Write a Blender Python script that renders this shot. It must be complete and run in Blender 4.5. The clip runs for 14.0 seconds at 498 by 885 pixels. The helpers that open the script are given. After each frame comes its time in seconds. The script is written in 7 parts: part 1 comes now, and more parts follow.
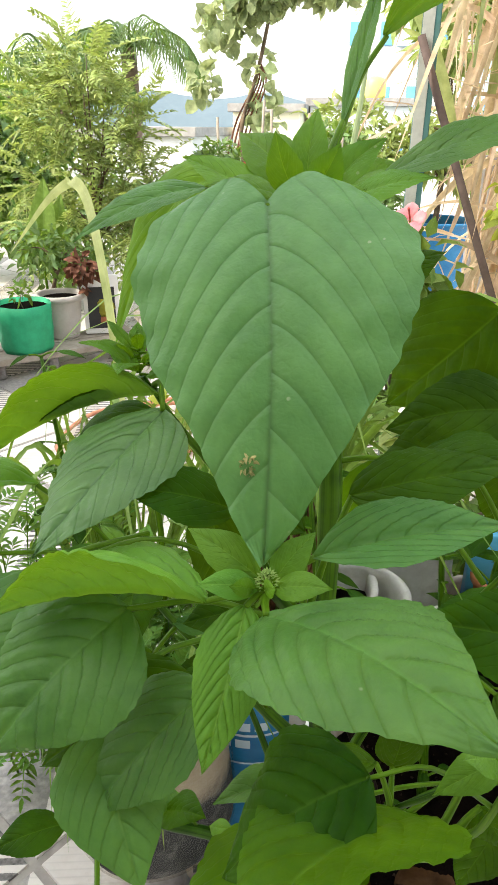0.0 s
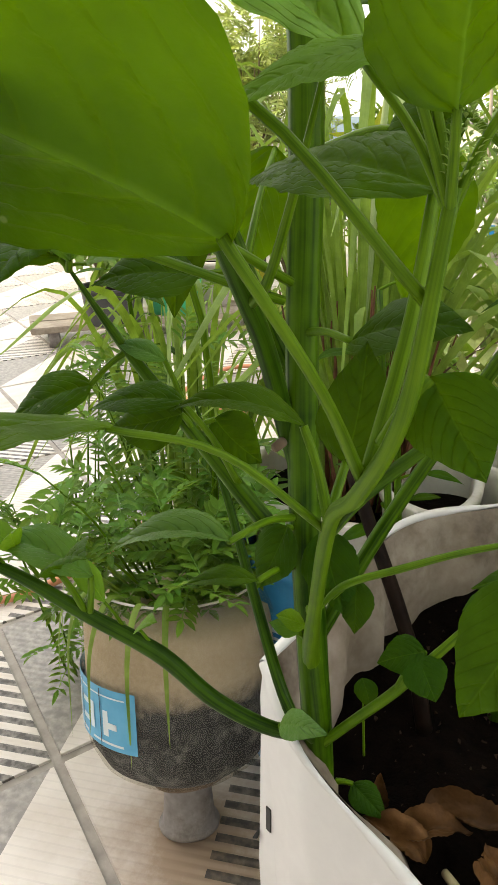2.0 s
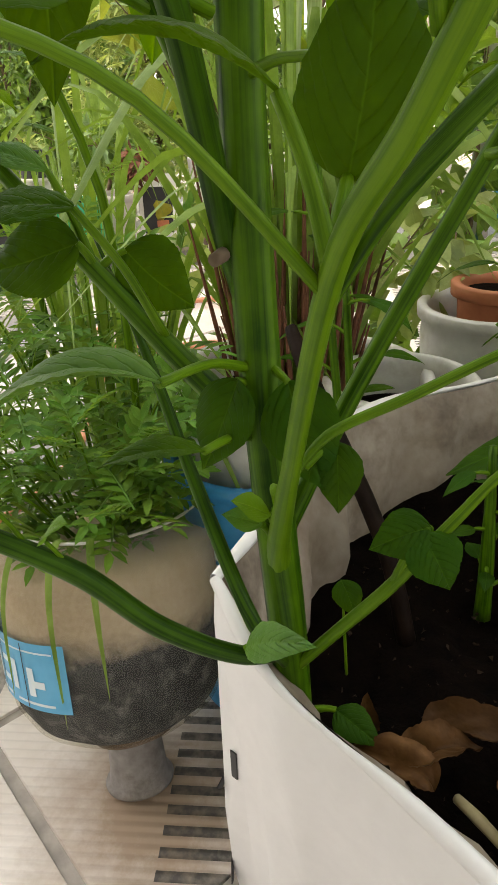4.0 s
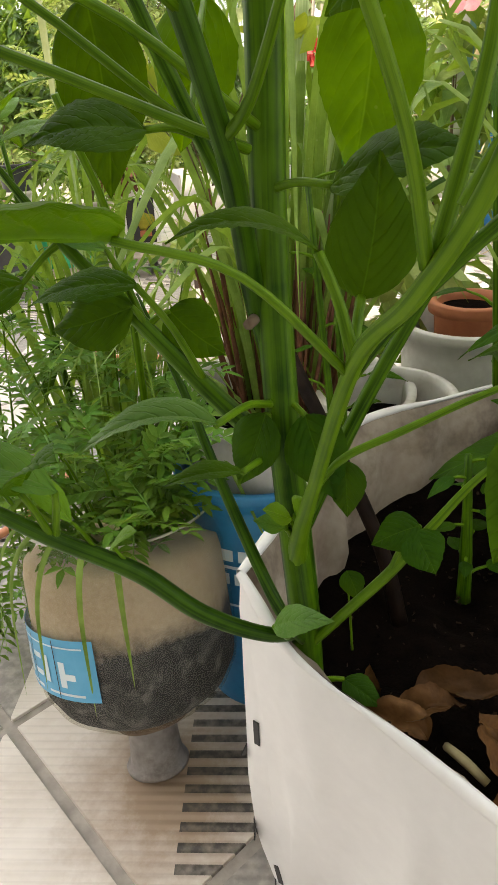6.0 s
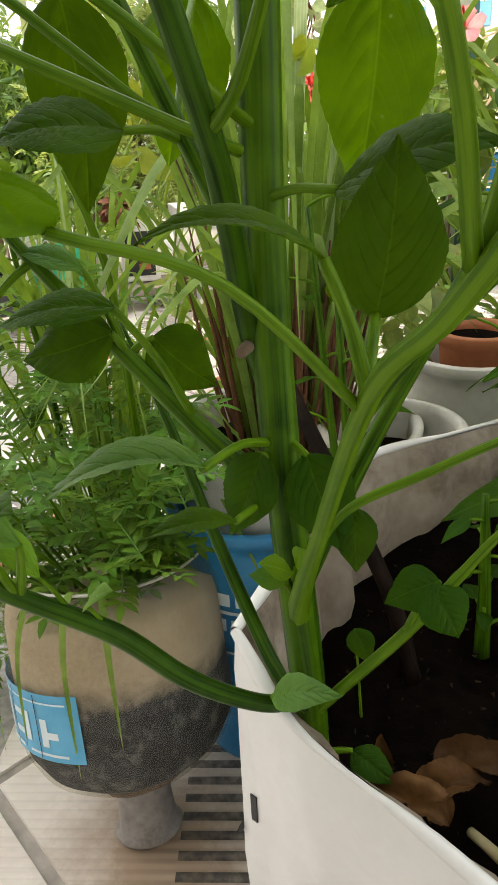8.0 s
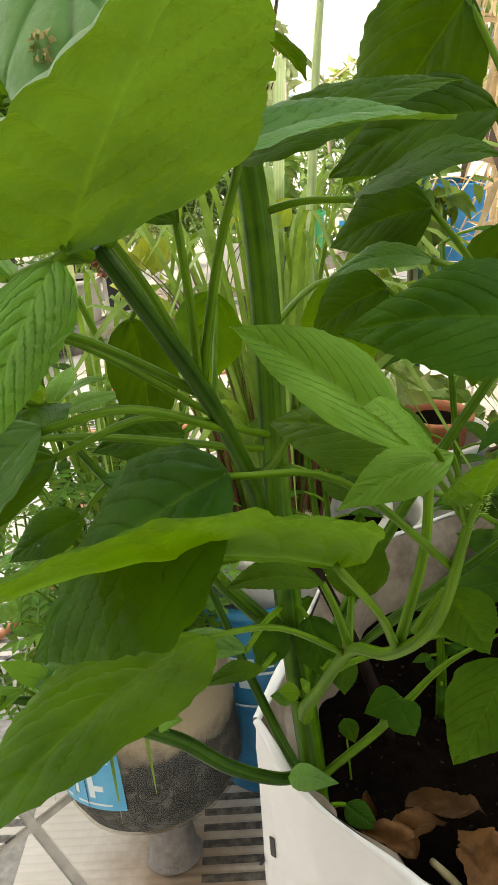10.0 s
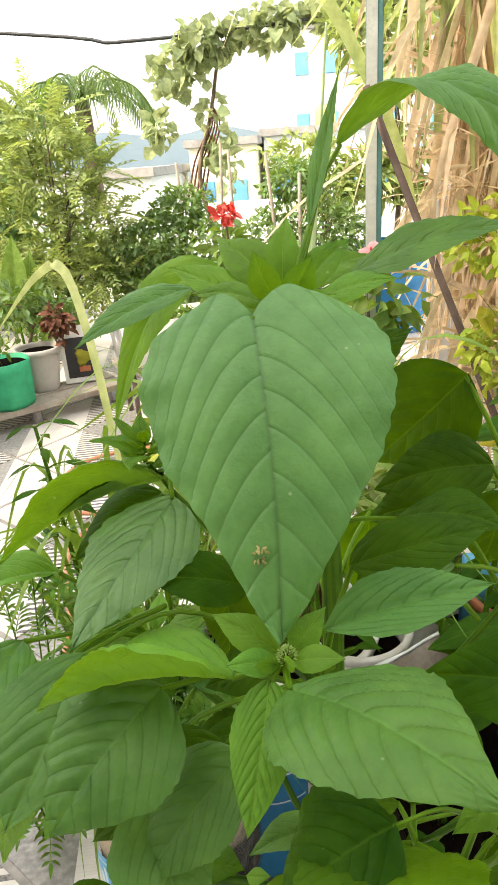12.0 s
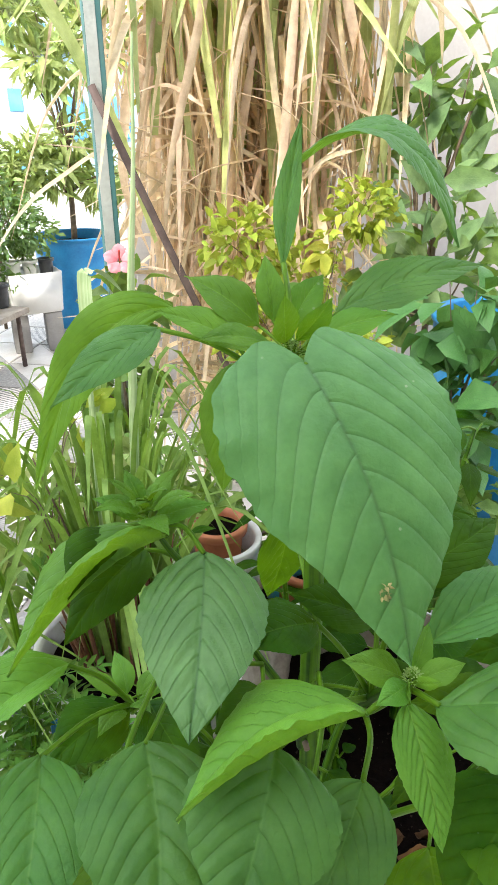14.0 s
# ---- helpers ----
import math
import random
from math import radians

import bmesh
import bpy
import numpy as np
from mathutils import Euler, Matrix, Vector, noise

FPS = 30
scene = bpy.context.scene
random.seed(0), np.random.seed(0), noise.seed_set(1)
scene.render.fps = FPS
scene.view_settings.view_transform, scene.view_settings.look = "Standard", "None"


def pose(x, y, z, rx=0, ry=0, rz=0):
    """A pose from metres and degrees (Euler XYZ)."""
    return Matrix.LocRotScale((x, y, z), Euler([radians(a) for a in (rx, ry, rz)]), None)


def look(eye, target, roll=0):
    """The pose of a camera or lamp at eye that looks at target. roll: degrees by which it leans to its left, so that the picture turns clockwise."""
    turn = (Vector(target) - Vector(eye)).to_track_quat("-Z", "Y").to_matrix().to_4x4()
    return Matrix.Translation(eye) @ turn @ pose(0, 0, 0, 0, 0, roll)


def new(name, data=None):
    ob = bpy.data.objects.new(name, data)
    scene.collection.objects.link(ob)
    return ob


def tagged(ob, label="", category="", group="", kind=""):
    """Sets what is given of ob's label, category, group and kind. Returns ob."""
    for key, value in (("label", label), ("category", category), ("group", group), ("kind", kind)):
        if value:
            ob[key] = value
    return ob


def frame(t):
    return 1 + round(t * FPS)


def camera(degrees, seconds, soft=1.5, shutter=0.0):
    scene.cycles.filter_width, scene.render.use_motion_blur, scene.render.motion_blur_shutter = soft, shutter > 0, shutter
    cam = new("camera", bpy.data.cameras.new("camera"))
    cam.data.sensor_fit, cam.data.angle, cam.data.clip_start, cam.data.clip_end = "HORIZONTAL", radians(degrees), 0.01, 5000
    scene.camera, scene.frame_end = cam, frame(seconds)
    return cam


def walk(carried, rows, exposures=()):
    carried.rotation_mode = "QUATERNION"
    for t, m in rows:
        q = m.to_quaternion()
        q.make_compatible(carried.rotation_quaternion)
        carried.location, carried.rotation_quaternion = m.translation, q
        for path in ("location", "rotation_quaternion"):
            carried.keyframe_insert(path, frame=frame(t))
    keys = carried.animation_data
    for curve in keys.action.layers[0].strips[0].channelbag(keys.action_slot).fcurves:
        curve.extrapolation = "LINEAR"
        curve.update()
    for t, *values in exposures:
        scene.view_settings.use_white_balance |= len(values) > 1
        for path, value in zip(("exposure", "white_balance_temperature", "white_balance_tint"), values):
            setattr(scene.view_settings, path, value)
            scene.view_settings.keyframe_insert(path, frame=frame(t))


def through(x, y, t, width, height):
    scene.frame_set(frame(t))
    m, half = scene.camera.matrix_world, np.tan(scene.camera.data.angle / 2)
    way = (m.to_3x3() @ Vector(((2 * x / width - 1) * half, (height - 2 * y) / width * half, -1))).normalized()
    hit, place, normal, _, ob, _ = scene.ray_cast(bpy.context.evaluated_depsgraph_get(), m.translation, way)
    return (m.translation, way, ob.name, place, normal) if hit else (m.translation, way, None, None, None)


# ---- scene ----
cam = camera(40.9, 14.0)
PATH = [
    (0, (0.422, 0.373, 1.154), (0.093, 2.149, 0.297), 0.6),
    (0.5, (0.478, 0.356, 1.09), (-0.068, 2.062, 0.2), -0.2),
    (1, (0.5, 0.379, 1.017), (-0.222, 2.064, 0.217), 1.4),
    (1.5, (0.53, 0.45, 0.914), (-0.234, 2.109, 0.099), -1.0),
    (2, (0.536, 0.477, 0.862), (-0.266, 2.125, 0.063), -0.7),
    (2.5, (0.518, 0.526, 0.799), (-0.295, 2.147, -0.044), -0.1),
    (3, (0.506, 0.559, 0.757), (-0.174, 2.217, -0.13), -1.0),
    (5.5, (0.488, 0.487, 0.798), (-0.038, 2.167, -0.152), -2.7),
    (6, (0.492, 0.474, 0.814), (-0.023, 2.168, -0.116), -2.9),
    (6.5, (0.485, 0.478, 0.833), (-0.043, 2.19, -0.056), -3.0),
    (7, (0.473, 0.52, 0.792), (-0.081, 2.245, -0.056), -0.7),
    (9.5, (0.5, 0.476, 0.876), (0.034, 2.229, 0.034), -7.2),
    (10, (0.49, 0.427, 0.973), (0.029, 2.181, 0.131), -4.3),
    (10.5, (0.482, 0.377, 1.045), (0.036, 2.147, 0.226), -1.9),
    (11, (0.48, 0.348, 1.114), (0.027, 2.115, 0.294), -3.7),
    (11.5, (0.452, 0.317, 1.152), (-0.04, 2.087, 0.363), -3.1),
    (12, (0.416, 0.346, 1.208), (0.131, 2.161, 0.421), -4.2),
    (12.5, (0.353, 0.396, 1.251), (0.396, 2.189, 0.368), -3.9),
    (13, (0.286, 0.39, 1.268), (0.468, 2.177, 0.387), -4.6),
    (13.5, (0.225, 0.361, 1.255), (0.683, 2.136, 0.455), -3.5),
    (14, (0.179, 0.393, 1.251), (0.832, 2.078, 0.397), -0.3),
]
EXPOSURES = [(0, 1.14, 6700, 10), (0.5, 1.2, 7100, 10), (1.0, 1.16, 7600, 9), (1.5, 1.1, 7500, 10), (3.0, 1.02, 7500, 12), (6.5, 1.02, 7500, 12), (9.5, 1.0, 7300, 9), (10.0, 1.1, 7500, 9), (10.5, 1.2, 7100, 10), (11.5, 1.2, 7400, 10), (12.0, 1.23, 7300, 11), (13.0, 1.26, 6400, 11), (14.0, 1.34, 6200, 11)]
walk(cam, [(t, look(eye, target, roll)) for t, eye, target, roll in PATH], EXPOSURES)

# ---- sky and sun: bright hazy late afternoon ----
SUN_EL, SUN_AZ = 42.0, -122.0
world = bpy.data.worlds.new("sky")
scene.world = world
world.use_nodes = True
wn, wl = world.node_tree.nodes, world.node_tree.links
wn.clear()
sky = wn.new("ShaderNodeTexSky")
sky.sky_type = "NISHITA"
sky.sun_disc = False
sky.sun_elevation, sky.sun_rotation = radians(SUN_EL), radians(SUN_AZ)
sky.air_density, sky.dust_density, sky.ozone_density = 1.0, 4.0, 0.6
hazy = wn.new("ShaderNodeMixRGB")
hazy.inputs[0].default_value = 0.55
hazy.inputs[2].default_value = (9.6, 9.9, 10.1, 1)
bg = wn.new("ShaderNodeBackground")
bg.inputs[1].default_value = 0.15
wout = wn.new("ShaderNodeOutputWorld")
wl.new(sky.outputs[0], hazy.inputs[1])
wl.new(hazy.outputs[0], bg.inputs[0])
wl.new(bg.outputs[0], wout.inputs[0])
sun = new("sun", bpy.data.lights.new("sun", "SUN"))
sun.data.energy, sun.data.angle, sun.data.color = 3.0, radians(10), (1.0, 0.93, 0.8)
d = Vector((math.sin(radians(SUN_AZ)) * math.cos(radians(SUN_EL)), math.cos(radians(SUN_AZ)) * math.cos(radians(SUN_EL)), math.sin(radians(SUN_EL))))
sun.matrix_world = look(d * 20, (0, 0, 0))

# ---- materials ----
def material(name):
    m = bpy.data.materials.new(name)
    m.use_nodes = True
    n, l = m.node_tree.nodes, m.node_tree.links
    return m, n, l, n["Principled BSDF"]


def ramp(n, stops):
    r = n.new("ShaderNodeValToRGB")
    e = r.color_ramp.elements
    while len(e) < len(stops):
        e.new(0.5)
    for k, (p, c) in enumerate(stops):
        e[k].position, e[k].color = p, (*c, 1)
    return r


def noisy(n, l, scale, detail=4.0, coord=None, rough=0.55):
    t = n.new("ShaderNodeTexNoise")
    t.inputs["Scale"].default_value, t.inputs["Detail"].default_value, t.inputs["Roughness"].default_value = scale, detail, rough
    if coord is None:
        coord = n.new("ShaderNodeTexCoord").outputs["Object"]
    l.new(coord, t.inputs["Vector"])
    return t


def mixed(n, l, fac, a, b, kind="MIX"):
    x = n.new("ShaderNodeMixRGB")
    x.blend_type = kind
    for k, v in enumerate((fac, a, b)):
        if hasattr(v, "links"):
            l.new(v, x.inputs[k])
        else:
            x.inputs[k].default_value = v if k == 0 else (*v, 1)
    return x.outputs[0]


def plain(name, c1, c2, rough=0.5, scale=18.0, bump=0.15, metal=0.0, spec=0.5, stain=None, fine=90.0, vary=0.0):
    """A painted, moulded or mineral surface: two tones in patches, fine grain and relief, perhaps stains."""
    m, n, l, p = material(name)
    big, small = noisy(n, l, scale), noisy(n, l, fine, 3.0)
    f = n.new("ShaderNodeMath")
    f.operation = "MULTIPLY_ADD"
    l.new(small.outputs[0], f.inputs[0])
    f.inputs[1].default_value = 0.35
    l.new(big.outputs[0], f.inputs[2])
    r = ramp(n, [(0.42, c1), (0.86, c2)])
    l.new(f.outputs[0], r.inputs[0])
    col = r.outputs[0]
    if stain:
        s = noisy(n, l, scale * 0.45, 6.0, rough=0.7)
        k = ramp(n, [(0.5, (0, 0, 0)), (0.72, (1, 1, 1))])
        l.new(s.outputs[0], k.inputs[0])
        col = mixed(n, l, k.outputs[0], col, stain)
    if vary:
        o = n.new("ShaderNodeObjectInfo")
        h = n.new("ShaderNodeHueSaturation")
        q = n.new("ShaderNodeMapRange")
        q.inputs[3].default_value, q.inputs[4].default_value = 1 - vary, 1 + vary
        l.new(o.outputs["Random"], q.inputs[0])
        l.new(q.outputs[0], h.inputs["Value"])
        l.new(col, h.inputs["Color"])
        col = h.outputs[0]
    l.new(col, p.inputs["Base Color"])
    p.inputs["Roughness"].default_value, p.inputs["Metallic"].default_value, p.inputs["Specular IOR Level"].default_value = rough, metal, spec
    b = n.new("ShaderNodeBump")
    b.inputs["Strength"].default_value, b.inputs["Distance"].default_value = bump, 0.004
    l.new(f.outputs[0], b.inputs["Height"])
    l.new(b.outputs[0], p.inputs["Normal"])
    return m


def leafy(name, dark, light, vein, veins=9.0, rough=0.42, through=0.35, grooves=0.5, island=False, rib=None, spec=0.22, glow=(0.30, 0.48, 0.03)):
    """Leaf tissue: pale midrib and side veins by the leaf's own length and breadth, blotches, light that shines through."""
    m, n, l, p = material(name)
    uv = n.new("ShaderNodeTexCoord").outputs["UV"]
    sep = n.new("ShaderNodeSeparateXYZ")
    l.new(uv, sep.inputs[0])

    def math_(op, a, b=None, c=None):
        k = n.new("ShaderNodeMath")
        k.operation = op
        for q, v in enumerate((a, b, c)):
            if v is None:
                continue
            if hasattr(v, "links"):
                l.new(v, k.inputs[q])
            else:
                k.inputs[q].default_value = v
        return k.outputs[0]

    across = math_("ABSOLUTE", math_("MULTIPLY_ADD", sep.outputs[0], 2.0, -1.0))
    mid = math_("SUBTRACT", 1.0, math_("MULTIPLY", across, 34.0))
    mid = math_("MAXIMUM", mid, 0.0)
    s = math_("SUBTRACT", sep.outputs[1], math_("MULTIPLY", across, math_("MULTIPLY_ADD", across, 0.46, 0.24)))
    s = math_("MULTIPLY_ADD", math_("GREATER_THAN", sep.outputs[0], 0.5), 0.42 / veins, s)
    s = math_("MULTIPLY_ADD", noisy(n, l, 34.0, 3.0).outputs[0], 0.016, math_("SUBTRACT", s, 0.008))
    s = math_("ADD", math_("MULTIPLY", s, veins), math_("MULTIPLY", math_("SINE", math_("MULTIPLY", sep.outputs[1], 4.0)), 0.35))
    w = math_("ABSOLUTE", math_("SUBTRACT", math_("FRACT", s), 0.5))
    side = math_("MAXIMUM", math_("SUBTRACT", 1.0, math_("MULTIPLY", w, 15.0)), 0.0)
    side = math_("MULTIPLY", side, math_("MAXIMUM", math_("SUBTRACT", 1.0, math_("MULTIPLY", across, 0.9)), 0.0))
    nets = math_("MAXIMUM", math_("MULTIPLY", side, 0.55), mid)
    blot = noisy(n, l, 28.0, 5.0)
    fine = noisy(n, l, 260.0, 2.0)
    r = ramp(n, [(0.32, dark), (0.72, light)])
    l.new(math_("MULTIPLY_ADD", fine.outputs[0], 0.25, math_("SUBTRACT", blot.outputs[0], 0.1)), r.inputs[0])
    if island:
        o = n.new("ShaderNodeNewGeometry").outputs["Random Per Island"]
    else:
        o = n.new("ShaderNodeObjectInfo").outputs["Random"]
    h = n.new("ShaderNodeHueSaturation")
    h.inputs["Saturation"].default_value = 1.0
    q = n.new("ShaderNodeMapRange")
    q.inputs[3].default_value, q.inputs[4].default_value = (0.55, 1.45) if island else (0.85, 1.15)
    l.new(o, q.inputs[0])
    l.new(q.outputs[0], h.inputs["Value"])
    q2 = n.new("ShaderNodeMapRange")
    q2.inputs[3].default_value, q2.inputs[4].default_value = (0.475, 0.515) if island else (0.49, 0.508)
    l.new(math_("FRACT", math_("MULTIPLY", o, 7.31)), q2.inputs[0])
    l.new(q2.outputs[0], h.inputs["Hue"])
    l.new(r.outputs[0], h.inputs["Color"])
    col = mixed(n, l, math_("MULTIPLY", math_("MULTIPLY", side, blot.outputs[0]), 0.3), h.outputs[0], vein)
    col = mixed(n, l, math_("MULTIPLY", mid, 0.7), col, rib or vein)
    # pin-prick feeding marks
    v = n.new("ShaderNodeTexVoronoi")
    v.inputs["Scale"].default_value = 70.0
    l.new(n.new("ShaderNodeTexCoord").outputs["Object"], v.inputs["Vector"])
    spot = ramp(n, [(0.06, (1, 1, 1)), (0.09, (0, 0, 0))])
    l.new(v.outputs[0], spot.inputs[0])
    gate = ramp(n, [(0.55, (0, 0, 0)), (0.62, (0.55, 0.55, 0.55))])
    l.new(noisy(n, l, 16.0).outputs[0], gate.inputs[0])
    col = mixed(n, l, math_("MULTIPLY", spot.outputs[0], gate.outputs[0]), col, (0.42, 0.45, 0.28))
    l.new(col, p.inputs["Base Color"])
    p.inputs["Roughness"].default_value, p.inputs["Specular IOR Level"].default_value = rough, spec
    b = n.new("ShaderNodeBump")
    b.inputs["Strength"].default_value, b.inputs["Distance"].default_value = grooves, 0.0015
    crinkle = noisy(n, l, 75.0, 5.0, rough=0.6)
    soft = math_("MAXIMUM", math_("SUBTRACT", 1.0, math_("MULTIPLY", w, 7.0)), 0.0)
    cells = n.new("ShaderNodeTexVoronoi")
    cells.feature = "DISTANCE_TO_EDGE"
    cells.inputs["Scale"].default_value = 230.0
    l.new(n.new("ShaderNodeTexCoord").outputs["Object"], cells.inputs["Vector"])
    net = math_("MULTIPLY", math_("MINIMUM", cells.outputs[0], 0.25), 0.35)
    l.new(math_("ADD", math_("ADD", math_("ADD", math_("MULTIPLY", math_("MULTIPLY", math_("POWER", soft, 2.0), math_("SUBTRACT", 1.15, across)), -0.9), math_("MULTIPLY", crinkle.outputs[0], 1.2)), math_("MULTIPLY", fine.outputs[0], 0.12)), net), b.inputs["Height"])
    l.new(b.outputs[0], p.inputs["Normal"])
    t = n.new("ShaderNodeBsdfTranslucent")
    patch = ramp(n, [(0.3, (0.6, 0.6, 0.6)), (0.7, (1.0, 1.0, 1.0))])
    l.new(blot.outputs[0], patch.inputs[0])
    shine = mixed(n, l, 1.0, glow, patch.outputs[0], "MULTIPLY")
    l.new(mixed(n, l, math_("MULTIPLY", nets, 0.5), shine, (glow[0] * 1.3, glow[1] * 1.2, glow[2] * 2)), t.inputs[0])
    mx = n.new("ShaderNodeMixShader")
    mx.inputs[0].default_value = through
    l.new(p.outputs[0], mx.inputs[1])
    l.new(t.outputs[0], mx.inputs[2])
    l.new(mx.outputs[0], n["Material Output"].inputs[0])
    return m


def stemmy(name, dark, light, rough=0.38, streak=70.0):
    m, n, l, p = material(name)
    uv = n.new("ShaderNodeTexCoord").outputs["UV"]
    mp = n.new("ShaderNodeMapping")
    mp.inputs["Scale"].default_value = (streak * 0.12, 1.2, 1)
    l.new(uv, mp.inputs[0])
    t = noisy(n, l, 1.0, 5.0, mp.outputs[0], 0.6)
    g = noisy(n, l, 40.0)
    r = ramp(n, [(0.40, dark), (0.60, light)])
    f = n.new("ShaderNodeMath")
    f.operation = "MULTIPLY_ADD"
    l.new(g.outputs[0], f.inputs[0])
    f.inputs[1].default_value = 0.3
    l.new(t.outputs[0], f.inputs[2])
    f2 = n.new("ShaderNodeMath")
    f2.operation = "SUBTRACT"
    l.new(f.outputs[0], f2.inputs[0])
    f2.inputs[1].default_value = 0.15
    l.new(f2.outputs[0], r.inputs[0])
    l.new(r.outputs[0], p.inputs["Base Color"])
    p.inputs["Roughness"].default_value, p.inputs["Specular IOR Level"].default_value = rough, 0.14
    b = n.new("ShaderNodeBump")
    b.inputs["Strength"].default_value, b.inputs["Distance"].default_value = 0.18, 0.002
    l.new(t.outputs[0], b.inputs["Height"])
    l.new(b.outputs[0], p.inputs["Normal"])
    return m


# LEAF is for lower and inner leaves: canopy shade is put into its green
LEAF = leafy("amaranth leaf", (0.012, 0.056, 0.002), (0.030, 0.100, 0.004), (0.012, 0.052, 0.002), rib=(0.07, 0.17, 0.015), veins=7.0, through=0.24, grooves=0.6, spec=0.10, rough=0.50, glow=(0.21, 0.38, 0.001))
LEAF_GLOW = leafy("amaranth thin broad leaf", (0.018, 0.076, 0.004), (0.038, 0.120, 0.009), (0.016, 0.066, 0.003), rib=(0.10, 0.23, 0.04), veins=7.0, through=0.38, grooves=0.6, spec=0.14, rough=0.48, glow=(0.26, 0.49, 0.001))
LEAF_BLUE = leafy("amaranth leaf mature", (0.062, 0.178, 0.038), (0.104, 0.250, 0.064), (0.036, 0.122, 0.030), rib=(0.028, 0.100, 0.026), veins=8.0, grooves=0.6, through=0.14, spec=0.45, rough=0.46)
LEAF_MID = leafy("amaranth leaf full-grown", (0.046, 0.158, 0.026), (0.082, 0.226, 0.046), (0.036, 0.124, 0.020), rib=(0.10, 0.25, 0.06), veins=7.0, grooves=0.6, through=0.24, spec=0.30, rough=0.45, glow=(0.28, 0.48, 0.004))
LEAF_YOUNG = leafy("amaranth young leaf", (0.092, 0.250, 0.024), (0.142, 0.330, 0.042), (0.075, 0.215, 0.018), rib=(0.24, 0.43, 0.08), veins=9.0, through=0.34, grooves=0.6, spec=0.24, glow=(0.29, 0.51, 0.006))
STEM = stemmy("amaranth stem", (0.012, 0.052, 0.001), (0.078, 0.180, 0.006))
STEM_DARK = stemmy("amaranth dark green stem", (0.008, 0.036, 0.001), (0.044, 0.118, 0.004))
PETIOLE = stemmy("petiole", (0.056, 0.138, 0.003), (0.120, 0.240, 0.009))
FEATHER = leafy("marigold foliage", (0.050, 0.160, 0.018), (0.130, 0.300, 0.046), (0.20, 0.40, 0.11), island=True)
GRASS = leafy("lemongrass blade", (0.110, 0.225, 0.040), (0.240, 0.390, 0.100), (0.30, 0.44, 0.16), veins=1.0, island=True, grooves=0.2)
DRYGRASS = leafy("dry cane leaf", (0.60, 0.46, 0.29), (0.88, 0.75, 0.55), (0.80, 0.64, 0.42), veins=1.0, island=True, grooves=0.2, through=0.45, glow=(0.85, 0.66, 0.40), rough=0.7)
BUSH_DARK = leafy("dark bush leaf", (0.115, 0.200, 0.092), (0.230, 0.350, 0.165), (0.18, 0.29, 0.14), island=True, through=0.4)
BUSH_MID = leafy("mid bush leaf", (0.100, 0.195, 0.045), (0.200, 0.325, 0.090), (0.22, 0.33, 0.12), island=True)
BUSH_PALE = leafy("pale bush leaf", (0.240, 0.330, 0.110), (0.430, 0.520, 0.210), (0.36, 0.45, 0.19), island=True, glow=(0.5, 0.6, 0.12))
BUSH_GOLD = leafy("golden bush leaf", (0.260, 0.300, 0.030), (0.480, 0.460, 0.060), (0.42, 0.42, 0.10), island=True, glow=(0.6, 0.55, 0.05))
VINE = leafy("vine leaf", (0.200, 0.290, 0.150), (0.440, 0.510, 0.290), (0.40, 0.46, 0.26), island=True, through=0.5, glow=(0.52, 0.58, 0.26))
CANE_GREEN = leafy("cane leaf", (0.36, 0.45, 0.16), (0.58, 0.65, 0.30), (0.62, 0.68, 0.40), veins=1.0, island=True, grooves=0.2, through=0.4, glow=(0.6, 0.68, 0.2))
LIME = leafy("lime duranta leaf", (0.26, 0.38, 0.04), (0.46, 0.53, 0.08), (0.45, 0.52, 0.12), island=True, glow=(0.6, 0.65, 0.06))
DRYSHEATH = stemmy("dry cane sheath", (0.42, 0.32, 0.19), (0.70, 0.57, 0.38))
STALKPALE = stemmy("pale cane stalk", (0.33, 0.46, 0.20), (0.52, 0.63, 0.34))
PALM = leafy("palm leaf", (0.060, 0.110, 0.050), (0.130, 0.200, 0.090), (0.13, 0.2, 0.09), island=True)
BARK = plain("bark", (0.10, 0.065, 0.040), (0.22, 0.16, 0.11), 0.85, 30, 0.6)
DARKSTICK = plain("wet dark stick", (0.004, 0.0025, 0.0018), (0.016, 0.009, 0.006), 0.6, 40, 0.6, spec=0.08)
# darker than damp soil: shade inside sack and under leaves is put into it
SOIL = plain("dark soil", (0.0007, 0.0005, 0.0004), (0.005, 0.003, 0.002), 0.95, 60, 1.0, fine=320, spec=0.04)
SOILBITS = plain("soil crumbs", (0.003, 0.002, 0.0015), (0.026, 0.015, 0.009), 0.9, 50, 0.5, vary=0.5, spec=0.2)
SACK = plain("white sack plastic", (0.75, 0.755, 0.76), (0.83, 0.835, 0.84), 0.36, 7, 0.1)
SACK_IN = plain("stained sack lining", (0.20, 0.155, 0.11), (0.42, 0.365, 0.30), 0.6, 14, 0.3, stain=(0.055, 0.030, 0.016))
INK = plain("black print", (0.015, 0.015, 0.02), (0.03, 0.03, 0.03), 0.5, 20, 0.05)
DRYLEAF = plain("dead brown leaf", (0.040, 0.017, 0.005), (0.150, 0.074, 0.027), 0.5, 30, 0.6, vary=0.45, stain=(0.018, 0.008, 0.003), spec=0.12)
TERRACOTTA = plain("terracotta plastic", (0.36, 0.11, 0.045), (0.50, 0.18, 0.08), 0.6, 14, 0.15)
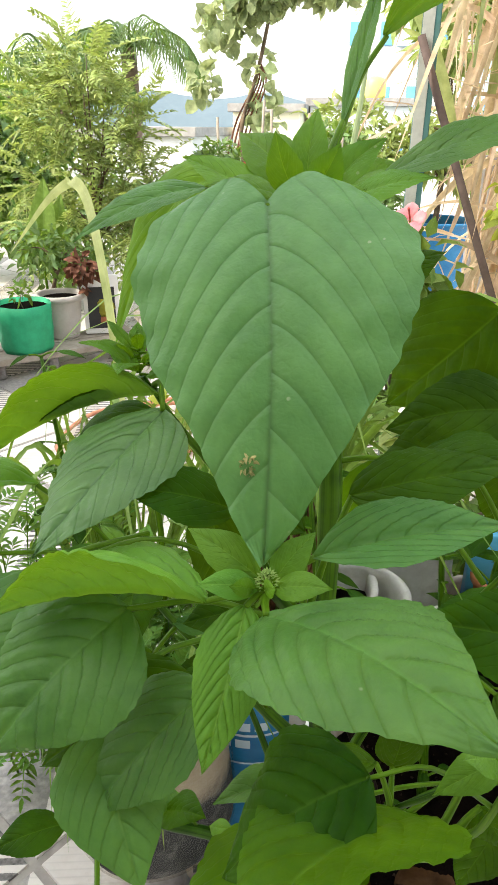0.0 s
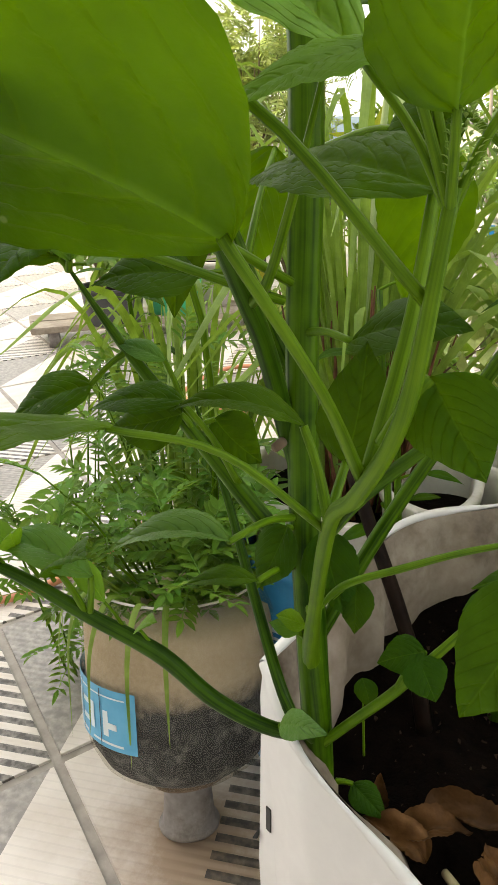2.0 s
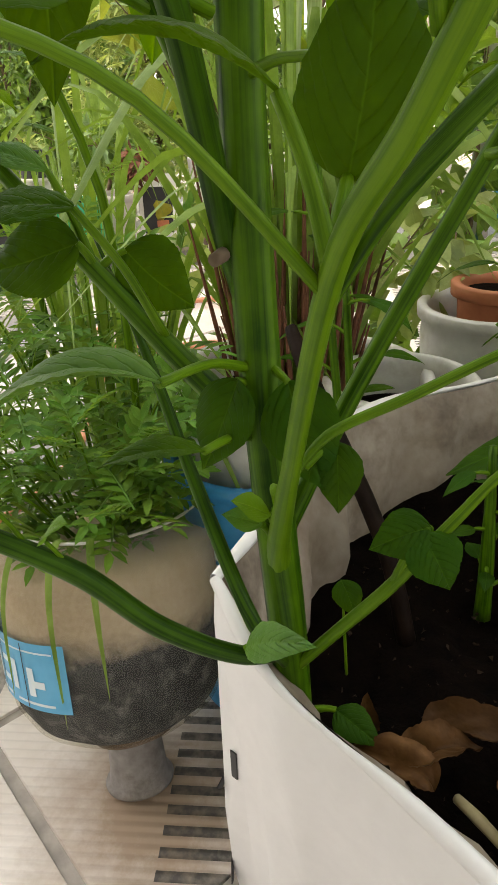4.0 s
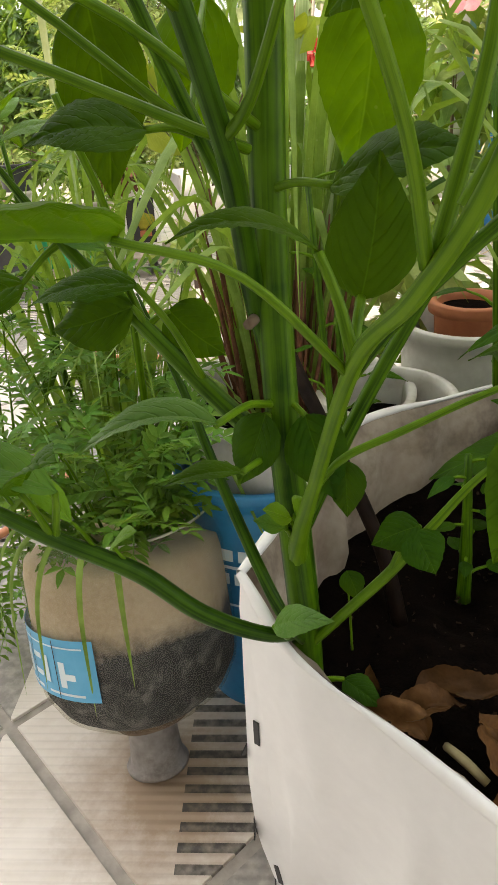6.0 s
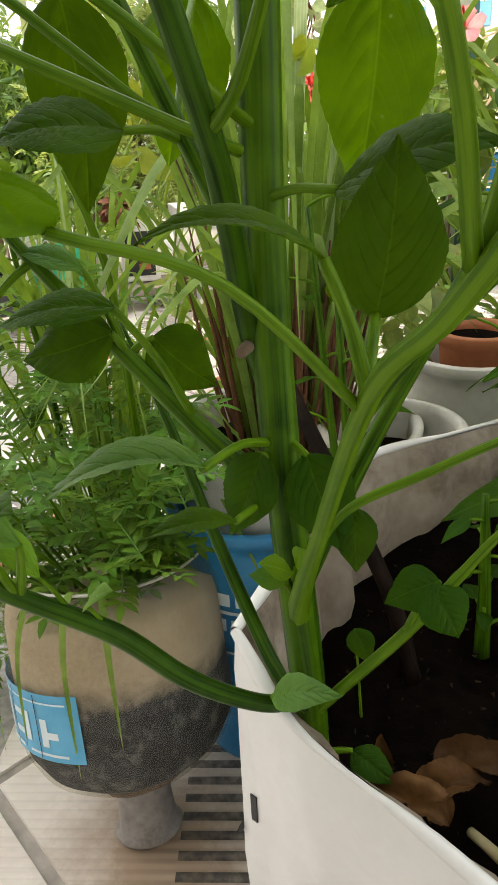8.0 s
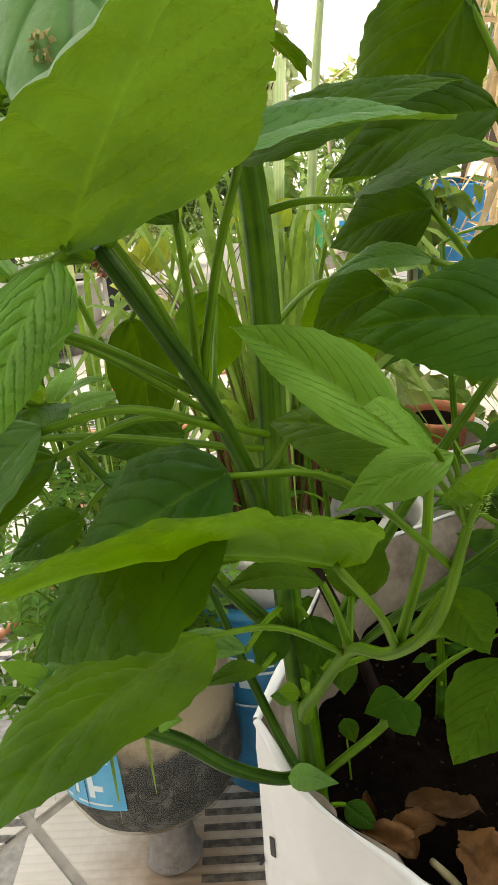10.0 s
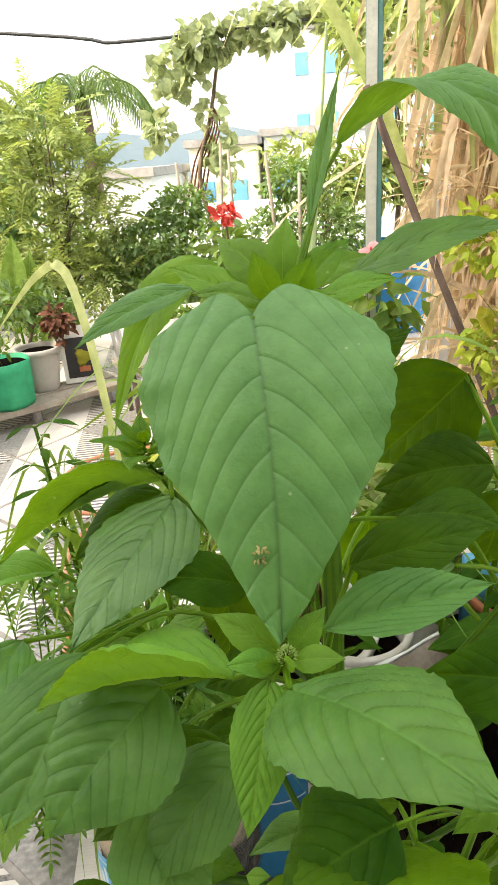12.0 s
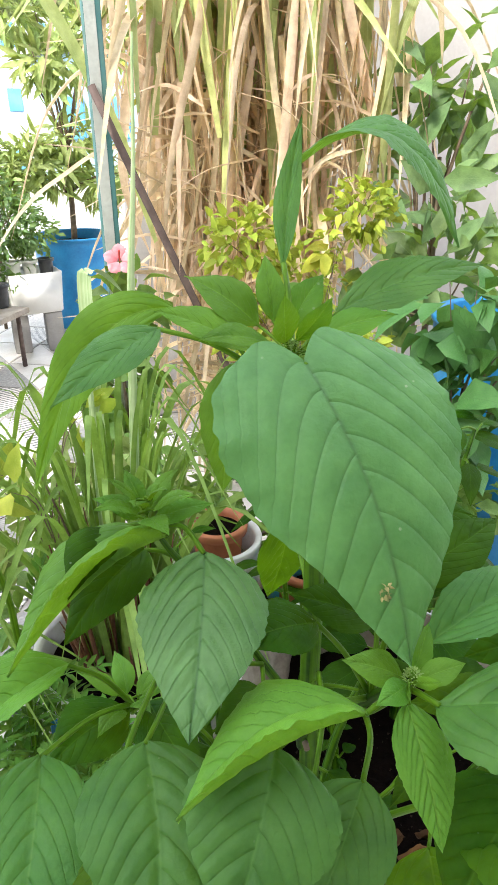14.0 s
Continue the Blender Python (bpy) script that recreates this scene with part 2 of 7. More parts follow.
WHITEPOT = plain("weathered white plastic", (0.55, 0.54, 0.50), (0.74, 0.73, 0.70), 0.45, 14, 0.1, stain=(0.38, 0.33, 0.27))
GREYPOT = plain("pale grey plastic pot", (0.46, 0.43, 0.40), (0.58, 0.55, 0.52), 0.5, 10, 0.1)
BLUEPOT = plain("blue plastic", (0.010, 0.16, 0.42), (0.03, 0.27, 0.58), 0.35, 10, 0.05)
BLUEBUCKET = plain("blue printed bucket", (0.008, 0.15, 0.36), (0.02, 0.25, 0.50), 0.4, 10, 0.05)
GREENBAG = plain("green woven bag", (0.01, 0.30, 0.14), (0.02, 0.42, 0.20), 0.6, 20, 0.2, fine=200)
GREENPOT = plain("green plastic", (0.01, 0.27, 0.08), (0.02, 0.40, 0.13), 0.4, 10, 0.05)
BLACKPOT = plain("black plastic pot", (0.020, 0.022, 0.025), (0.05, 0.052, 0.056), 0.45, 10, 0.1)
FOAM = plain("white foam", (0.78, 0.77, 0.74), (0.86, 0.85, 0.82), 0.7, 12, 0.2)
CONCRETE = plain("grey concrete", (0.27, 0.26, 0.25), (0.40, 0.385, 0.37), 0.9, 3, 0.4, stain=(0.22, 0.21, 0.20))
RENDERWALL = plain("grey cement render", (0.46, 0.435, 0.41), (0.56, 0.53, 0.505), 0.9, 2, 0.3, stain=(0.41, 0.385, 0.365))
WOOD = plain("weathered plank", (0.24, 0.20, 0.16), (0.42, 0.37, 0.31), 0.8, 12, 0.4)
TEAL = plain("teal painted steel", (0.055, 0.17, 0.17), (0.10, 0.25, 0.24), 0.5, 14, 0.15, stain=(0.16, 0.20, 0.18))
# pale tone that stands for light on the steel post's left face
PALE_LIT_FACE = plain("pale tone of the lit face", (0.42, 0.44, 0.40), (0.58, 0.60, 0.55), 0.6, 20, 0.15, stain=(0.30, 0.33, 0.30))
RUST = plain("rusty brown bar", (0.075, 0.050, 0.045), (0.15, 0.105, 0.09), 0.8, 20, 0.4)
WHITEPAINT = plain("white house paint", (0.70, 0.71, 0.72), (0.82, 0.83, 0.84), 0.8, 0.6, 0.1)
YELLOWPAINT = plain("yellow house paint", (0.80, 0.75, 0.55), (0.88, 0.83, 0.64), 0.8, 0.6, 0.1)
BLUEPAINT = plain("blue house paint", (0.40, 0.58, 0.72), (0.50, 0.66, 0.78), 0.8, 0.6, 0.1)
GLASSDARK = plain("blue shaded window", (0.10, 0.34, 0.62), (0.18, 0.44, 0.70), 0.3, 1, 0.0)
YELLOWTANK = plain("yellow tank plastic", (0.78, 0.60, 0.14), (0.86, 0.68, 0.20), 0.4, 3, 0.0)
# distance haze is put into the hills' blue-grey base colour
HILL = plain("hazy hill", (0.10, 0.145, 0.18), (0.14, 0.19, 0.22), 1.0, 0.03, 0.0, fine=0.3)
RED = plain("red petals", (0.60, 0.05, 0.05), (0.80, 0.12, 0.09), 0.6, 60, 0.1)
PINK = plain("pink petals", (0.75, 0.22, 0.27), (0.86, 0.42, 0.44), 0.6, 60, 0.1)
HOSE = plain("orange hose", (0.55, 0.20, 0.10), (0.70, 0.32, 0.18), 0.5, 30, 0.1)
ROOTS = plain("brown dry leaf sheaths", (0.075, 0.022, 0.012), (0.21, 0.082, 0.040), 0.75, 60, 0.5)
TAN = plain("dry tan patch", (0.24, 0.26, 0.08), (0.44, 0.37, 0.15), 0.8, 60, 0.3)
CUTEND = plain("dry cut end", (0.36, 0.30, 0.16), (0.50, 0.44, 0.26), 0.8, 60, 0.3)
BUD = plain("pale green bud", (0.20, 0.36, 0.05), (0.36, 0.50, 0.13), 0.6, 300, 0.8)
PVC = plain("grimy grey pipe", (0.17, 0.155, 0.15), (0.36, 0.34, 0.33), 0.5, 30, 0.3, stain=(0.10, 0.08, 0.065))
GROUT = plain("grey grout", (0.29, 0.27, 0.245), (0.44, 0.41, 0.375), 0.9, 30, 0.4)


def tile_material(name, solid=False):
    """Glazed terrace tile: white field, one half with dark bars or grey all over, dust and scratches."""
    m, n, l, p = material(name)
    tc = n.new("ShaderNodeTexCoord").outputs["UV"]
    mp = n.new("ShaderNodeMapping")
    mp.inputs["Rotation"].default_value = (0, 0, radians(45))
    l.new(tc, mp.inputs[0])
    sep = n.new("ShaderNodeSeparateXYZ")
    l.new(mp.outputs[0], sep.inputs[0])

    def math_(op, a, b=None):
        k = n.new("ShaderNodeMath")
        k.operation = op
        for q, v in enumerate((a, b)):
            if v is None:
                continue
            if hasattr(v, "links"):
                l.new(v, k.inputs[q])
            else:
                k.inputs[q].default_value = v
        return k.outputs[0]

    x, y = sep.outputs[0], sep.outputs[1]
    bars = math_("GREATER_THAN", math_("FRACT", math_("MULTIPLY", x, 1 / 0.026)), 0.52)
    barred = math_("GREATER_THAN", y, 0.004)
    if not solid:
        barred = math_("MULTIPLY", bars, barred)
    base = ramp(n, [(0.35, (0.70, 0.66, 0.615)), (0.7, (0.84, 0.80, 0.755))])
    l.new(noisy(n, l, 7.0, 5.0).outputs[0], base.inputs[0])
    ribs = math_("GREATER_THAN", math_("FRACT", math_("MULTIPLY", x, 1 / 0.013)), 0.8)
    col = mixed(n, l, math_("MULTIPLY", ribs, 0.16), base.outputs[0], (0.42, 0.40, 0.38))
    wear = ramp(n, [(0.3, (0.6, 0.6, 0.6)), (0.6, (1, 1, 1))])
    l.new(noisy(n, l, 60.0, 4.0).outputs[0], wear.inputs[0])
    dust = ramp(n, [(0.44, (0, 0, 0)), (0.74, (0.38, 0.38, 0.38))])
    l.new(noisy(n, l, 5.0, 7.0, n.new("ShaderNodeNewGeometry").outputs["Position"], 0.7).outputs[0], dust.inputs[0])
    col = mixed(n, l, dust.outputs[0], col, (0.40, 0.30, 0.20))
    # the patch of spilt earth round the foot of the bottle planter
    here = n.new("ShaderNodeNewGeometry").outputs["Position"]
    away = n.new("ShaderNodeVectorMath")
    away.operation = "DISTANCE"
    l.new(here, away.inputs[0])
    away.inputs[1].default_value = (0.21, 0.99, 0.0)
    spilt = ramp(n, [(0.27, (0.8, 0.8, 0.8)), (0.50, (0, 0, 0))])
    l.new(math_("ADD", math_("MULTIPLY", away.outputs["Value"], 1.9), math_("MULTIPLY", noisy(n, l, 26.0, 6.0, here, 0.7).outputs[0], 0.35)), spilt.inputs[0])
    col = mixed(n, l, spilt.outputs[0], col, (0.33, 0.22, 0.13))
    col = mixed(n, l, math_("MULTIPLY", barred, wear.outputs[0]), col, (0.27, 0.26, 0.245) if solid else (0.075, 0.070, 0.064))
    l.new(col, p.inputs["Base Color"])
    p.inputs["Roughness"].default_value = 0.42
    b = n.new("ShaderNodeBump")
    b.inputs["Strength"].default_value, b.inputs["Distance"].default_value = 0.3, 0.002
    l.new(math_("SINE", math_("MULTIPLY", x, 480.0)), b.inputs["Height"])
    l.new(b.outputs[0], p.inputs["Normal"])
    return m


TILE = tile_material("barred terrace tile")
TILE_GREY = tile_material("grey-cornered terrace tile", True)


def bottle_material():
    """Clear, scuffed bottle plastic with dirt inside showing through its lower part by real filling; here only the skin."""
    m, n, l, p = material("scuffed clear plastic")
    p.inputs["Base Color"].default_value = (0.80, 0.80, 0.76, 1)
    r = ramp(n, [(0.4, (0.12, 0.12, 0.12)), (0.7, (0.45, 0.45, 0.45))])
    l.new(noisy(n, l, 20.0, 6.0).outputs[0], r.inputs[0])
    l.new(r.outputs[0], p.inputs["Roughness"])
    t = n.new("ShaderNodeBsdfTransparent")
    t.inputs[0].default_value = (0.93, 0.92, 0.88, 1)
    mx = n.new("ShaderNodeMixShader")
    k = ramp(n, [(0.35, (0.03, 0.03, 0.03)), (0.75, (0.14, 0.14, 0.14))])
    l.new(noisy(n, l, 9.0, 7.0, rough=0.7).outputs[0], k.inputs[0])
    l.new(k.outputs[0], mx.inputs[0])
    l.new(t.outputs[0], mx.inputs[1])
    l.new(p.outputs[0], mx.inputs[2])
    l.new(mx.outputs[0], n["Material Output"].inputs[0])
    return m


BOTTLE = bottle_material()


def bottle_soil():
    """Soil seen through the bottle: dark damp charcoal below, dry pale sand above, with a ragged line between."""
    m, n, l, p = material("soil in the bottle")
    tc = n.new("ShaderNodeTexCoord").outputs["Object"]
    sep = n.new("ShaderNodeSeparateXYZ")
    l.new(tc, sep.inputs[0])
    big, mid, fine = noisy(n, l, 9.0, 6.0, rough=0.65), noisy(n, l, 42.0, 6.0, rough=0.7), noisy(n, l, 210.0, 3.0)
    dark = ramp(n, [(0.36, (0.004, 0.005, 0.006)), (0.52, (0.014, 0.016, 0.017)), (0.70, (0.13, 0.13, 0.12))])
    l.new(mid.outputs[0], dark.inputs[0])
    pale = ramp(n, [(0.3, (0.36, 0.275, 0.18)), (0.7, (0.56, 0.46, 0.33))])
    l.new(mixed(n, l, 0.4, big.outputs[0], fine.outputs[0]), pale.inputs[0])
    h = n.new("ShaderNodeMath")
    h.operation = "MULTIPLY_ADD"
    l.new(big.outputs[0], h.inputs[0])
    h.inputs[1].default_value = 0.055
    l.new(sep.outputs[2], h.inputs[2])
    h2 = n.new("ShaderNodeMath")
    h2.operation = "MULTIPLY_ADD"
    l.new(mid.outputs[0], h2.inputs[0])
    h2.inputs[1].default_value = 0.035
    l.new(h.outputs[0], h2.inputs[2])
    q = n.new("ShaderNodeMapRange")
    q.inputs[1].default_value, q.inputs[2].default_value = 0.272, 0.302
    l.new(h2.outputs[0], q.inputs[0])
    l.new(mixed(n, l, q.outputs[0], dark.outputs[0], pale.outputs[0]), p.inputs["Base Color"])
    p.inputs["Roughness"].default_value = 0.8
    b = n.new("ShaderNodeBump")
    b.inputs["Strength"].default_value, b.inputs["Distance"].default_value = 0.05, 0.003
    l.new(mid.outputs[0], b.inputs["Height"])
    l.new(b.outputs[0], p.inputs["Normal"])
    return m


BOTTLESOIL = bottle_soil()
STICKER = plain("blue sticker", (0.06, 0.36, 0.62), (0.12, 0.46, 0.72), 0.4, 20, 0.05)
STICKERPALE = plain("pale sticker print", (0.55, 0.72, 0.80), (0.72, 0.82, 0.86), 0.4, 20, 0.05)

# ---- building helpers ----
rnd = random.Random(7)


def V(*a):
    return Vector(a)


def thing(name, loc, label, category, group="", kind=""):
    ob = new(name)
    ob.empty_display_size = 0.02
    ob.location = loc
    return tagged(ob, label, category, group, kind)


def part(name, geo, mat, parent=None, label="", smooth=True, loc=None):
    """Links verts, faces and perhaps uvs (one for each vertex) as one mesh object."""
    verts, faces = geo[0], geo[1]
    me = bpy.data.meshes.new(name)
    me.from_pydata([tuple(v) for v in verts], [], faces)
    if len(geo) > 2 and geo[2] is not None:
        uv = me.uv_layers.new(name="UVMap")
        idx = np.empty(len(me.loops), dtype=np.int32)
        me.loops.foreach_get("vertex_index", idx)
        uv.data.foreach_set("uv", np.asarray(geo[2], dtype=np.float32)[idx].ravel())
    if smooth:
        me.polygons.foreach_set("use_smooth", [True] * len(me.polygons))
    me.materials.append(mat)
    ob = new(name, me)
    if loc is not None:
        ob.location = loc
    if parent is not None:
        ob.parent = parent
    if label:
        tagged(ob, label)
    return ob


def join(geos):
    verts, faces, uvs = [], [], []
    for g in geos:
        k = len(verts)
        verts += list(g[0])
        faces += [tuple(i + k for i in f) for f in g[1]]
        uvs += list(g[2]) if len(g) > 2 and g[2] is not None else [(0.5, 0.5)] * len(g[0])
    return verts, faces, uvs


def moved(g, m):
    return [m @ Vector(v) for v in g[0]], g[1], (g[2] if len(g) > 2 else None)


def spline(pts, steps):
    """A smooth line through the points."""
    p = [Vector(q) for q in pts]
    if len(p) == 2:
        return [p[0].lerp(p[1], k / steps) for k in range(steps + 1)]
    p = [p[0] * 2 - p[1]] + p + [p[-1] * 2 - p[-2]]
    out = []
    for i in range(1, len(p) - 2):
        for k in range(steps):
            t = k / steps
            a, b, c, e = p[i - 1], p[i], p[i + 1], p[i + 2]
            out.append(0.5 * (2 * b + (c - a) * t + (2 * a - 5 * b + 4 * c - e) * t * t + (3 * b - a - 3 * c + e) * t ** 3))
    out.append(p[-2])
    return out


def tube(pts, radii, sides=10, steps=6, ribs=0.0, cap=True):
    line = spline(pts, steps)
    m = len(line)
    verts, faces, uvs = [], [], []
    up = Vector((0.3, 0.2, 1)).normalized()
    for i, c in enumerate(line):
        t = (line[min(i + 1, m - 1)] - line[max(i - 1, 0)]).normalized()
        if abs(t.dot(up)) > 0.98:
            up = Vector((1, 0.1, 0.1)).normalized()
        s = t.cross(up).normalized()
        w = s.cross(t)
        f = i / (m - 1) * (len(radii) - 1)
        a = min(int(f), len(radii) - 2)
        r = radii[a] + (radii[a + 1] - radii[a]) * (f - a)
        for j in range(sides):
            an = 2 * math.pi * j / sides
            rr = r * (1 + ribs * (1 if j % 2 else -1))
            verts.append(c + (s * math.cos(an) + w * math.sin(an)) * rr)
            uvs.append((j / sides, i / m))
    for i in range(m - 1):
        for j in range(sides):
            k = (j + 1) % sides
            faces.append((i * sides + j, i * sides + k, (i + 1) * sides + k, (i + 1) * sides + j))
    if cap:
        faces.append(tuple(range(sides - 1, -1, -1)))
        faces.append(tuple((m - 1) * sides + j for j in range(sides)))
    return verts, faces, uvs


def lathe(profile, seg=40, wobble=0.0):
    verts, faces, uvs = [], [], []
    m = len(profile)
    for i, (r, z) in enumerate(profile):
        for j in range(seg):
            an = 2 * math.pi * j / seg
            w = 1 + wobble * math.sin(an * 3 + i)
            verts.append(V(r * w * math.cos(an), r * w * math.sin(an), z))
            uvs.append((j / seg, i / m))
    for i in range(m - 1):
        for j in range(seg):
            k = (j + 1) % seg
            faces.append((i * seg + j, i * seg + k, (i + 1) * seg + k, (i + 1) * seg + j))
    return verts, faces, uvs


def box(sx, sy, sz, at=(0, 0, 0), bevel=0.004, turn=0.0):
    bm = bmesh.new()
    bmesh.ops.create_cube(bm, size=1)
    bmesh.ops.scale(bm, vec=(sx, sy, sz), verts=bm.verts)
    if bevel:
        bmesh.ops.bevel(bm, geom=list(bm.edges), offset=min(bevel, sx * 0.4, sy * 0.4, sz * 0.4), segments=2, affect="EDGES")
    m = pose(*at, 0, 0, turn)
    bm.verts.index_update()
    g = [m @ v.co for v in bm.verts], [tuple(v.index for v in f.verts) for f in bm.faces], None
    bm.free()
    return g


def blade_width(u, kind):
    """The half breadth of a leaf at u of its length, as a share of the greatest."""
    if kind == "heart":
        return float(np.interp(u, (0, 0.03, 0.08, 0.16, 0.26, 0.38, 0.52, 0.66, 0.8, 0.92, 1), (0.44, 0.66, 0.85, 0.97, 1.0, 0.95, 0.79, 0.56, 0.35, 0.17, 0.01)))
    if kind == "ovate":
        return max(0.0, math.sin(math.pi * u ** 0.72)) ** 0.95 * (1 - 0.12 * u)
    if kind == "lance":
        return max(0.0, math.sin(math.pi * u ** 0.8)) ** 1.15
    return max(0.0, math.sin(math.pi * u)) ** 0.6


def vein_place(u, ap, side, veins):
    """Where a point lies between the side veins, which leave the midrib aslant and sweep on towards the tip."""
    return (u - 0.24 * ap - 0.46 * ap * ap + (0.42 / veins if side > 0 else 0)) * veins + 0.35 * math.sin(4.0 * u) + 0.5


def leaf_geo(base, tip, width, face, arch=0.0, mid=None, fold=0.25, kind="ovate", nu=26, nv=14, ripple=0.0016, veins=8, wavy=0.012, curl=0.0, seed=0, notch=0.0, twist=None):
    """A leaf from base to tip, turning from face to twist: bowed spine, two halves raised from the midrib, quilted between the side veins, a fine uneven edge."""
    base, tip, face = Vector(base), Vector(tip), Vector(face).normalized()
    length = (tip - base).length
    m = Vector(mid) if mid is not None else (base + tip) / 2 + face * arch * length
    c = 2 * m - (base + tip) / 2
    turned = Vector(twist).normalized() if twist else face
    rr = random.Random(seed)
    ph = [rr.uniform(0, 6.28) for _ in range(6)]
    ripple = ripple * min(1.0, 0.15 + width / 0.10)
    sway = rr.uniform(-0.05, 0.05)
    sink = rr.uniform(0.03, 0.10)
    verts, faces, uvs = [], [], []
    for i in range(nu + 1):
        u = i / nu
        p = base * (1 - u) ** 2 + c * 2 * u * (1 - u) + tip * u * u
        t = ((c - base) * (1 - u) + (tip - c) * u).normalized()
        s = t.cross(face.lerp(turned, u))
        s = s.normalized() if s.length > 1e-4 else Vector((1, 0, 0))
        n = s.cross(t).normalized()
        bw = blade_width(u, kind)
        w = width / 2 * bw
        p = p + s * sway * length * math.sin(math.pi * u)
        for j in range(nv + 1):
            v = 2 * j / nv - 1
            a = abs(v)
            side = 2 if v > 0 else 0
            edge = 1 + (wavy * (math.sin(u * 34 + ph[0] + side) + 0.8 * math.sin(u * 97 + ph[1] + v)) + wavy * 3.0 * noise.noise(V(u * 7, 3 + side, seed)) + wavy * 1.6 * noise.noise(V(u * 31, 5 + side, seed))) * a ** 4
            x = v * w * edge
            lift = fold * a * w * (1 - 0.35 * a) - curl * w * a * a
            ap = a * bw
            q = abs(math.sin(math.pi * vein_place(u, ap, v, veins)))
            lift += ripple * 1.5 * (q ** 0.75 - 0.5) * min(1.0, a * 5) * (1 - 0.45 * a ** 3) * min(1.0, bw * 1.6)
            lift -= ripple * 0.9 * max(0.0, 1 - a * 9)
            lift += width * (sink * a * a * math.sin(u * 5.5 + ph[2] + side) * 0.35 + 0.010 * a ** 3 * math.sin(u * 15 + ph[4] + side) + 0.006 * a ** 4 * math.sin(u * 47 + ph[3] + v))
            lift += 0.5 * ripple * noise.noise(V(u * 16, v * 6, seed))
            back = -notch * length * math.sin(math.pi * min(1, a * 0.72)) * (1 - u) ** 6
            verts.append(p + s * x + n * lift + t * back)
            uvs.append((0.5 + 0.5 * v * bw, u))
    for i in range(nu):
        for j in range(nv):
            k = i * (nv + 1) + j
            faces.append((k, k + 1, k + nv + 2, k + nv + 1))
    return verts, faces, uvs


def card_leaf(p, t, n, ln, w, bend=0.2):
    """A small leaf of eight triangles with a folded midrib and a bent tip."""
    t, n = t.normalized(), n.normalized()
    s = t.cross(n)
    s = s.normalized() if s.length > 1e-3 else Vector((1, 0, 0))
    n = s.cross(t)
    a, b, e = p + t * ln * 0.35, p + t * ln * 0.72 - n * ln * bend * 0.4, p + t * ln - n * ln * bend
    up = n * w * 0.22
    verts = [p, a + s * w / 2 + up, a, a - s * w / 2 + up, b + s * w * 0.36 + up * 0.7, b, b - s * w * 0.36 + up * 0.7, e]
    faces = [(0, 1, 2), (0, 2, 3), (1, 4, 5, 2), (2, 5, 6, 3), (4, 7, 5), (5, 7, 6)]
    uvs = [(0.5, 0), (0, 0.35), (0.5, 0.35), (1, 0.35), (0, 0.72), (0.5, 0.72), (1, 0.72), (0.5, 1)]
    return verts, faces, uvs


def unit(r):
    while True:
        v = Vector((r.uniform(-1, 1), r.uniform(-1, 1), r.uniform(-1, 1)))
        if 0.05 < v.length < 1:
            return v.normalized()


def crown_geo(clumps, count, ln, w, seed, droop=0.25, flat=0.5):
    """Many small leaves in uneven clumps (centre, radii)."""
    r = random.Random(seed)
    sizes = [c[1][0] * c[1][1] + 0.0001 for c in clumps]
    geos = []
    for _ in range(count):
        c, rad = r.choices(clumps, sizes)[0]
        u = unit(r)
        k = r.uniform(0.25, 1.0) ** 0.5
        bump = 0.75 + 0.5 * noise.noise(Vector(c) * 3 + u * 2.2)
        p = Vector((c[0] + u.x * rad[0] * k * bump, c[1] + u.y * rad[1] * k * bump, c[2] + u.z * rad[2] * k * bump))
        t = (u + unit(r) * 0.9 + Vector((0, 0, -droop))).normalized()
        n = (Vector((0, 0, 1)) * flat + u * 0.5 + unit(r) * 0.6)
        f = r.uniform(0.6, 1.25)
        geos.append(card_leaf(p, t, n, ln * f, w * f, r.uniform(0.05, 0.4)))
    return join(geos)


def twigs(base, clumps, seed, r0=0.01):
    """A stem with limbs that reach into the clumps."""
    r = random.Random(seed)
    geos = []
    base = Vector(base)
    zs = [c[0][2] for c in clumps]
    trunk_top = Vector((sum(c[0][0] for c in clumps) / len(clumps), sum(c[0][1] for c in clumps) / len(clumps), sum(zs) / len(zs)))
    geos.append(tube([base, base.lerp(trunk_top, 0.5) + Vector((r.uniform(-0.03, 0.03), r.uniform(-0.03, 0.03), 0)), trunk_top], [r0, r0 * 0.75, r0 * 0.4], 7, 4))
    for c, rad in clumps:
        for _ in range(2):
            f = r.uniform(0.3, 0.9)
            a = base.lerp(trunk_top, f)
            e = Vector(c) + Vector((r.uniform(-1, 1) * rad[0], r.uniform(-1, 1) * rad[1], r.uniform(-0.2, 0.9) * rad[2])) * 0.8
            geos.append(tube([a, a.lerp(e, 0.5) + Vector((0, 0, 0.04)), e], [r0 * 0.45, r0 * 0.3, r0 * 0.12], 5, 3))
    return join(geos)


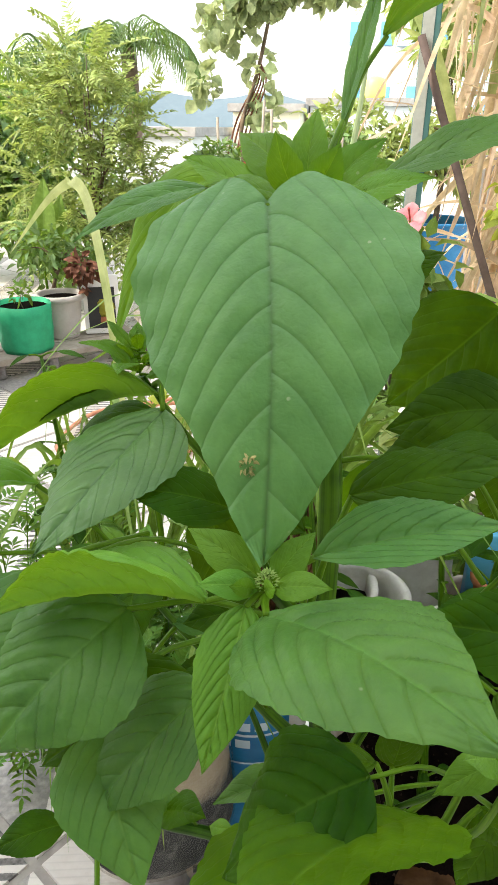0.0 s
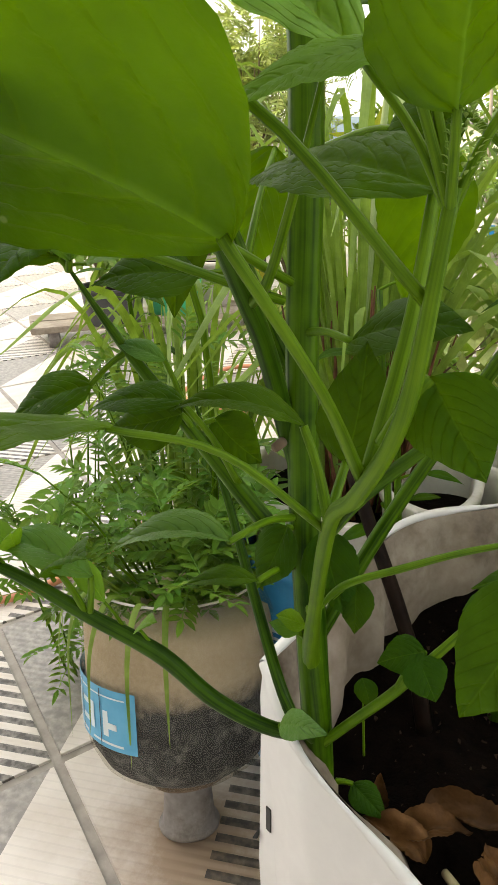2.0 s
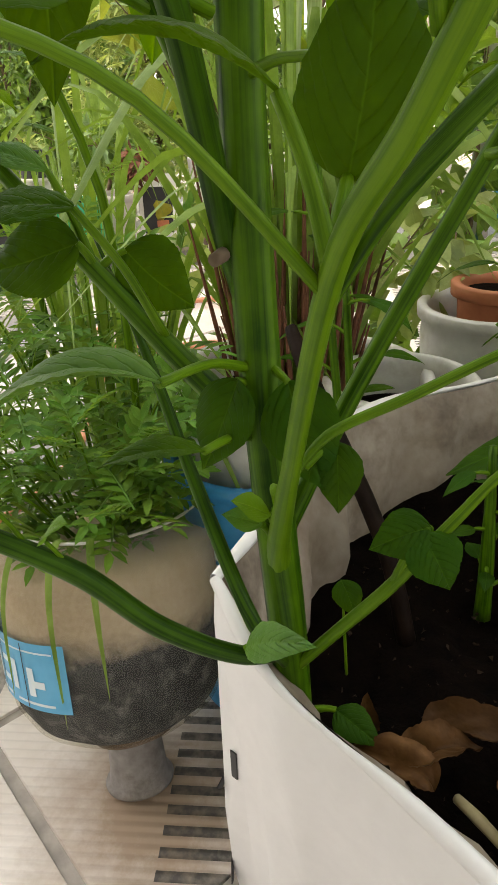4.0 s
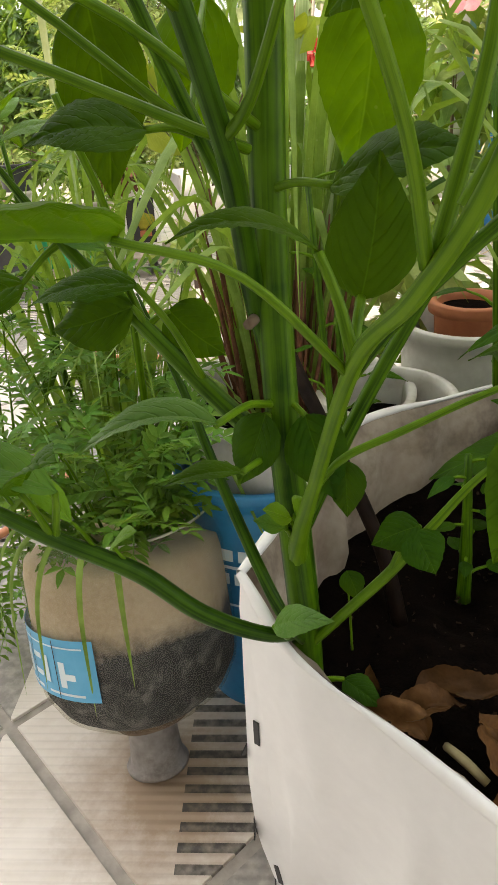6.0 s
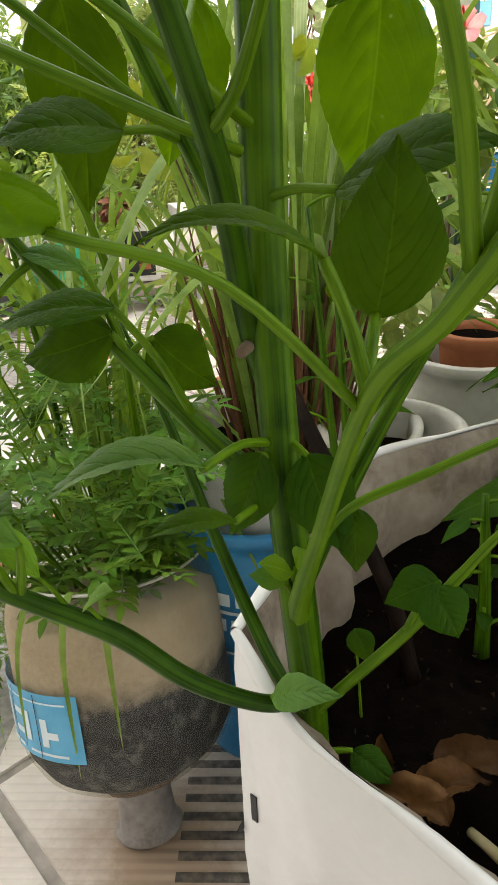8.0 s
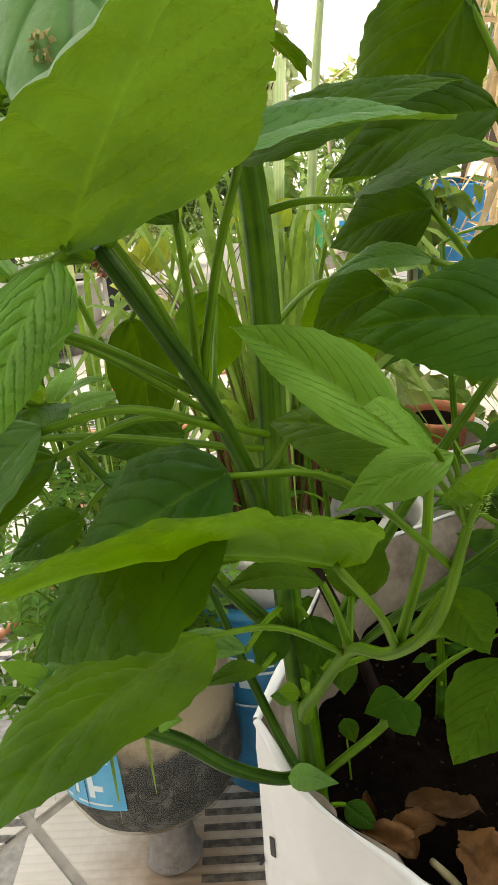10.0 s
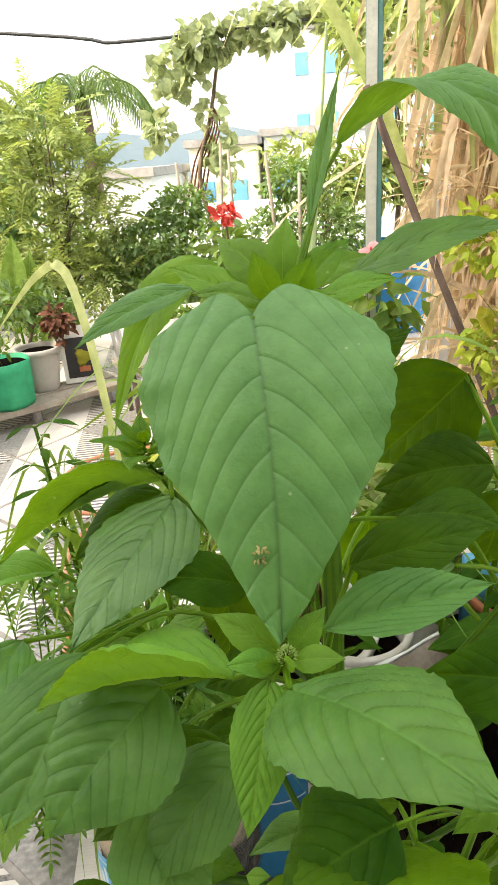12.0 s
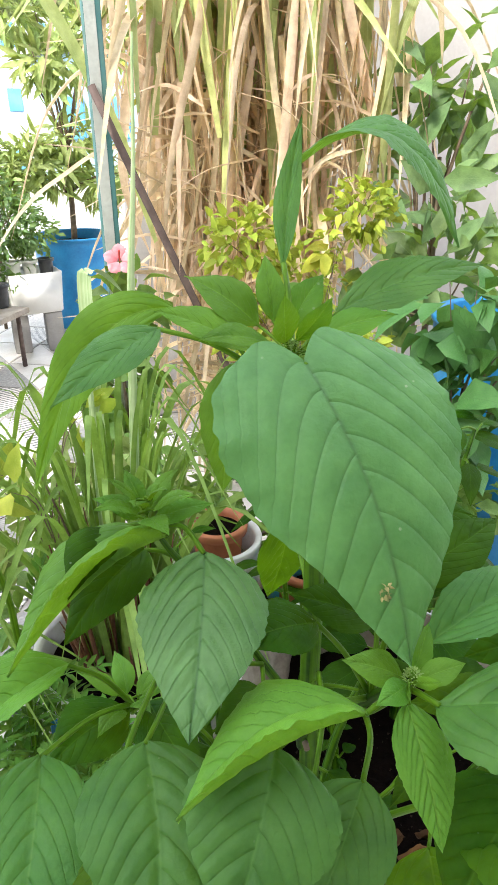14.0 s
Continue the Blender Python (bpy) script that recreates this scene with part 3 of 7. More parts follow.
def strip(pts, width, r, twist=0.3, steps=6, fold=0.25, seed_dir=None):
    """A grass or cane blade: a folded strip that narrows to its tip."""
    line = spline(pts, steps)
    m = len(line)
    verts, faces, uvs = [], [], []
    side = seed_dir or Vector((r.uniform(-1, 1), r.uniform(-1, 1), 0.1)).normalized()
    for i, p in enumerate(line):
        u = i / (m - 1)
        t = (line[min(i + 1, m - 1)] - line[max(i - 1, 0)]).normalized()
        s = (side - t * side.dot(t)).normalized()
        n = s.cross(t)
        s = s * math.cos(u * twist) + n * math.sin(u * twist)
        n = s.cross(t)
        w = width / 2 * min(1, 0.55 + u * 3) * max(0.02, (1 - u ** 3.5))
        verts += [p - s * w + n * w * fold, p.copy(), p + s * w + n * w * fold]
        uvs += [(0, u), (0.5, u), (1, u)]
    for i in range(m - 1):
        k = i * 3
        faces += [(k, k + 1, k + 4, k + 3), (k + 1, k + 2, k + 5, k + 4)]
    return verts, faces, uvs


# ---- the terrace ----
def floor_slab():
    ob = part("floor", box(14.0, 12.0, 0.3, (0, 3.5, -0.1545), 0), GROUT, smooth=False)
    return tagged(ob, "grey grout bed under the barred terrace tiles", "floor", kind="structure")


FLOOR = floor_slab()
# beyond the roof's edge the town's ground lies three storeys lower
g = part("ground", ([(-900, -900, -9), (900, -900, -9), (900, 900, -9), (-900, 900, -9)], [(0, 1, 2, 3)]), plain("town ground", (0.10, 0.12, 0.06), (0.22, 0.22, 0.15), 1.0, 0.05, 0.0, fine=0.4), smooth=False)
tagged(g, "hazy green and grey ground of the town far below", "ground", kind="structure")


def wall(name, x0, x1, y0, y1, z1, mat, label):
    ob = part(name, box(abs(x1 - x0), abs(y1 - y0), z1, ((x0 + x1) / 2, (y0 + y1) / 2, z1 / 2 - 0.004), 0.01), mat, smooth=False)
    return tagged(ob, label, "wall", kind="structure")


wall("wall_stair_house", 1.72, 4.2, 3.15, 3.4, 2.9, RENDERWALL, "tall grey cement-rendered wall of the stair house")
wall("wall_parapet_low", 0.78, 1.72, 3.3, 3.42, 1.06, CONCRETE, "low grey concrete parapet wall, weathered")
wall("wall_parapet_back", -6.9, 6.9, 8.2, 8.35, 0.75, WHITEPAINT, "white painted parapet at the far edge of the roof")
wall("wall_parapet_left", -6.95, -6.8, -2.4, 8.2, 0.75, WHITEPAINT, "white painted parapet along the roof's side")
wall("wall_parapet_right", 6.8, 6.95, -2.4, 8.2, 0.75, WHITEPAINT, "white painted parapet along the other side of the roof")
# two unseen walls added behind the camera to keep sun off floor and pots
wall("wall_shade_far", -13.0, -5.6, -1.92, -1.52, 8.6, RENDERWALL, "unseen taller cement-rendered wall added to shade the farther floor")
wall("wall_shade_near", -7.6, 6.8, -1.5, -1.2, 5.6, RENDERWALL, "unseen tall cement-rendered wall added to shade the near pots")


# ---- the sack with the amaranth ----
SACK_POLY = [(0.369, 0.840), (0.388, 0.955), (0.417, 1.072), (0.495, 1.150), (0.600, 1.215), (0.770, 1.150), (0.860, 0.960), (0.830, 0.760), (0.710, 0.628), (0.585, 0.702), (0.500, 0.755), (0.418, 0.795)]
SACK_RIM = [0.503, 0.500, 0.512, 0.512, 0.510, 0.500, 0.480, 0.455, 0.440, 0.452, 0.460, 0.478]
SACK_AT = (0.60, 0.92)


def sack_outline(n=88):
    m = len(SACK_POLY)
    pts = [V(x, y, z) for (x, y), z in zip(SACK_POLY, SACK_RIM)]
    line = spline(pts + pts[:1], n // m)[:-1]
    return line


def grow_sack():
    t = thing("grow_sack", (SACK_AT[0], SACK_AT[1], 0), "white plastic sack grow bag, stained inside, half full of dark soil", "grow bag")
    o = V(SACK_AT[0], SACK_AT[1], 0)
    line = [p - o for p in sack_outline()]
    seg = len(line)

    def sheet(rows, mat, name, label="", flip=False):
        vs, fs, uv = [], [], []
        for i, row in enumerate(rows):
            vs += row
            uv += [(j / seg, i / len(rows)) for j in range(seg)]
        for i in range(len(rows) - 1):
            for j in range(seg):
                k = (j + 1) % seg
                f = (i * seg + j, i * seg + k, (i + 1) * seg + k, (i + 1) * seg + j)
                fs.append(f[::-1] if flip else f)
        return part(name, (vs, fs, uv), mat, t, label)

    outer = []
    for i in range(17):
        f = i / 16
        row = []
        for j, p in enumerate(line):
            d = V(p.x, p.y, 0).normalized()
            fold = 0.010 * math.sin(j * 0.9 + 3 * f) * (1 - f) + 0.005 * math.sin(j * 2.1 - 7 * f) + 0.012 * math.sin(math.pi * f) * noise.noise(V(j * 0.25, f * 3, 2))
            k = 0.89 + 0.11 * f
            row.append(V(p.x * k, p.y * k, max(0.002, p.z * f)) + d * (max(0.0, fold) + 0.004) * (1 if f < 0.98 else 0))
        outer.append(row)
    sheet(outer, SACK, "sack_wall")
    inner = []
    for i in range(11):
        f = i / 10
        row = []
        for j, p in enumerate(line):
            d = V(p.x, p.y, 0).normalized()
            fold = 0.010 * noise.noise(V(j * 0.3, f * 3, 8)) + 0.006 * math.sin(j * 1.3 + 5 * f)
            row.append(V(p.x, p.y, 0) * (1 - 0.05 * f) + V(0, 0, p.z + (0.36 - p.z) * f) - d * (0.004 + (0.016 + fold) * math.sin(math.pi / 2 * min(1, f * 2.5))))
        inner.append(row)
    sheet(inner, SACK_IN, "sack_lining", "stained inner side of the sack", True)
    ring = [p + V(0, 0, 0.001) for p in line]
    part("sack_rim", tube(ring + ring[:1], [0.0035 + 0.002 * math.sin(k * 1.7) for k in range(25)], 8, 1, cap=False), SACK, t)
    # printed signs on the flank that faces the bottle, laid on the wall's own skin
    for row, col, hgt, tilt in [(11, 83, 0.028, 0), (10, 0, 0.012, 40), (7, 83, 0.026, 10), (6, 0, 0.030, -8), (5, 82, 0.026, 12), (4, 83, 0.022, 0), (4, 0, 0.024, -30), (3, 82, 0.026, 20), (2, 83, 0.022, 0)]:
        p, q = outer[row][col], outer[row][(col + 1) % seg]
        d = q - p
        out = V(p.x, p.y, 0).normalized()
        m = pose(p.x + out.x * 0.0012, p.y + out.y * 0.0012, p.z, 0, 0, math.degrees(math.atan2(d.y, d.x))) @ pose(0, 0, 0, 0, tilt, 0)
        part("print_bar", moved(box(0.006, 0.0012, hgt, (0, 0, 0), 0.0004), m), INK, t, "black print", smooth=False)
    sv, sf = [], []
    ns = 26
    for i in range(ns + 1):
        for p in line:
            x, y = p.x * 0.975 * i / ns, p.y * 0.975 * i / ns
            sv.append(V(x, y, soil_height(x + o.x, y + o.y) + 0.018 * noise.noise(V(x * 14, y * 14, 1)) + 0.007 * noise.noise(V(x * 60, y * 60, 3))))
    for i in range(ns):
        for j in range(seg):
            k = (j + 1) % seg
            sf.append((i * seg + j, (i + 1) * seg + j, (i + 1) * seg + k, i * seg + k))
    part("soil", (sv, sf), SOIL, t, "dark damp potting soil with crumbs, colour deepened for shade")
    return t


def soil_height(x, y):
    return 0.400 + 0.10 * max(-0.1, y - 0.90)


grow_sack()


def soil_crumbs():
    r = random.Random(3)
    geos = []
    for _ in range(420):
        an, q = r.uniform(0, 6.28), 0.19 * math.sqrt(r.random())
        x, y = SACK_AT[0] + q * math.cos(an), SACK_AT[1] + 0.04 + q * math.sin(an)
        s = r.uniform(0.0008, 0.0036)
        c = V(x, y, soil_height(x, y) + 0.006)
        vs = [c + unit(r) * s * r.uniform(0.6, 1) for _ in range(6)]
        geos.append((vs, [(0, 1, 2), (0, 2, 3), (0, 3, 4), (1, 5, 2), (2, 5, 3), (3, 5, 4), (4, 5, 1), (0, 4, 1)], None))
    ob = part("soil_crumbs", join(geos), SOILBITS, None, smooth=False)
    tagged(ob, "brown crumbs and fibres lying on the soil", "soil", kind="stuff")


soil_crumbs()


def dead_leaf(at, ln, w, turn, tilt, seed):
    m = pose(at[0] + 0.012, at[1] - 0.024, at[2], tilt, 0, turn)
    g = leaf_geo((0, -ln * 0.42, 0), (0, ln * 0.42, 0), w * 0.84, (0, 0, 1), 0.10, None, 0.5, "ovate", 30, 18, 0.0016, 6, 0.06, -0.6, seed)
    for v in g[0]:
        q = v * 26 + V(seed * 3.1, 0, 0)
        v.z += 0.016 * noise.noise(q) + 0.006 * noise.noise(q * 2.7)
        v.x += 0.006 * noise.noise(q + V(7, 0, 0))
    ob = part("dead_leaf", moved(g, m), DRYLEAF)
    tagged(ob, "curled dead brown leaf lying on the soil", "leaf", "dead leaves on the soil")


for a in [((0.472, 0.828, 0.418), 0.062, 0.036, 65, 8, 1), ((0.522, 0.866, 0.420), 0.085, 0.034, -84, -6, 2), ((0.545, 0.822, 0.418), 0.075, 0.050, 20, -10, 4), ((0.552, 0.780, 0.416), 0.07, 0.038, 100, 5, 5), ((0.456, 0.858, 0.424), 0.032, 0.014, 15, 62, 6), ((0.600, 0.800, 0.415), 0.08, 0.045, 140, -6, 7), ((0.500, 0.845, 0.420), 0.060, 0.030, -70, 10, 8), ((0.590, 0.850, 0.418), 0.07, 0.04, 30, -12, 9)]:
    dead_leaf(*a)
twig = part("twig", tube([(0.522, 0.800, 0.414), (0.534, 0.786, 0.420), (0.548, 0.776, 0.416)], [0.003, 0.0036, 0.003], 7, 3), CUTEND)
tagged(twig, "short pale dry twig lying on the soil", "twig")

stick = part("stick", tube([(0.360, 1.062, 0.590), (0.381, 1.030, 0.567), (0.457, 0.950, 0.473), (0.485, 0.922, 0.395)], [0.0055, 0.0068, 0.0066, 0.0075], 9, 4), DARKSTICK)
tagged(stick, "dark wet bare stick leaning in the soil", "stick")


# ---- the amaranth ----
PB = Vector((0.418, 0.835, 0.30))
PLANT = thing("amaranth_plant", PB, "tall green amaranth with broad ribbed leaves growing in the sack", "plant")


def rel(p):
    return tuple(Vector(p) - PB)


def shoot(name, pts, radii, mat=STEM, sides=16, ribs=0.010, parent=PLANT):
    return part(name, tube([rel(p) for p in pts], radii, sides, 7, ribs), mat, parent)


def leaf(base, tip, width, face, arch=0.12, mid=None, stalk=None, mat=LEAF, kind="ovate", seed=None, fold=0.22, curl=0.15, veins=7, ripple=0.0017, wavy=0.013, notch=0.0, nu=30, nv=16, plant=None, sr=0.0021, twist=None):
    plant = plant or PLANT
    o = Vector(plant.location)
    seed = seed if seed is not None else int(abs(base[0] * 7919 + base[1] * 104729 + tip[2] * 1299709)) % 9973
    sub = lambda p: tuple(Vector(p) - o)  # noqa: E731
    g = leaf_geo(sub(base), sub(tip), width, face, arch, sub(mid) if mid else None, fold, kind, nu, nv, ripple, veins, wavy, curl, seed, notch, twist)
    ob = part("leaf", g, mat, plant)
    if stalk is not None:
        pts = [sub(q) for q in (stalk if isinstance(stalk, list) else [stalk])]
        b, t = Vector(sub(base)), Vector(sub(tip))
        if len(pts) == 1:
            k = (Vector(pts[0]) + b) / 2 + Vector((0, 0, 0.06 * (Vector(pts[0]) - b).length))
            pts.append(tuple(k))
        pts.append(tuple(b + (t - b) * 0.02))
        part("petiole", tube(pts, [sr * 1.25, sr, sr * 0.9], 8, 5), PETIOLE, ob)
    return ob


# stems
shoot("stem", [(0.424, 0.830, 0.38), (0.421, 0.816, 0.50), (0.415, 0.815, 0.58), (0.408, 0.818, 0.66), (0.404, 0.818, 0.76), (0.404, 0.818, 0.86), (0.400, 0.815, 0.95), (0.386, 0.808, 1.04), (0.372, 0.806, 1.10)], [0.0108, 0.0104, 0.0102, 0.0098, 0.0092, 0.009, 0.0082, 0.0066, 0.0045], sides=22, ribs=0.03)
# the branch that carries the near shoot
shoot("branch", [(0.402, 0.822, 0.685), (0.396, 0.812, 0.72), (0.400, 0.780, 0.765), (0.403, 0.750, 0.800), (0.397, 0.705, 0.865), (0.383, 0.648, 0.940)], [0.0066, 0.0062, 0.0056, 0.005, 0.0042, 0.003], STEM_DARK, ribs=0.03)
shoot("branch", [(0.398, 0.822, 0.735), (0.372, 0.832, 0.78), (0.345, 0.84, 0.83), (0.315, 0.842, 0.89), (0.282, 0.826, 0.945), (0.262, 0.812, 0.988)], [0.0048, 0.0045, 0.0042, 0.0036, 0.0028, 0.0012], STEM)
# the pale branch with the flower bud
shoot("branch", [(0.4185, 0.8155, 0.535), (0.421, 0.801, 0.568), (0.440, 0.752, 0.640), (0.465, 0.694, 0.728), (0.486, 0.656, 0.764), (0.503, 0.634, 0.802), (0.511, 0.624, 0.855)], [0.0070, 0.0058, 0.0037, 0.0032, 0.0028, 0.0024, 0.0016], PETIOLE, ribs=0.02)
shoot("branch", [(0.461, 0.703, 0.714), (0.484, 0.690, 0.752), (0.530, 0.692, 0.800), (0.575, 0.70, 0.85)], [0.0010, 0.0027, 0.0022, 0.0009], STEM)
# the low branch that hangs over the bottle planter
shoot("branch", [(0.421, 0.814, 0.484), (0.400, 0.790, 0.499), (0.363, 0.776, 0.522), (0.328, 0.766, 0.556), (0.287, 0.745, 0.591), (0.255, 0.718, 0.632), (0.230, 0.69, 0.66)], [0.0052, 0.0052, 0.0058, 0.0060, 0.0050, 0.0036, 0.0012], STEM_DARK)
# the low branch over the soil
shoot("branch", [(0.422, 0.816, 0.466), (0.450, 0.810, 0.510), (0.477, 0.806, 0.551), (0.500, 0.803, 0.592), (0.522, 0.800, 0.629), (0.555, 0.79, 0.67)], [0.0036, 0.0034, 0.0034, 0.0028, 0.0020, 0.0008], PETIOLE)
shoot("branch", [(0.404, 0.818, 0.618), (0.390, 0.820, 0.632), (0.358, 0.828, 0.656), (0.322, 0.832, 0.690), (0.268, 0.834, 0.745), (0.236, 0.826, 0.795)], [0.007, 0.0066, 0.006, 0.0050, 0.0036, 0.0012], STEM)
shoot("branch", [(0.420, 0.822, 0.565), (0.440, 0.838, 0.615), (0.462, 0.848, 0.665), (0.500, 0.85, 0.745), (0.545, 0.835, 0.84), (0.57, 0.83, 0.90)], [0.0052, 0.005, 0.0046, 0.0040, 0.0028, 0.0010])
# yellow-green stalk rising behind the sack's corner
shoot("branch", [(0.422, 0.814, 0.474), (0.410, 0.790, 0.524), (0.369, 0.824, 0.580), (0.335, 0.850, 0.640), (0.300, 0.87, 0.70)], [0.004, 0.0042, 0.0038, 0.0028, 0.0008], STEM_DARK)
shoot("branch", [(0.4375, 0.758, 0.630), (0.452, 0.760, 0.652), (0.481, 0.76, 0.671), (0.517, 0.75, 0.698), (0.56, 0.735, 0.725)], [0.0010, 0.0021, 0.0020, 0.0016, 0.0008], PETIOLE)
part("cut_stub", tube([rel((0.397, 0.808, 0.706)), rel((0.3955, 0.800, 0.705))], [0.0032, 0.0028], 10, 2), BARK, PLANT, "dry cut branch stub")

# the great leaf at the top
leaf((0.359, 0.760, 1.117), (0.380, 0.643, 0.957), 0.155, (-0.07, -0.81, 0.585), 0.085, None, [(0.371, 0.806, 1.08), (0.367, 0.785, 1.108)], LEAF_BLUE, "heart", 11, 0.10, 0.14, 8, 0.0010, 0.011, 0.105, 110, 56)
# top whorl
leaf((0.412, 0.922, 1.212), (0.548, 0.860, 1.160), 0.086, (0.05, 0.10, 1.0), 0, (0.488, 0.886, 1.244), [(0.375, 0.81, 1.10), (0.388, 0.85, 1.14), (0.400, 0.90, 1.185)], LEAF_MID, kind="lance", fold=0.30, nu=48, nv=22, twist=(0.75, -0.80, -0.10))
leaf((0.391, 0.865, 1.155), (0.415, 0.889, 1.262), 0.022, (-0.75, -0.6, 0.1), -0.03, None, (0.376, 0.812, 1.10), LEAF_MID, kind="lance", fold=0.5, nu=34)
leaf((0.418, 0.830, 1.124), (0.526, 0.798, 1.158), 0.050, (-0.12, -0.42, 0.9), 0.06, None, (0.378, 0.81, 1.10), LEAF_MID, kind="lance", fold=0.3, nu=40, nv=20)
leaf((0.398, 0.818, 1.112), (0.452, 0.798, 1.128), 0.026, (-0.1, -0.6, 0.8), 0.06, None, (0.376, 0.808, 1.098), LEAF_YOUNG, "lance")
leaf((0.318, 0.915, 1.118), (0.187, 0.938, 0.955), 0.050, (-0.35, -0.75, 0.5), 0, (0.243, 0.930, 1.090), [(0.37, 0.84, 1.06), (0.35, 0.89, 1.105)], LEAF_YOUNG, kind="lance", fold=0.5, nu=48, nv=20)
leaf((0.296, 0.882, 1.113), (0.205, 0.838, 1.077), 0.044, (0, -0.35, 0.93), 0.10, None, (0.36, 0.83, 1.085), LEAF_MID, kind="lance", fold=0.35, nu=36)
leaf((0.342, 0.832, 1.096), (0.322, 0.818, 0.998), 0.048, (-0.25, -0.95, 0.1), 0.05, None, (0.368, 0.81, 1.08), LEAF_YOUNG, "ovate", fold=0.15, nu=36, nv=20)
for k, (b, t, w, f) in enumerate([
    ((0.370, 0.812, 1.112), (0.358, 0.79, 1.152), 0.022, (0, -0.95, 0.25)), ((0.378, 0.812, 1.112), (0.396, 0.795, 1.146), 0.022, (0.2, -0.9, 0.2)),
    ((0.362, 0.820, 1.11), (0.308, 0.822, 1.118), 0.026, (0, -0.4, 0.92)), ((0.355, 0.84, 1.10), (0.285, 0.852, 1.134), 0.034, (0, -0.5, 0.85)),
    ((0.385, 0.84, 1.112), (0.422, 0.858, 1.148), 0.026, (0, -0.7, 0.7)), ((0.372, 0.84, 1.12), (0.375, 0.865, 1.165), 0.024, (0, -0.9, 0.3)),
    ((0.365, 0.85, 1.115), (0.318, 0.885, 1.150), 0.038, (0.1, -0.7, 0.7)), ((0.385, 0.862, 1.11), (0.440, 0.905, 1.128), 0.036, (0, -0.5, 0.85)),
    ((0.380, 0.806, 1.108), (0.412, 0.786, 1.122), 0.018, (0, -0.6, 0.8)), ((0.366, 0.806, 1.108), (0.334, 0.79, 1.116), 0.018, (0, -0.6, 0.8))]):
    leaf(b, t, w, f, 0.08, None, (0.373, 0.808, 1.10), LEAF_YOUNG, "lance", seed=40 + k, veins=11, ripple=0.0018, sr=0.0013, fold=0.4, nu=34, nv=16)
# the shoot beside the great leaf
leaf((0.276, 0.806, 0.978), (0.150, 0.752, 0.932), 0.088, (0.05, 0.48, 0.88), 0.10, None, (0.268, 0.818, 0.975), LEAF_YOUNG, "lance", fold=1.25, nu=44, nv=20, curl=0.3)
leaf((0.291, 0.770, 0.982), (0.244, 0.659, 0.931), 0.090, (-0.2, -0.36, 0.91), 0.05, None, [(0.268, 0.816, 0.98), (0.282, 0.79, 0.992)], LEAF_BLUE, "ovate", 12, 0.14, 0.2, 7, 0.0014, 0.016, 0, 64, 34)
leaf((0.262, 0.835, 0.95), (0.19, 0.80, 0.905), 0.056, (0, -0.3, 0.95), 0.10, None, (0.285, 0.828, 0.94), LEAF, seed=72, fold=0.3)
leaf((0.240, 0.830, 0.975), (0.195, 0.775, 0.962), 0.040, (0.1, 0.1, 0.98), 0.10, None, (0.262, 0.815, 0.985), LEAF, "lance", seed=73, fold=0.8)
# the near shoot under the great leaf's tip
leaf((0.352, 0.642, 0.931), (0.228, 0.634, 0.908), 0.078, (0.04, 0.52, 0.85), 0.075, None, (0.380, 0.646, 0.938), LEAF_YOUNG, "lance", fold=1.35, nu=48, nv=22, curl=0.35, ripple=0.002, veins=9)
leaf((0.373, 0.634, 0.939), (0.364, 0.576, 0.886), 0.038, (-0.05, -0.72, 0.69), 0.05, None, (0.381, 0.645, 0.940), LEAF_YOUNG, "ovate", veins=9, ripple=0.0024, fold=0.15, nu=64, nv=26)
leaf((0.384, 0.622, 0.944), (0.470, 0.514, 0.998), 0.088, (-0.50, 0.36, 0.78), 0.05, None, (0.381, 0.644, 0.938), LEAF_MID, "ovate", fold=0.12, nu=56, nv=30, curl=0.25)
leaf((0.402, 0.658, 0.954), (0.502, 0.682, 0.972), 0.044, (-0.1, -0.25, 0.95), 0.10, None, (0.384, 0.650, 0.940), LEAF_MID, "lance", fold=0.6, nu=40, nv=18)
leaf((0.418, 0.712, 0.962), (0.506, 0.725, 0.985), 0.048, (0, -0.4, 0.9), 0.10, None, (0.397, 0.705, 0.870), LEAF, "ovate", seed=74, nu=36, nv=18)
leaf((0.300, 0.660, 0.905), (0.243, 0.592, 0.852), 0.098, (-0.1, -0.6, 0.8), 0.10, None, [(0.398, 0.71, 0.86), (0.345, 0.68, 0.90)], LEAF_MID, "ovate", seed=75, fold=0.14, nu=52, nv=28)
leaf((0.352, 0.640, 0.874), (0.291, 0.600, 0.806), 0.066, (-0.15, -0.35, 0.92), 0.10, None, [(0.400, 0.72, 0.84), (0.375, 0.67, 0.87)], LEAF_MID, "ovate", seed=76, fold=0.3, nu=44, nv=22)
leaf((0.352, 0.712, 0.945), (0.285, 0.696, 0.960), 0.042, (0, -0.45, 0.9), 0.08, None, (0.395, 0.708, 0.870), LEAF, "ovate", seed=283, nu=34)
leaf((0.395, 0.702, 0.940), (0.335, 0.722, 0.966), 0.036, (0, -0.5, 0.86), 0.08, None, (0.396, 0.704, 0.872), LEAF, "lance", seed=284, nu=34)
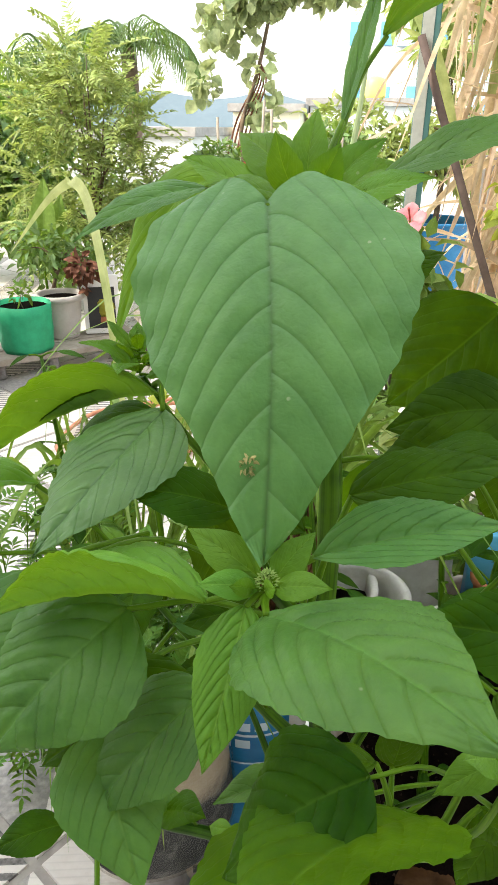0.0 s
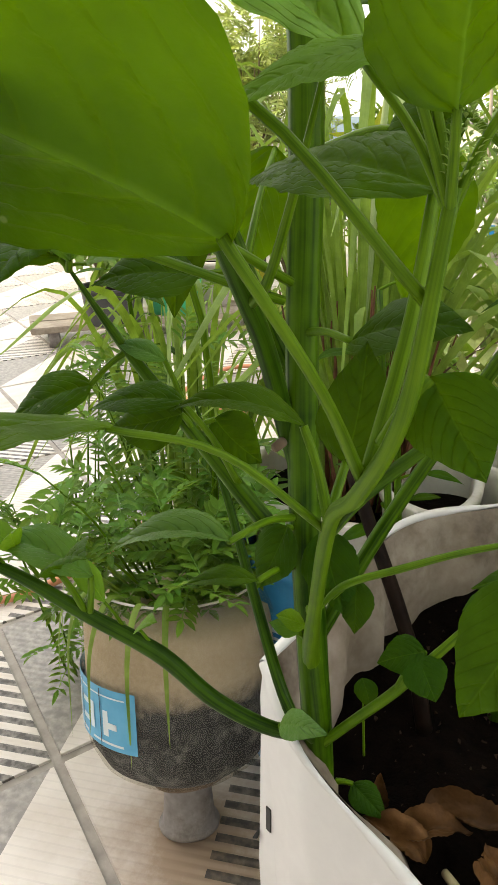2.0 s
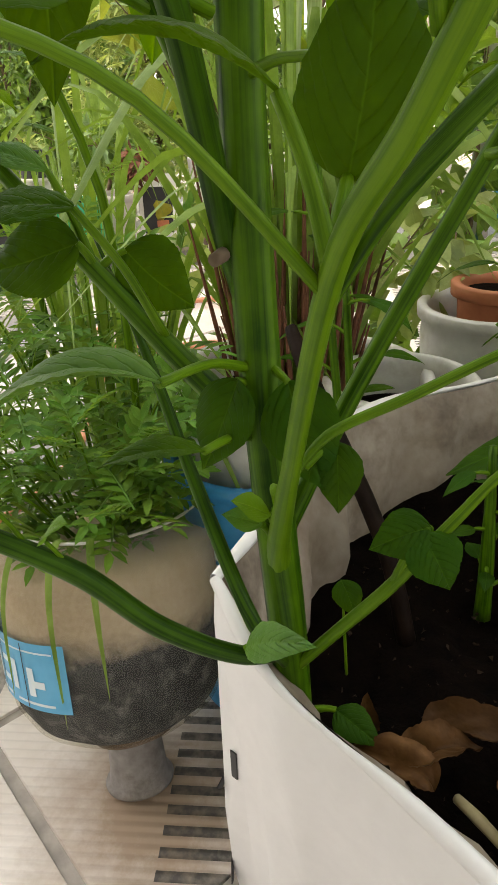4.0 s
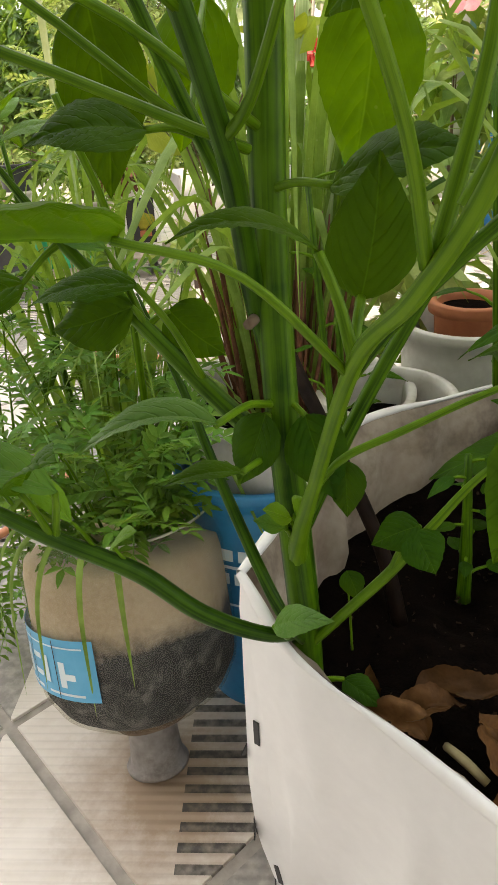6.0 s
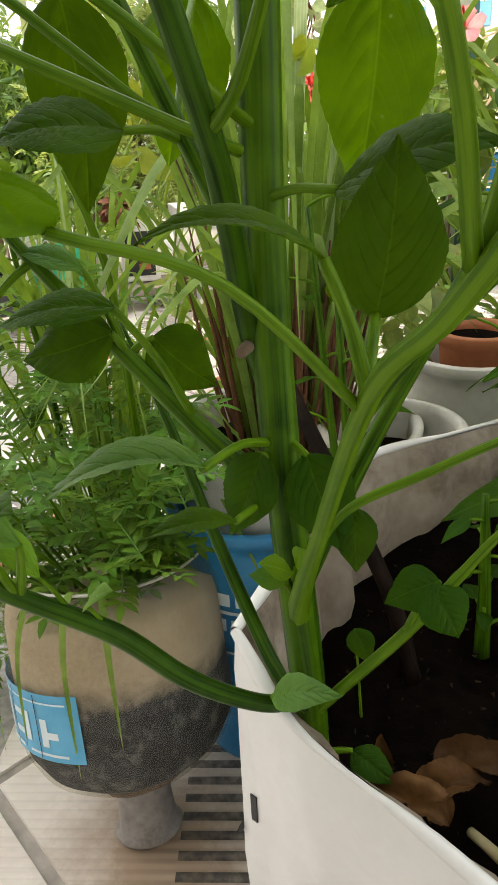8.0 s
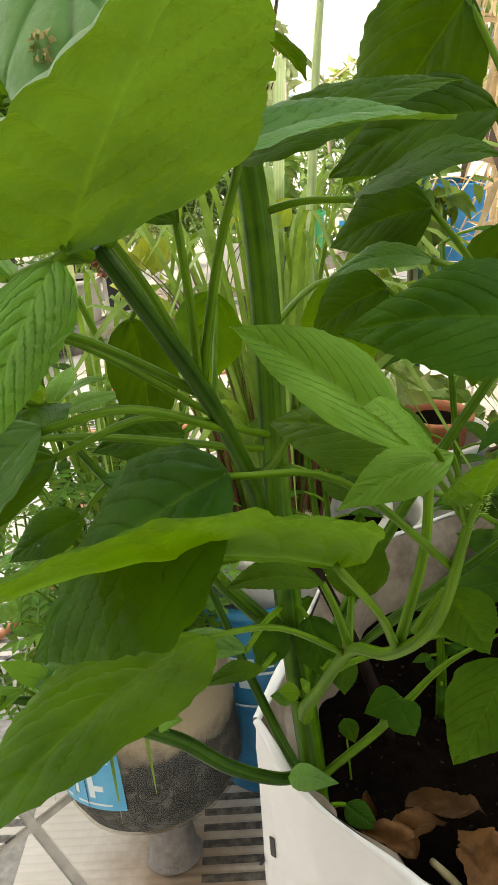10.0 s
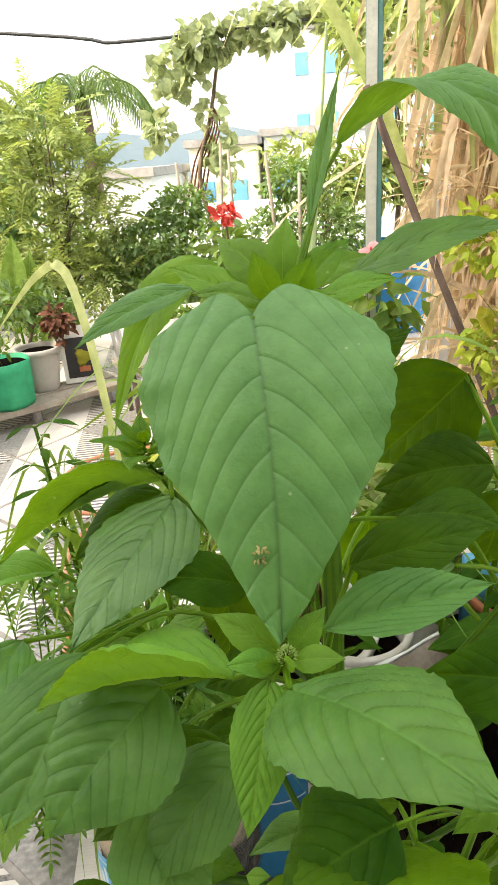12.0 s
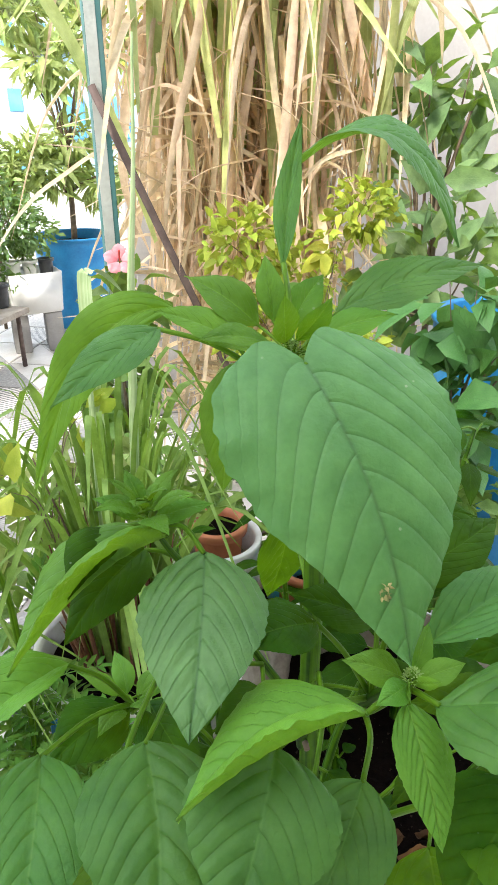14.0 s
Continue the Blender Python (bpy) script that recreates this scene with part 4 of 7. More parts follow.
for k, (b, t, w, f) in enumerate([
    ((0.379, 0.642, 0.944), (0.348, 0.630, 0.950), 0.017, (0, -0.5, 0.9)), ((0.384, 0.642, 0.944), (0.415, 0.636, 0.953), 0.017, (0, -0.5, 0.9)),
    ((0.379, 0.648, 0.944), (0.338, 0.655, 0.966), 0.022, (0, -0.7, 0.7)), ((0.384, 0.646, 0.944), (0.404, 0.662, 0.968), 0.018, (0, -0.8, 0.5)),
    ((0.381, 0.641, 0.944), (0.389, 0.625, 0.957), 0.010, (0, -0.8, 0.5)), ((0.377, 0.640, 0.944), (0.366, 0.626, 0.955), 0.010, (0, -0.8, 0.5))]):
    leaf(b, t, w, f, 0.1, None, (0.381, 0.645, 0.940), LEAF_YOUNG, "lance", seed=80 + k, veins=12, sr=0.001, nu=30, nv=14, ripple=0.002)
# leaves of the bud branch
leaf((0.470, 0.606, 0.845), (0.392, 0.506, 0.888), 0.104, (-0.30, 0.45, 0.84), 0.08, None, [(0.488, 0.652, 0.772), (0.482, 0.630, 0.806)], LEAF_GLOW, "ovate", seed=92, nu=52, nv=28, fold=0.25, curl=0.1, sr=0.0017)
leaf((0.410, 0.636, 0.782), (0.352, 0.532, 0.768), 0.074, (-0.25, 0.05, 0.97), 0.10, None, [(0.463, 0.698, 0.722), (0.435, 0.664, 0.765)], LEAF_GLOW, "ovate", seed=93, nu=44, nv=22, fold=0.3, sr=0.0015)
leaf((0.440, 0.592, 0.884), (0.374, 0.571, 0.822), 0.088, (-0.35, -0.30, 0.88), 0.10, None, [(0.507, 0.6295, 0.83), (0.470, 0.612, 0.872)], LEAF, "ovate", seed=91, nu=48, nv=26, fold=0.12, curl=0.25, sr=0.0013)
leaf((0.493, 0.622, 0.877), (0.430, 0.640, 0.914), 0.027, (-0.55, -0.20, 0.80), 0.05, None, (0.5105, 0.6250, 0.850), LEAF_YOUNG, "lance", seed=94, nu=44, nv=18, fold=0.7, veins=9, sr=0.0011)
leaf((0.500, 0.668, 0.852), (0.428, 0.700, 0.852), 0.048, (-0.1, -0.35, 0.93), 0.10, None, [(0.489, 0.653, 0.770), (0.498, 0.655, 0.82)], LEAF_GLOW, "ovate", seed=95, nu=40, nv=20)
leaf((0.548, 0.668, 0.905), (0.462, 0.688, 0.897), 0.058, (-0.1, -0.55, 0.83), 0.08, None, [(0.56, 0.698, 0.835), (0.565, 0.68, 0.885)], LEAF, "ovate", seed=96, nu=40, nv=20)
leaf((0.504, 0.618, 0.880), (0.470, 0.600, 0.868), 0.019, (0, -0.45, 0.9), 0.08, None, (0.5105, 0.6250, 0.850), LEAF_YOUNG, "lance", seed=97, nu=36, nv=16, sr=0.0011)
leaf((0.512, 0.612, 0.868), (0.522, 0.586, 0.900), 0.036, (-0.45, 0.35, 0.82), 0.08, None, (0.5105, 0.6250, 0.850), LEAF_GLOW, "ovate", seed=98, nu=34, nv=18, sr=0.0011)
leaf((0.506, 0.646, 0.808), (0.524, 0.640, 0.784), 0.028, (-0.2, -0.93, 0.3), 0.06, None, (0.496, 0.643, 0.788), LEAF, "ovate", seed=209, nu=36, nv=18)
leaf((0.548, 0.725, 0.705), (0.522, 0.708, 0.640), 0.048, (-0.2, -0.93, 0.3), 0.05, None, (0.560, 0.735, 0.724), LEAF, "ovate", seed=99, nu=36, nv=18)
leaf((0.520, 0.625, 0.872), (0.552, 0.600, 0.895), 0.026, (0, -0.5, 0.9), 0.1, None, (0.5105, 0.6250, 0.850), LEAF_YOUNG, "lance", seed=221, sr=0.0011)
leaf((0.498, 0.612, 0.885), (0.478, 0.590, 0.906), 0.018, (0, -0.5, 0.9), 0.1, None, (0.5105, 0.6250, 0.850), LEAF_YOUNG, "lance", seed=222, sr=0.0011)
leaf((0.452, 0.700, 0.765), (0.405, 0.678, 0.772), 0.024, (0, -0.15, 0.98), 0.16, None, (0.465, 0.693, 0.730), LEAF, "lance", seed=210, nu=34, fold=0.5)
leaf((0.464, 0.715, 0.745), (0.468, 0.722, 0.795), 0.034, (0, -1, 0.1), 0.05, None, (0.464, 0.696, 0.728), LEAF, seed=211, nu=34)
leaf((0.199, 0.684, 0.872), (0.153, 0.660, 0.722), 0.062, (-0.35, -0.75, 0.5), 0.06, None, [(0.262, 0.80, 0.86), (0.225, 0.73, 0.88)], LEAF_YOUNG, "lance", seed=286, nu=48, nv=24)
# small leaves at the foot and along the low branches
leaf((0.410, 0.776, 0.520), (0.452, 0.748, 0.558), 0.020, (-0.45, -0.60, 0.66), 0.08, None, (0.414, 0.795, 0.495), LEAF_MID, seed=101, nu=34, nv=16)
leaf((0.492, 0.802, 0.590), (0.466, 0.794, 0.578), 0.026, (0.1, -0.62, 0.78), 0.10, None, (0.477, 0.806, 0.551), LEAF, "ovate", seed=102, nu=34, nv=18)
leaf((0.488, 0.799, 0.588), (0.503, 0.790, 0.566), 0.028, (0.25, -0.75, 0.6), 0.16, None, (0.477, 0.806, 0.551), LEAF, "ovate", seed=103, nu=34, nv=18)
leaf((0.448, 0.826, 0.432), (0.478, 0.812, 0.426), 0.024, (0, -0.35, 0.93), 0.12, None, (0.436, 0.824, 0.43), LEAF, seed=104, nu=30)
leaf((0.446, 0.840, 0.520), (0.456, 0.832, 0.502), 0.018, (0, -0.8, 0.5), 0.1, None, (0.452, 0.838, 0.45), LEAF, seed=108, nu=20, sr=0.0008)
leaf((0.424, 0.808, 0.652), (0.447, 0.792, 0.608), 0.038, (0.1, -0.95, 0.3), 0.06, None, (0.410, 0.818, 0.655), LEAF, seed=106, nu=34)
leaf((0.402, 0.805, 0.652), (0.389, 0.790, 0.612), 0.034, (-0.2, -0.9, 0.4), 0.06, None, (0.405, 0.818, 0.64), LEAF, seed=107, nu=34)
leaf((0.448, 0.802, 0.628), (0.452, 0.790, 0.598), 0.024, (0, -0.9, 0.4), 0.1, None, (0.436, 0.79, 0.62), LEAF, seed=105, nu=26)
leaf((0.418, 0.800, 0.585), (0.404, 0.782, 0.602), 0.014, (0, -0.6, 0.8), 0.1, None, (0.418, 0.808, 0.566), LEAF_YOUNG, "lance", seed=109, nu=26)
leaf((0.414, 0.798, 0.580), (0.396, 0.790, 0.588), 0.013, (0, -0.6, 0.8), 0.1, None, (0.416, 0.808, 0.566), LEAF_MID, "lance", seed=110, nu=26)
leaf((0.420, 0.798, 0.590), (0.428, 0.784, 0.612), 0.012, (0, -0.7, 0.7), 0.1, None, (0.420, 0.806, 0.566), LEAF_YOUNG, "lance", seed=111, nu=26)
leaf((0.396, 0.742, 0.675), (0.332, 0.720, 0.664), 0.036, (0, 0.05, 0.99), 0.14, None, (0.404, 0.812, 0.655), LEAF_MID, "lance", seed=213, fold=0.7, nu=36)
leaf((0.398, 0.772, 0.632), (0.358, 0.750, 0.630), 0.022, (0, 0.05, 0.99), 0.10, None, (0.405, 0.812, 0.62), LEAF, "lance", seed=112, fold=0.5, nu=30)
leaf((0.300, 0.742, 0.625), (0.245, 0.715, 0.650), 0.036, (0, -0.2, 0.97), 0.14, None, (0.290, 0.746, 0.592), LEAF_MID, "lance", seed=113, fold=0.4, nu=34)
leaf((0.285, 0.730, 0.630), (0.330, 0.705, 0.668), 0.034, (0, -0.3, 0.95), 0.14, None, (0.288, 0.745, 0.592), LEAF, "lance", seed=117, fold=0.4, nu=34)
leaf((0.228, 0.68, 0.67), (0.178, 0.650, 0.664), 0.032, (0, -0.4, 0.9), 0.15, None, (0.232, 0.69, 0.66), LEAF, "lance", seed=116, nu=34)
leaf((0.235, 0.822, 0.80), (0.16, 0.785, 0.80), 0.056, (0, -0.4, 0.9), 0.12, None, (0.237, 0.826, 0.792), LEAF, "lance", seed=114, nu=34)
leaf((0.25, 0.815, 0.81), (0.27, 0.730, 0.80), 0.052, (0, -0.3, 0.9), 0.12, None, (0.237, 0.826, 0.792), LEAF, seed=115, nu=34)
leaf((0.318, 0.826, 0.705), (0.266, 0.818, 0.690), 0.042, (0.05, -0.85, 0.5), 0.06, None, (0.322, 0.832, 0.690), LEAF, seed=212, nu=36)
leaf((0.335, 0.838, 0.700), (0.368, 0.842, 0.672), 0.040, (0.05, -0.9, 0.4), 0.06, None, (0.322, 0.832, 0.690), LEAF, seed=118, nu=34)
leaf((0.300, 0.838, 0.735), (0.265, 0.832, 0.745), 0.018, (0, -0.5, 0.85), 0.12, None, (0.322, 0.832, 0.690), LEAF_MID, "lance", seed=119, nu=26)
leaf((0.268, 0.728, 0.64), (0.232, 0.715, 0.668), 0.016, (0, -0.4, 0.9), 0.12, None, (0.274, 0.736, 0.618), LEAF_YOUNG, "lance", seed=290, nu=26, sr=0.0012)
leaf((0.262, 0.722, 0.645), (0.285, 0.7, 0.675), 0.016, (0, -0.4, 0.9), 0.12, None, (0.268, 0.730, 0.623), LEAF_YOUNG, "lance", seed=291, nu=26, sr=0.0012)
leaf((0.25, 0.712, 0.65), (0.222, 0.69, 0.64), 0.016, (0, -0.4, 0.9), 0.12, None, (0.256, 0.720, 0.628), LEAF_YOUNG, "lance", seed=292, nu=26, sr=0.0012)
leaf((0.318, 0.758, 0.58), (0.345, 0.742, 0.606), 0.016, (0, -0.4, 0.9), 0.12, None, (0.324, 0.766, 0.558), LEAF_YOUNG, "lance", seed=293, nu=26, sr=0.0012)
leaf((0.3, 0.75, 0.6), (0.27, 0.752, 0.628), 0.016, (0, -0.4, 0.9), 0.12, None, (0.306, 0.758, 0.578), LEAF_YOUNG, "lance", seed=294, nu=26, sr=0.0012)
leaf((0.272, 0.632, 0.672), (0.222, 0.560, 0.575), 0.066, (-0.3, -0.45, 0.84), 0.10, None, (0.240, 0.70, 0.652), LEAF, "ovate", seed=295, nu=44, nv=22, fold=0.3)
# middle storey
leaf((0.335, 0.672, 0.845), (0.248, 0.628, 0.800), 0.066, (0, -0.4, 0.9), 0.14, None, [(0.404, 0.80, 0.80), (0.365, 0.72, 0.845)], LEAF, seed=202, nu=40, nv=20)
leaf((0.288, 0.640, 0.835), (0.330, 0.575, 0.790), 0.070, (0.1, -0.5, 0.85), 0.10, None, [(0.400, 0.80, 0.79), (0.31, 0.70, 0.84)], LEAF_MID, seed=203, nu=40, nv=20)
leaf((0.515, 0.880, 1.035), (0.440, 0.925, 0.935), 0.098, (-0.1, -0.85, 0.45), 0.05, None, (0.568, 0.83, 0.895), LEAF, seed=207, nu=44, nv=24)
leaf((0.530, 0.835, 0.975), (0.440, 0.850, 0.945), 0.066, (0, -0.7, 0.65), 0.10, None, (0.568, 0.83, 0.895), LEAF, seed=208, nu=36, nv=18)
leaf((0.300, 0.852, 0.862), (0.302, 0.848, 0.762), 0.054, (0.2, -0.95, 0.2), 0.04, None, (0.320, 0.842, 0.88), LEAF, seed=214, nu=40, nv=20)
leaf((0.345, 0.915, 0.865), (0.318, 0.925, 0.780), 0.062, (0, -0.95, 0.3), 0.05, None, (0.36, 0.836, 0.80), LEAF_GLOW, seed=215, nu=40, nv=20)
leaf((0.440, 0.950, 0.870), (0.425, 0.970, 0.755), 0.070, (0.1, -0.95, 0.2), 0.04, None, (0.404, 0.82, 0.86), LEAF_GLOW, seed=216, nu=40, nv=20)
leaf((0.560, 0.915, 0.910), (0.550, 0.935, 0.815), 0.074, (-0.1, -0.95, 0.2), 0.04, None, (0.57, 0.83, 0.89), LEAF, seed=217, nu=36)
leaf((0.455, 0.820, 0.935), (0.530, 0.770, 0.955), 0.050, (0, -0.4, 0.9), 0.1, None, (0.401, 0.816, 0.93), LEAF, "lance", seed=218, nu=36)
leaf((0.415, 0.850, 1.045), (0.470, 0.875, 1.075), 0.036, (0, -0.6, 0.8), 0.1, None, (0.388, 0.810, 1.03), LEAF, "lance", seed=219)
leaf((0.395, 0.845, 1.03), (0.42, 0.905, 1.0), 0.042, (0, -0.6, 0.8), 0.1, None, (0.388, 0.810, 1.03), LEAF, "lance", seed=220)
leaf((0.500, 0.862, 0.925), (0.436, 0.880, 0.900), 0.056, (0, -0.8, 0.6), 0.08, None, (0.548, 0.836, 0.85), LEAF, seed=223, nu=36, nv=18)
leaf((0.475, 0.850, 0.880), (0.425, 0.862, 0.845), 0.050, (0, -0.85, 0.5), 0.08, None, (0.530, 0.842, 0.82), LEAF, seed=224, nu=36, nv=18)
leaf((0.500, 0.800, 0.905), (0.445, 0.790, 0.898), 0.030, (0, -0.3, 0.95), 0.12, None, (0.555, 0.834, 0.87), LEAF_MID, "lance", seed=225, nu=34)
# a stalk that arches out of the stem towards the bud branch
part("petiole", tube([rel((0.403, 0.752, 0.797)), rel((0.420, 0.735, 0.812)), rel((0.440, 0.715, 0.850)), rel((0.455, 0.700, 0.885))], [0.0028, 0.0024, 0.0018, 0.0008], 8, 6), PETIOLE, PLANT)
# the small crinkled whorl at the end of the side shoot
for k in range(11):
    a = k * 2.4
    up = 0.2 + 0.07 * k
    ln = 0.048 - 0.0028 * k
    q = V(0.260, 0.810, 0.990 + 0.002 * k)
    d = V(math.cos(a), math.sin(a), 0)
    b = q + d * 0.006
    leaf(tuple(b), tuple(b + d * ln * 0.9 + V(0, -0.2 * ln, ln * up)), ln * 0.50, (-d.x * 0.5, -d.y * 0.5 - 0.2, 0.9), 0.12, None, tuple(q), LEAF_YOUNG, "ovate", seed=230 + k, veins=10, ripple=0.0028, nu=36, nv=18, sr=0.0011)
for k in range(8):
    a = k * 2.4 + 0.7
    ln = 0.055 - 0.003 * k
    q = V(0.236, 0.828, 0.795 + 0.002 * k)
    d = V(math.cos(a), math.sin(a), 0)
    b = q + d * 0.010
    leaf(tuple(b), tuple(b + d * ln + V(0, -0.1 * ln, ln * (0.1 + 0.08 * k))), ln * 0.45, (-d.x * 0.5, -d.y * 0.5 - 0.2, 0.9), 0.12, None, tuple(q), LEAF_YOUNG, "lance", seed=270 + k, veins=9, ripple=0.002, nu=24, nv=14, sr=0.0011)
leaf((0.228, 0.712, 0.885), (0.205, 0.605, 0.835), 0.104, (-0.1, -0.55, 0.83), 0.06, None, [(0.36, 0.83, 0.80), (0.28, 0.78, 0.87)], LEAF_MID, seed=281, nu=52, nv=28)
leaf((0.162, 0.740, 0.870), (0.130, 0.640, 0.820), 0.078, (-0.15, -0.5, 0.85), 0.08, None, (0.24, 0.828, 0.80), LEAF_MID, seed=282, nu=44, nv=22)
leaf((0.190, 0.772, 0.912), (0.095, 0.735, 0.885), 0.056, (0, 0.1, 0.99), 0.12, None, (0.238, 0.826, 0.80), LEAF_YOUNG, "lance", seed=285, fold=0.9, nu=40, nv=18)
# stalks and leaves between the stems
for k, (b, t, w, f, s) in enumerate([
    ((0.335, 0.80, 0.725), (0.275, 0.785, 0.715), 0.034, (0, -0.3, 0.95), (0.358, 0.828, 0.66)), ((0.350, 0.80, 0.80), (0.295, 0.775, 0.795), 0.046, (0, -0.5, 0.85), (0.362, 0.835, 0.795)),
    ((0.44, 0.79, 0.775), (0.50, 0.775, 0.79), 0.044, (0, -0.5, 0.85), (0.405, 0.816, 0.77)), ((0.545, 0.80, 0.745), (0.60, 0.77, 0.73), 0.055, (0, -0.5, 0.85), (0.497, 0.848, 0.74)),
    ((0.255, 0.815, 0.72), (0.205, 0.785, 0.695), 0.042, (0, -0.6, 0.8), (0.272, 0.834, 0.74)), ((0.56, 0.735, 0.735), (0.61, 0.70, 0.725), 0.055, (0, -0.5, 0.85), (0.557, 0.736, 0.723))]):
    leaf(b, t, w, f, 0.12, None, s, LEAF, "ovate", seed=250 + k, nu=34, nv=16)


def flower_spike(at, h, r0):
    """A pale knobbly amaranth flower bud."""
    r = random.Random(int(h * 1e5))
    geos = []
    count = int(260 * h / 0.032)
    for k in range(count):
        u = k / count
        a = k * 2.4
        rr = r0 * math.sin(math.pi * min(1, 0.25 + u * 0.75)) * r.uniform(0.85, 1.1) + 0.0006
        d = V(math.cos(a), math.sin(a), 0.35)
        c = Vector(rel(at)) + V(math.cos(a) * rr, math.sin(a) * rr, h * u)
        geos.append(card_leaf(c, d + unit(r) * 0.35 + V(0, 0, 0.5), V(-d.x * 0.4, -d.y * 0.4, 1), 0.75 * r0 * r.uniform(0.7, 1.1), 0.34 * r0, 0.25))
    part("flower_bud", join(geos), BUD, PLANT, "pale green knobbly flower bud")


flower_spike((0.512, 0.6235, 0.856), 0.014, 0.0028)
flower_spike((0.382, 0.643, 0.943), 0.010, 0.004)
flower_spike((0.373, 0.806, 1.10), 0.014, 0.005)
spot = crown_geo([(rel((0.3680, 0.6600, 1.0020)), (0.0046, 0.0014, 0.0110))], 64, 0.0030, 0.0018, 7, 0.9, 0.0)
part("dry_patch", spot, TAN, PLANT, "small torn dry patch on the great leaf")


# ---- bottle planter ----
def bottle_planter():
    t = thing("bottle_planter", (0.175, 1.015, 0.004), "clear cut water bottle planter standing on its neck, soil-filled", "planter")
    prof = [(0.030, 0.072), (0.040, 0.082), (0.062, 0.094), (0.090, 0.108), (0.114, 0.128), (0.127, 0.155), (0.1305, 0.185), (0.1295, 0.235), (0.1310, 0.245), (0.1295, 0.255), (0.1285, 0.305), (0.1300, 0.315), (0.1270, 0.327), (0.1200, 0.345), (0.1180, 0.358), (0.1165, 0.358)]
    part("bottle_shell", lathe(prof, 64, 0.004), BOTTLE, t)
    lip = [V(0.1175 * math.cos(a) * (1 + 0.02 * math.sin(3 * a)), 0.1175 * math.sin(a) * (1 + 0.02 * math.sin(3 * a)), 0.359 + 0.006 * math.sin(2 * a)) for a in [2 * math.pi * k / 40 for k in range(41)]]
    part("cut_edge", tube(lip, [0.0016, 0.0016], 6, 1, cap=False), WHITEPOT, t)
    fill = [(0.0, 0.083), (0.050, 0.093), (0.086, 0.110), (0.110, 0.130), (0.1235, 0.156), (0.1270, 0.185), (0.1262, 0.215), (0.1258, 0.245), (0.1248, 0.305), (0.122, 0.322), (0.05, 0.330), (0.0, 0.331)]
    part("soil_fill", lathe(fill, 64), BOTTLESOIL, t, "soil behind the plastic, dark and damp below, pale above")
    pipe = [(0.0, 0.002), (0.0415, 0.002), (0.0425, 0.006), (0.0405, 0.010), (0.0365, 0.011), (0.0345, 0.03), (0.0330, 0.055), (0.0335, 0.078), (0.030, 0.090)]
    part("neck", lathe(pipe, 36), PVC, t, "grimy grey bottle neck")
    clod = [(0.034, 0.070), (0.047, 0.076), (0.056, 0.086), (0.060, 0.098)]
    part("mud", lathe(clod, 30, 0.06), BARK, t, "dried mud round the neck")
    # sticker wrapped on the flank
    def patch(a0, a1, z0, z1, r):
        vs, fs = [], []
        n = 14
        for i in range(n + 1):
            a = radians(a0 + (a1 - a0) * i / n)
            for z in (z0, z1):
                vs.append(V(r * math.cos(a), r * math.sin(a), z))
        for i in range(n):
            fs.append((2 * i, 2 * i + 2, 2 * i + 3, 2 * i + 1))
        return vs, fs, None
    sticker = part("sticker", patch(-158, -82, 0.178, 0.254, 0.1325), STICKER, t, "torn blue sticker with pale print")
    part("print_bar", join([patch(-154, -150, 0.200, 0.232, 0.1332), patch(-148, -144, 0.205, 0.236, 0.1332), patch(-142, -136, 0.200, 0.222, 0.1332), patch(-134, -130, 0.196, 0.234, 0.1332), patch(-126, -118, 0.200, 0.207, 0.1332), patch(-126, -118, 0.222, 0.229, 0.1332), patch(-116, -112, 0.196, 0.230, 0.1332), patch(-104, -100, 0.194, 0.226, 0.1332), patch(-100, -94, 0.204, 0.212, 0.1332), patch(-152, -88, 0.243, 0.245, 0.1332), patch(-154, -120, 0.184, 0.188, 0.1332), patch(-114, -90, 0.184, 0.187, 0.1332)]), STICKERPALE, sticker, "pale print")
    part("dark_line", join([patch(-146.3, -145.7, 0.180, 0.252, 0.1334), patch(-126.3, -125.7, 0.180, 0.252, 0.1334), patch(-106.3, -105.7, 0.180, 0.252, 0.1334)]), INK, sticker, "thin dark upright line")
    t.rotation_mode = "QUATERNION"
    t.rotation_quaternion = V(0, 0, 1).rotation_difference(V(-0.045, 0.075, 0.285))
    return t


bottle_planter()


def pinnate(p, t, n, ln, pairs, leaflet, w, r):
    """A feathery leaf: an axis with narrow leaflets in pairs."""
    t, n = t.normalized(), n.normalized()
    s = t.cross(n).normalized()
    bend = -n * 0.35
    geos = []
    pts = [p, p + t * ln * 0.5 + bend * ln * 0.12, p + t * ln + bend * ln * 0.5]
    axis = tube(pts, [w * 0.16, w * 0.06], 4, 3, cap=False)
    geos.append((axis[0], axis[1], [(0.5, 0.5)] * len(axis[0])))
    for k in range(pairs):
        u = (k + 0.8) / pairs
        q = p + t * ln * u + bend * ln * 0.5 * u * u
        sz = leaflet * (1 - 0.45 * abs(u - 0.45)) * r.uniform(0.85, 1.15)
        for sg in (-1, 1):
            geos.append(card_leaf(q, s * sg + t * 0.75, n, sz, w, 0.1))
    geos.append(card_leaf(p + t * ln * 0.97 + bend * ln * 0.48, t + bend, n, leaflet, w, 0.1))
    return join(geos)


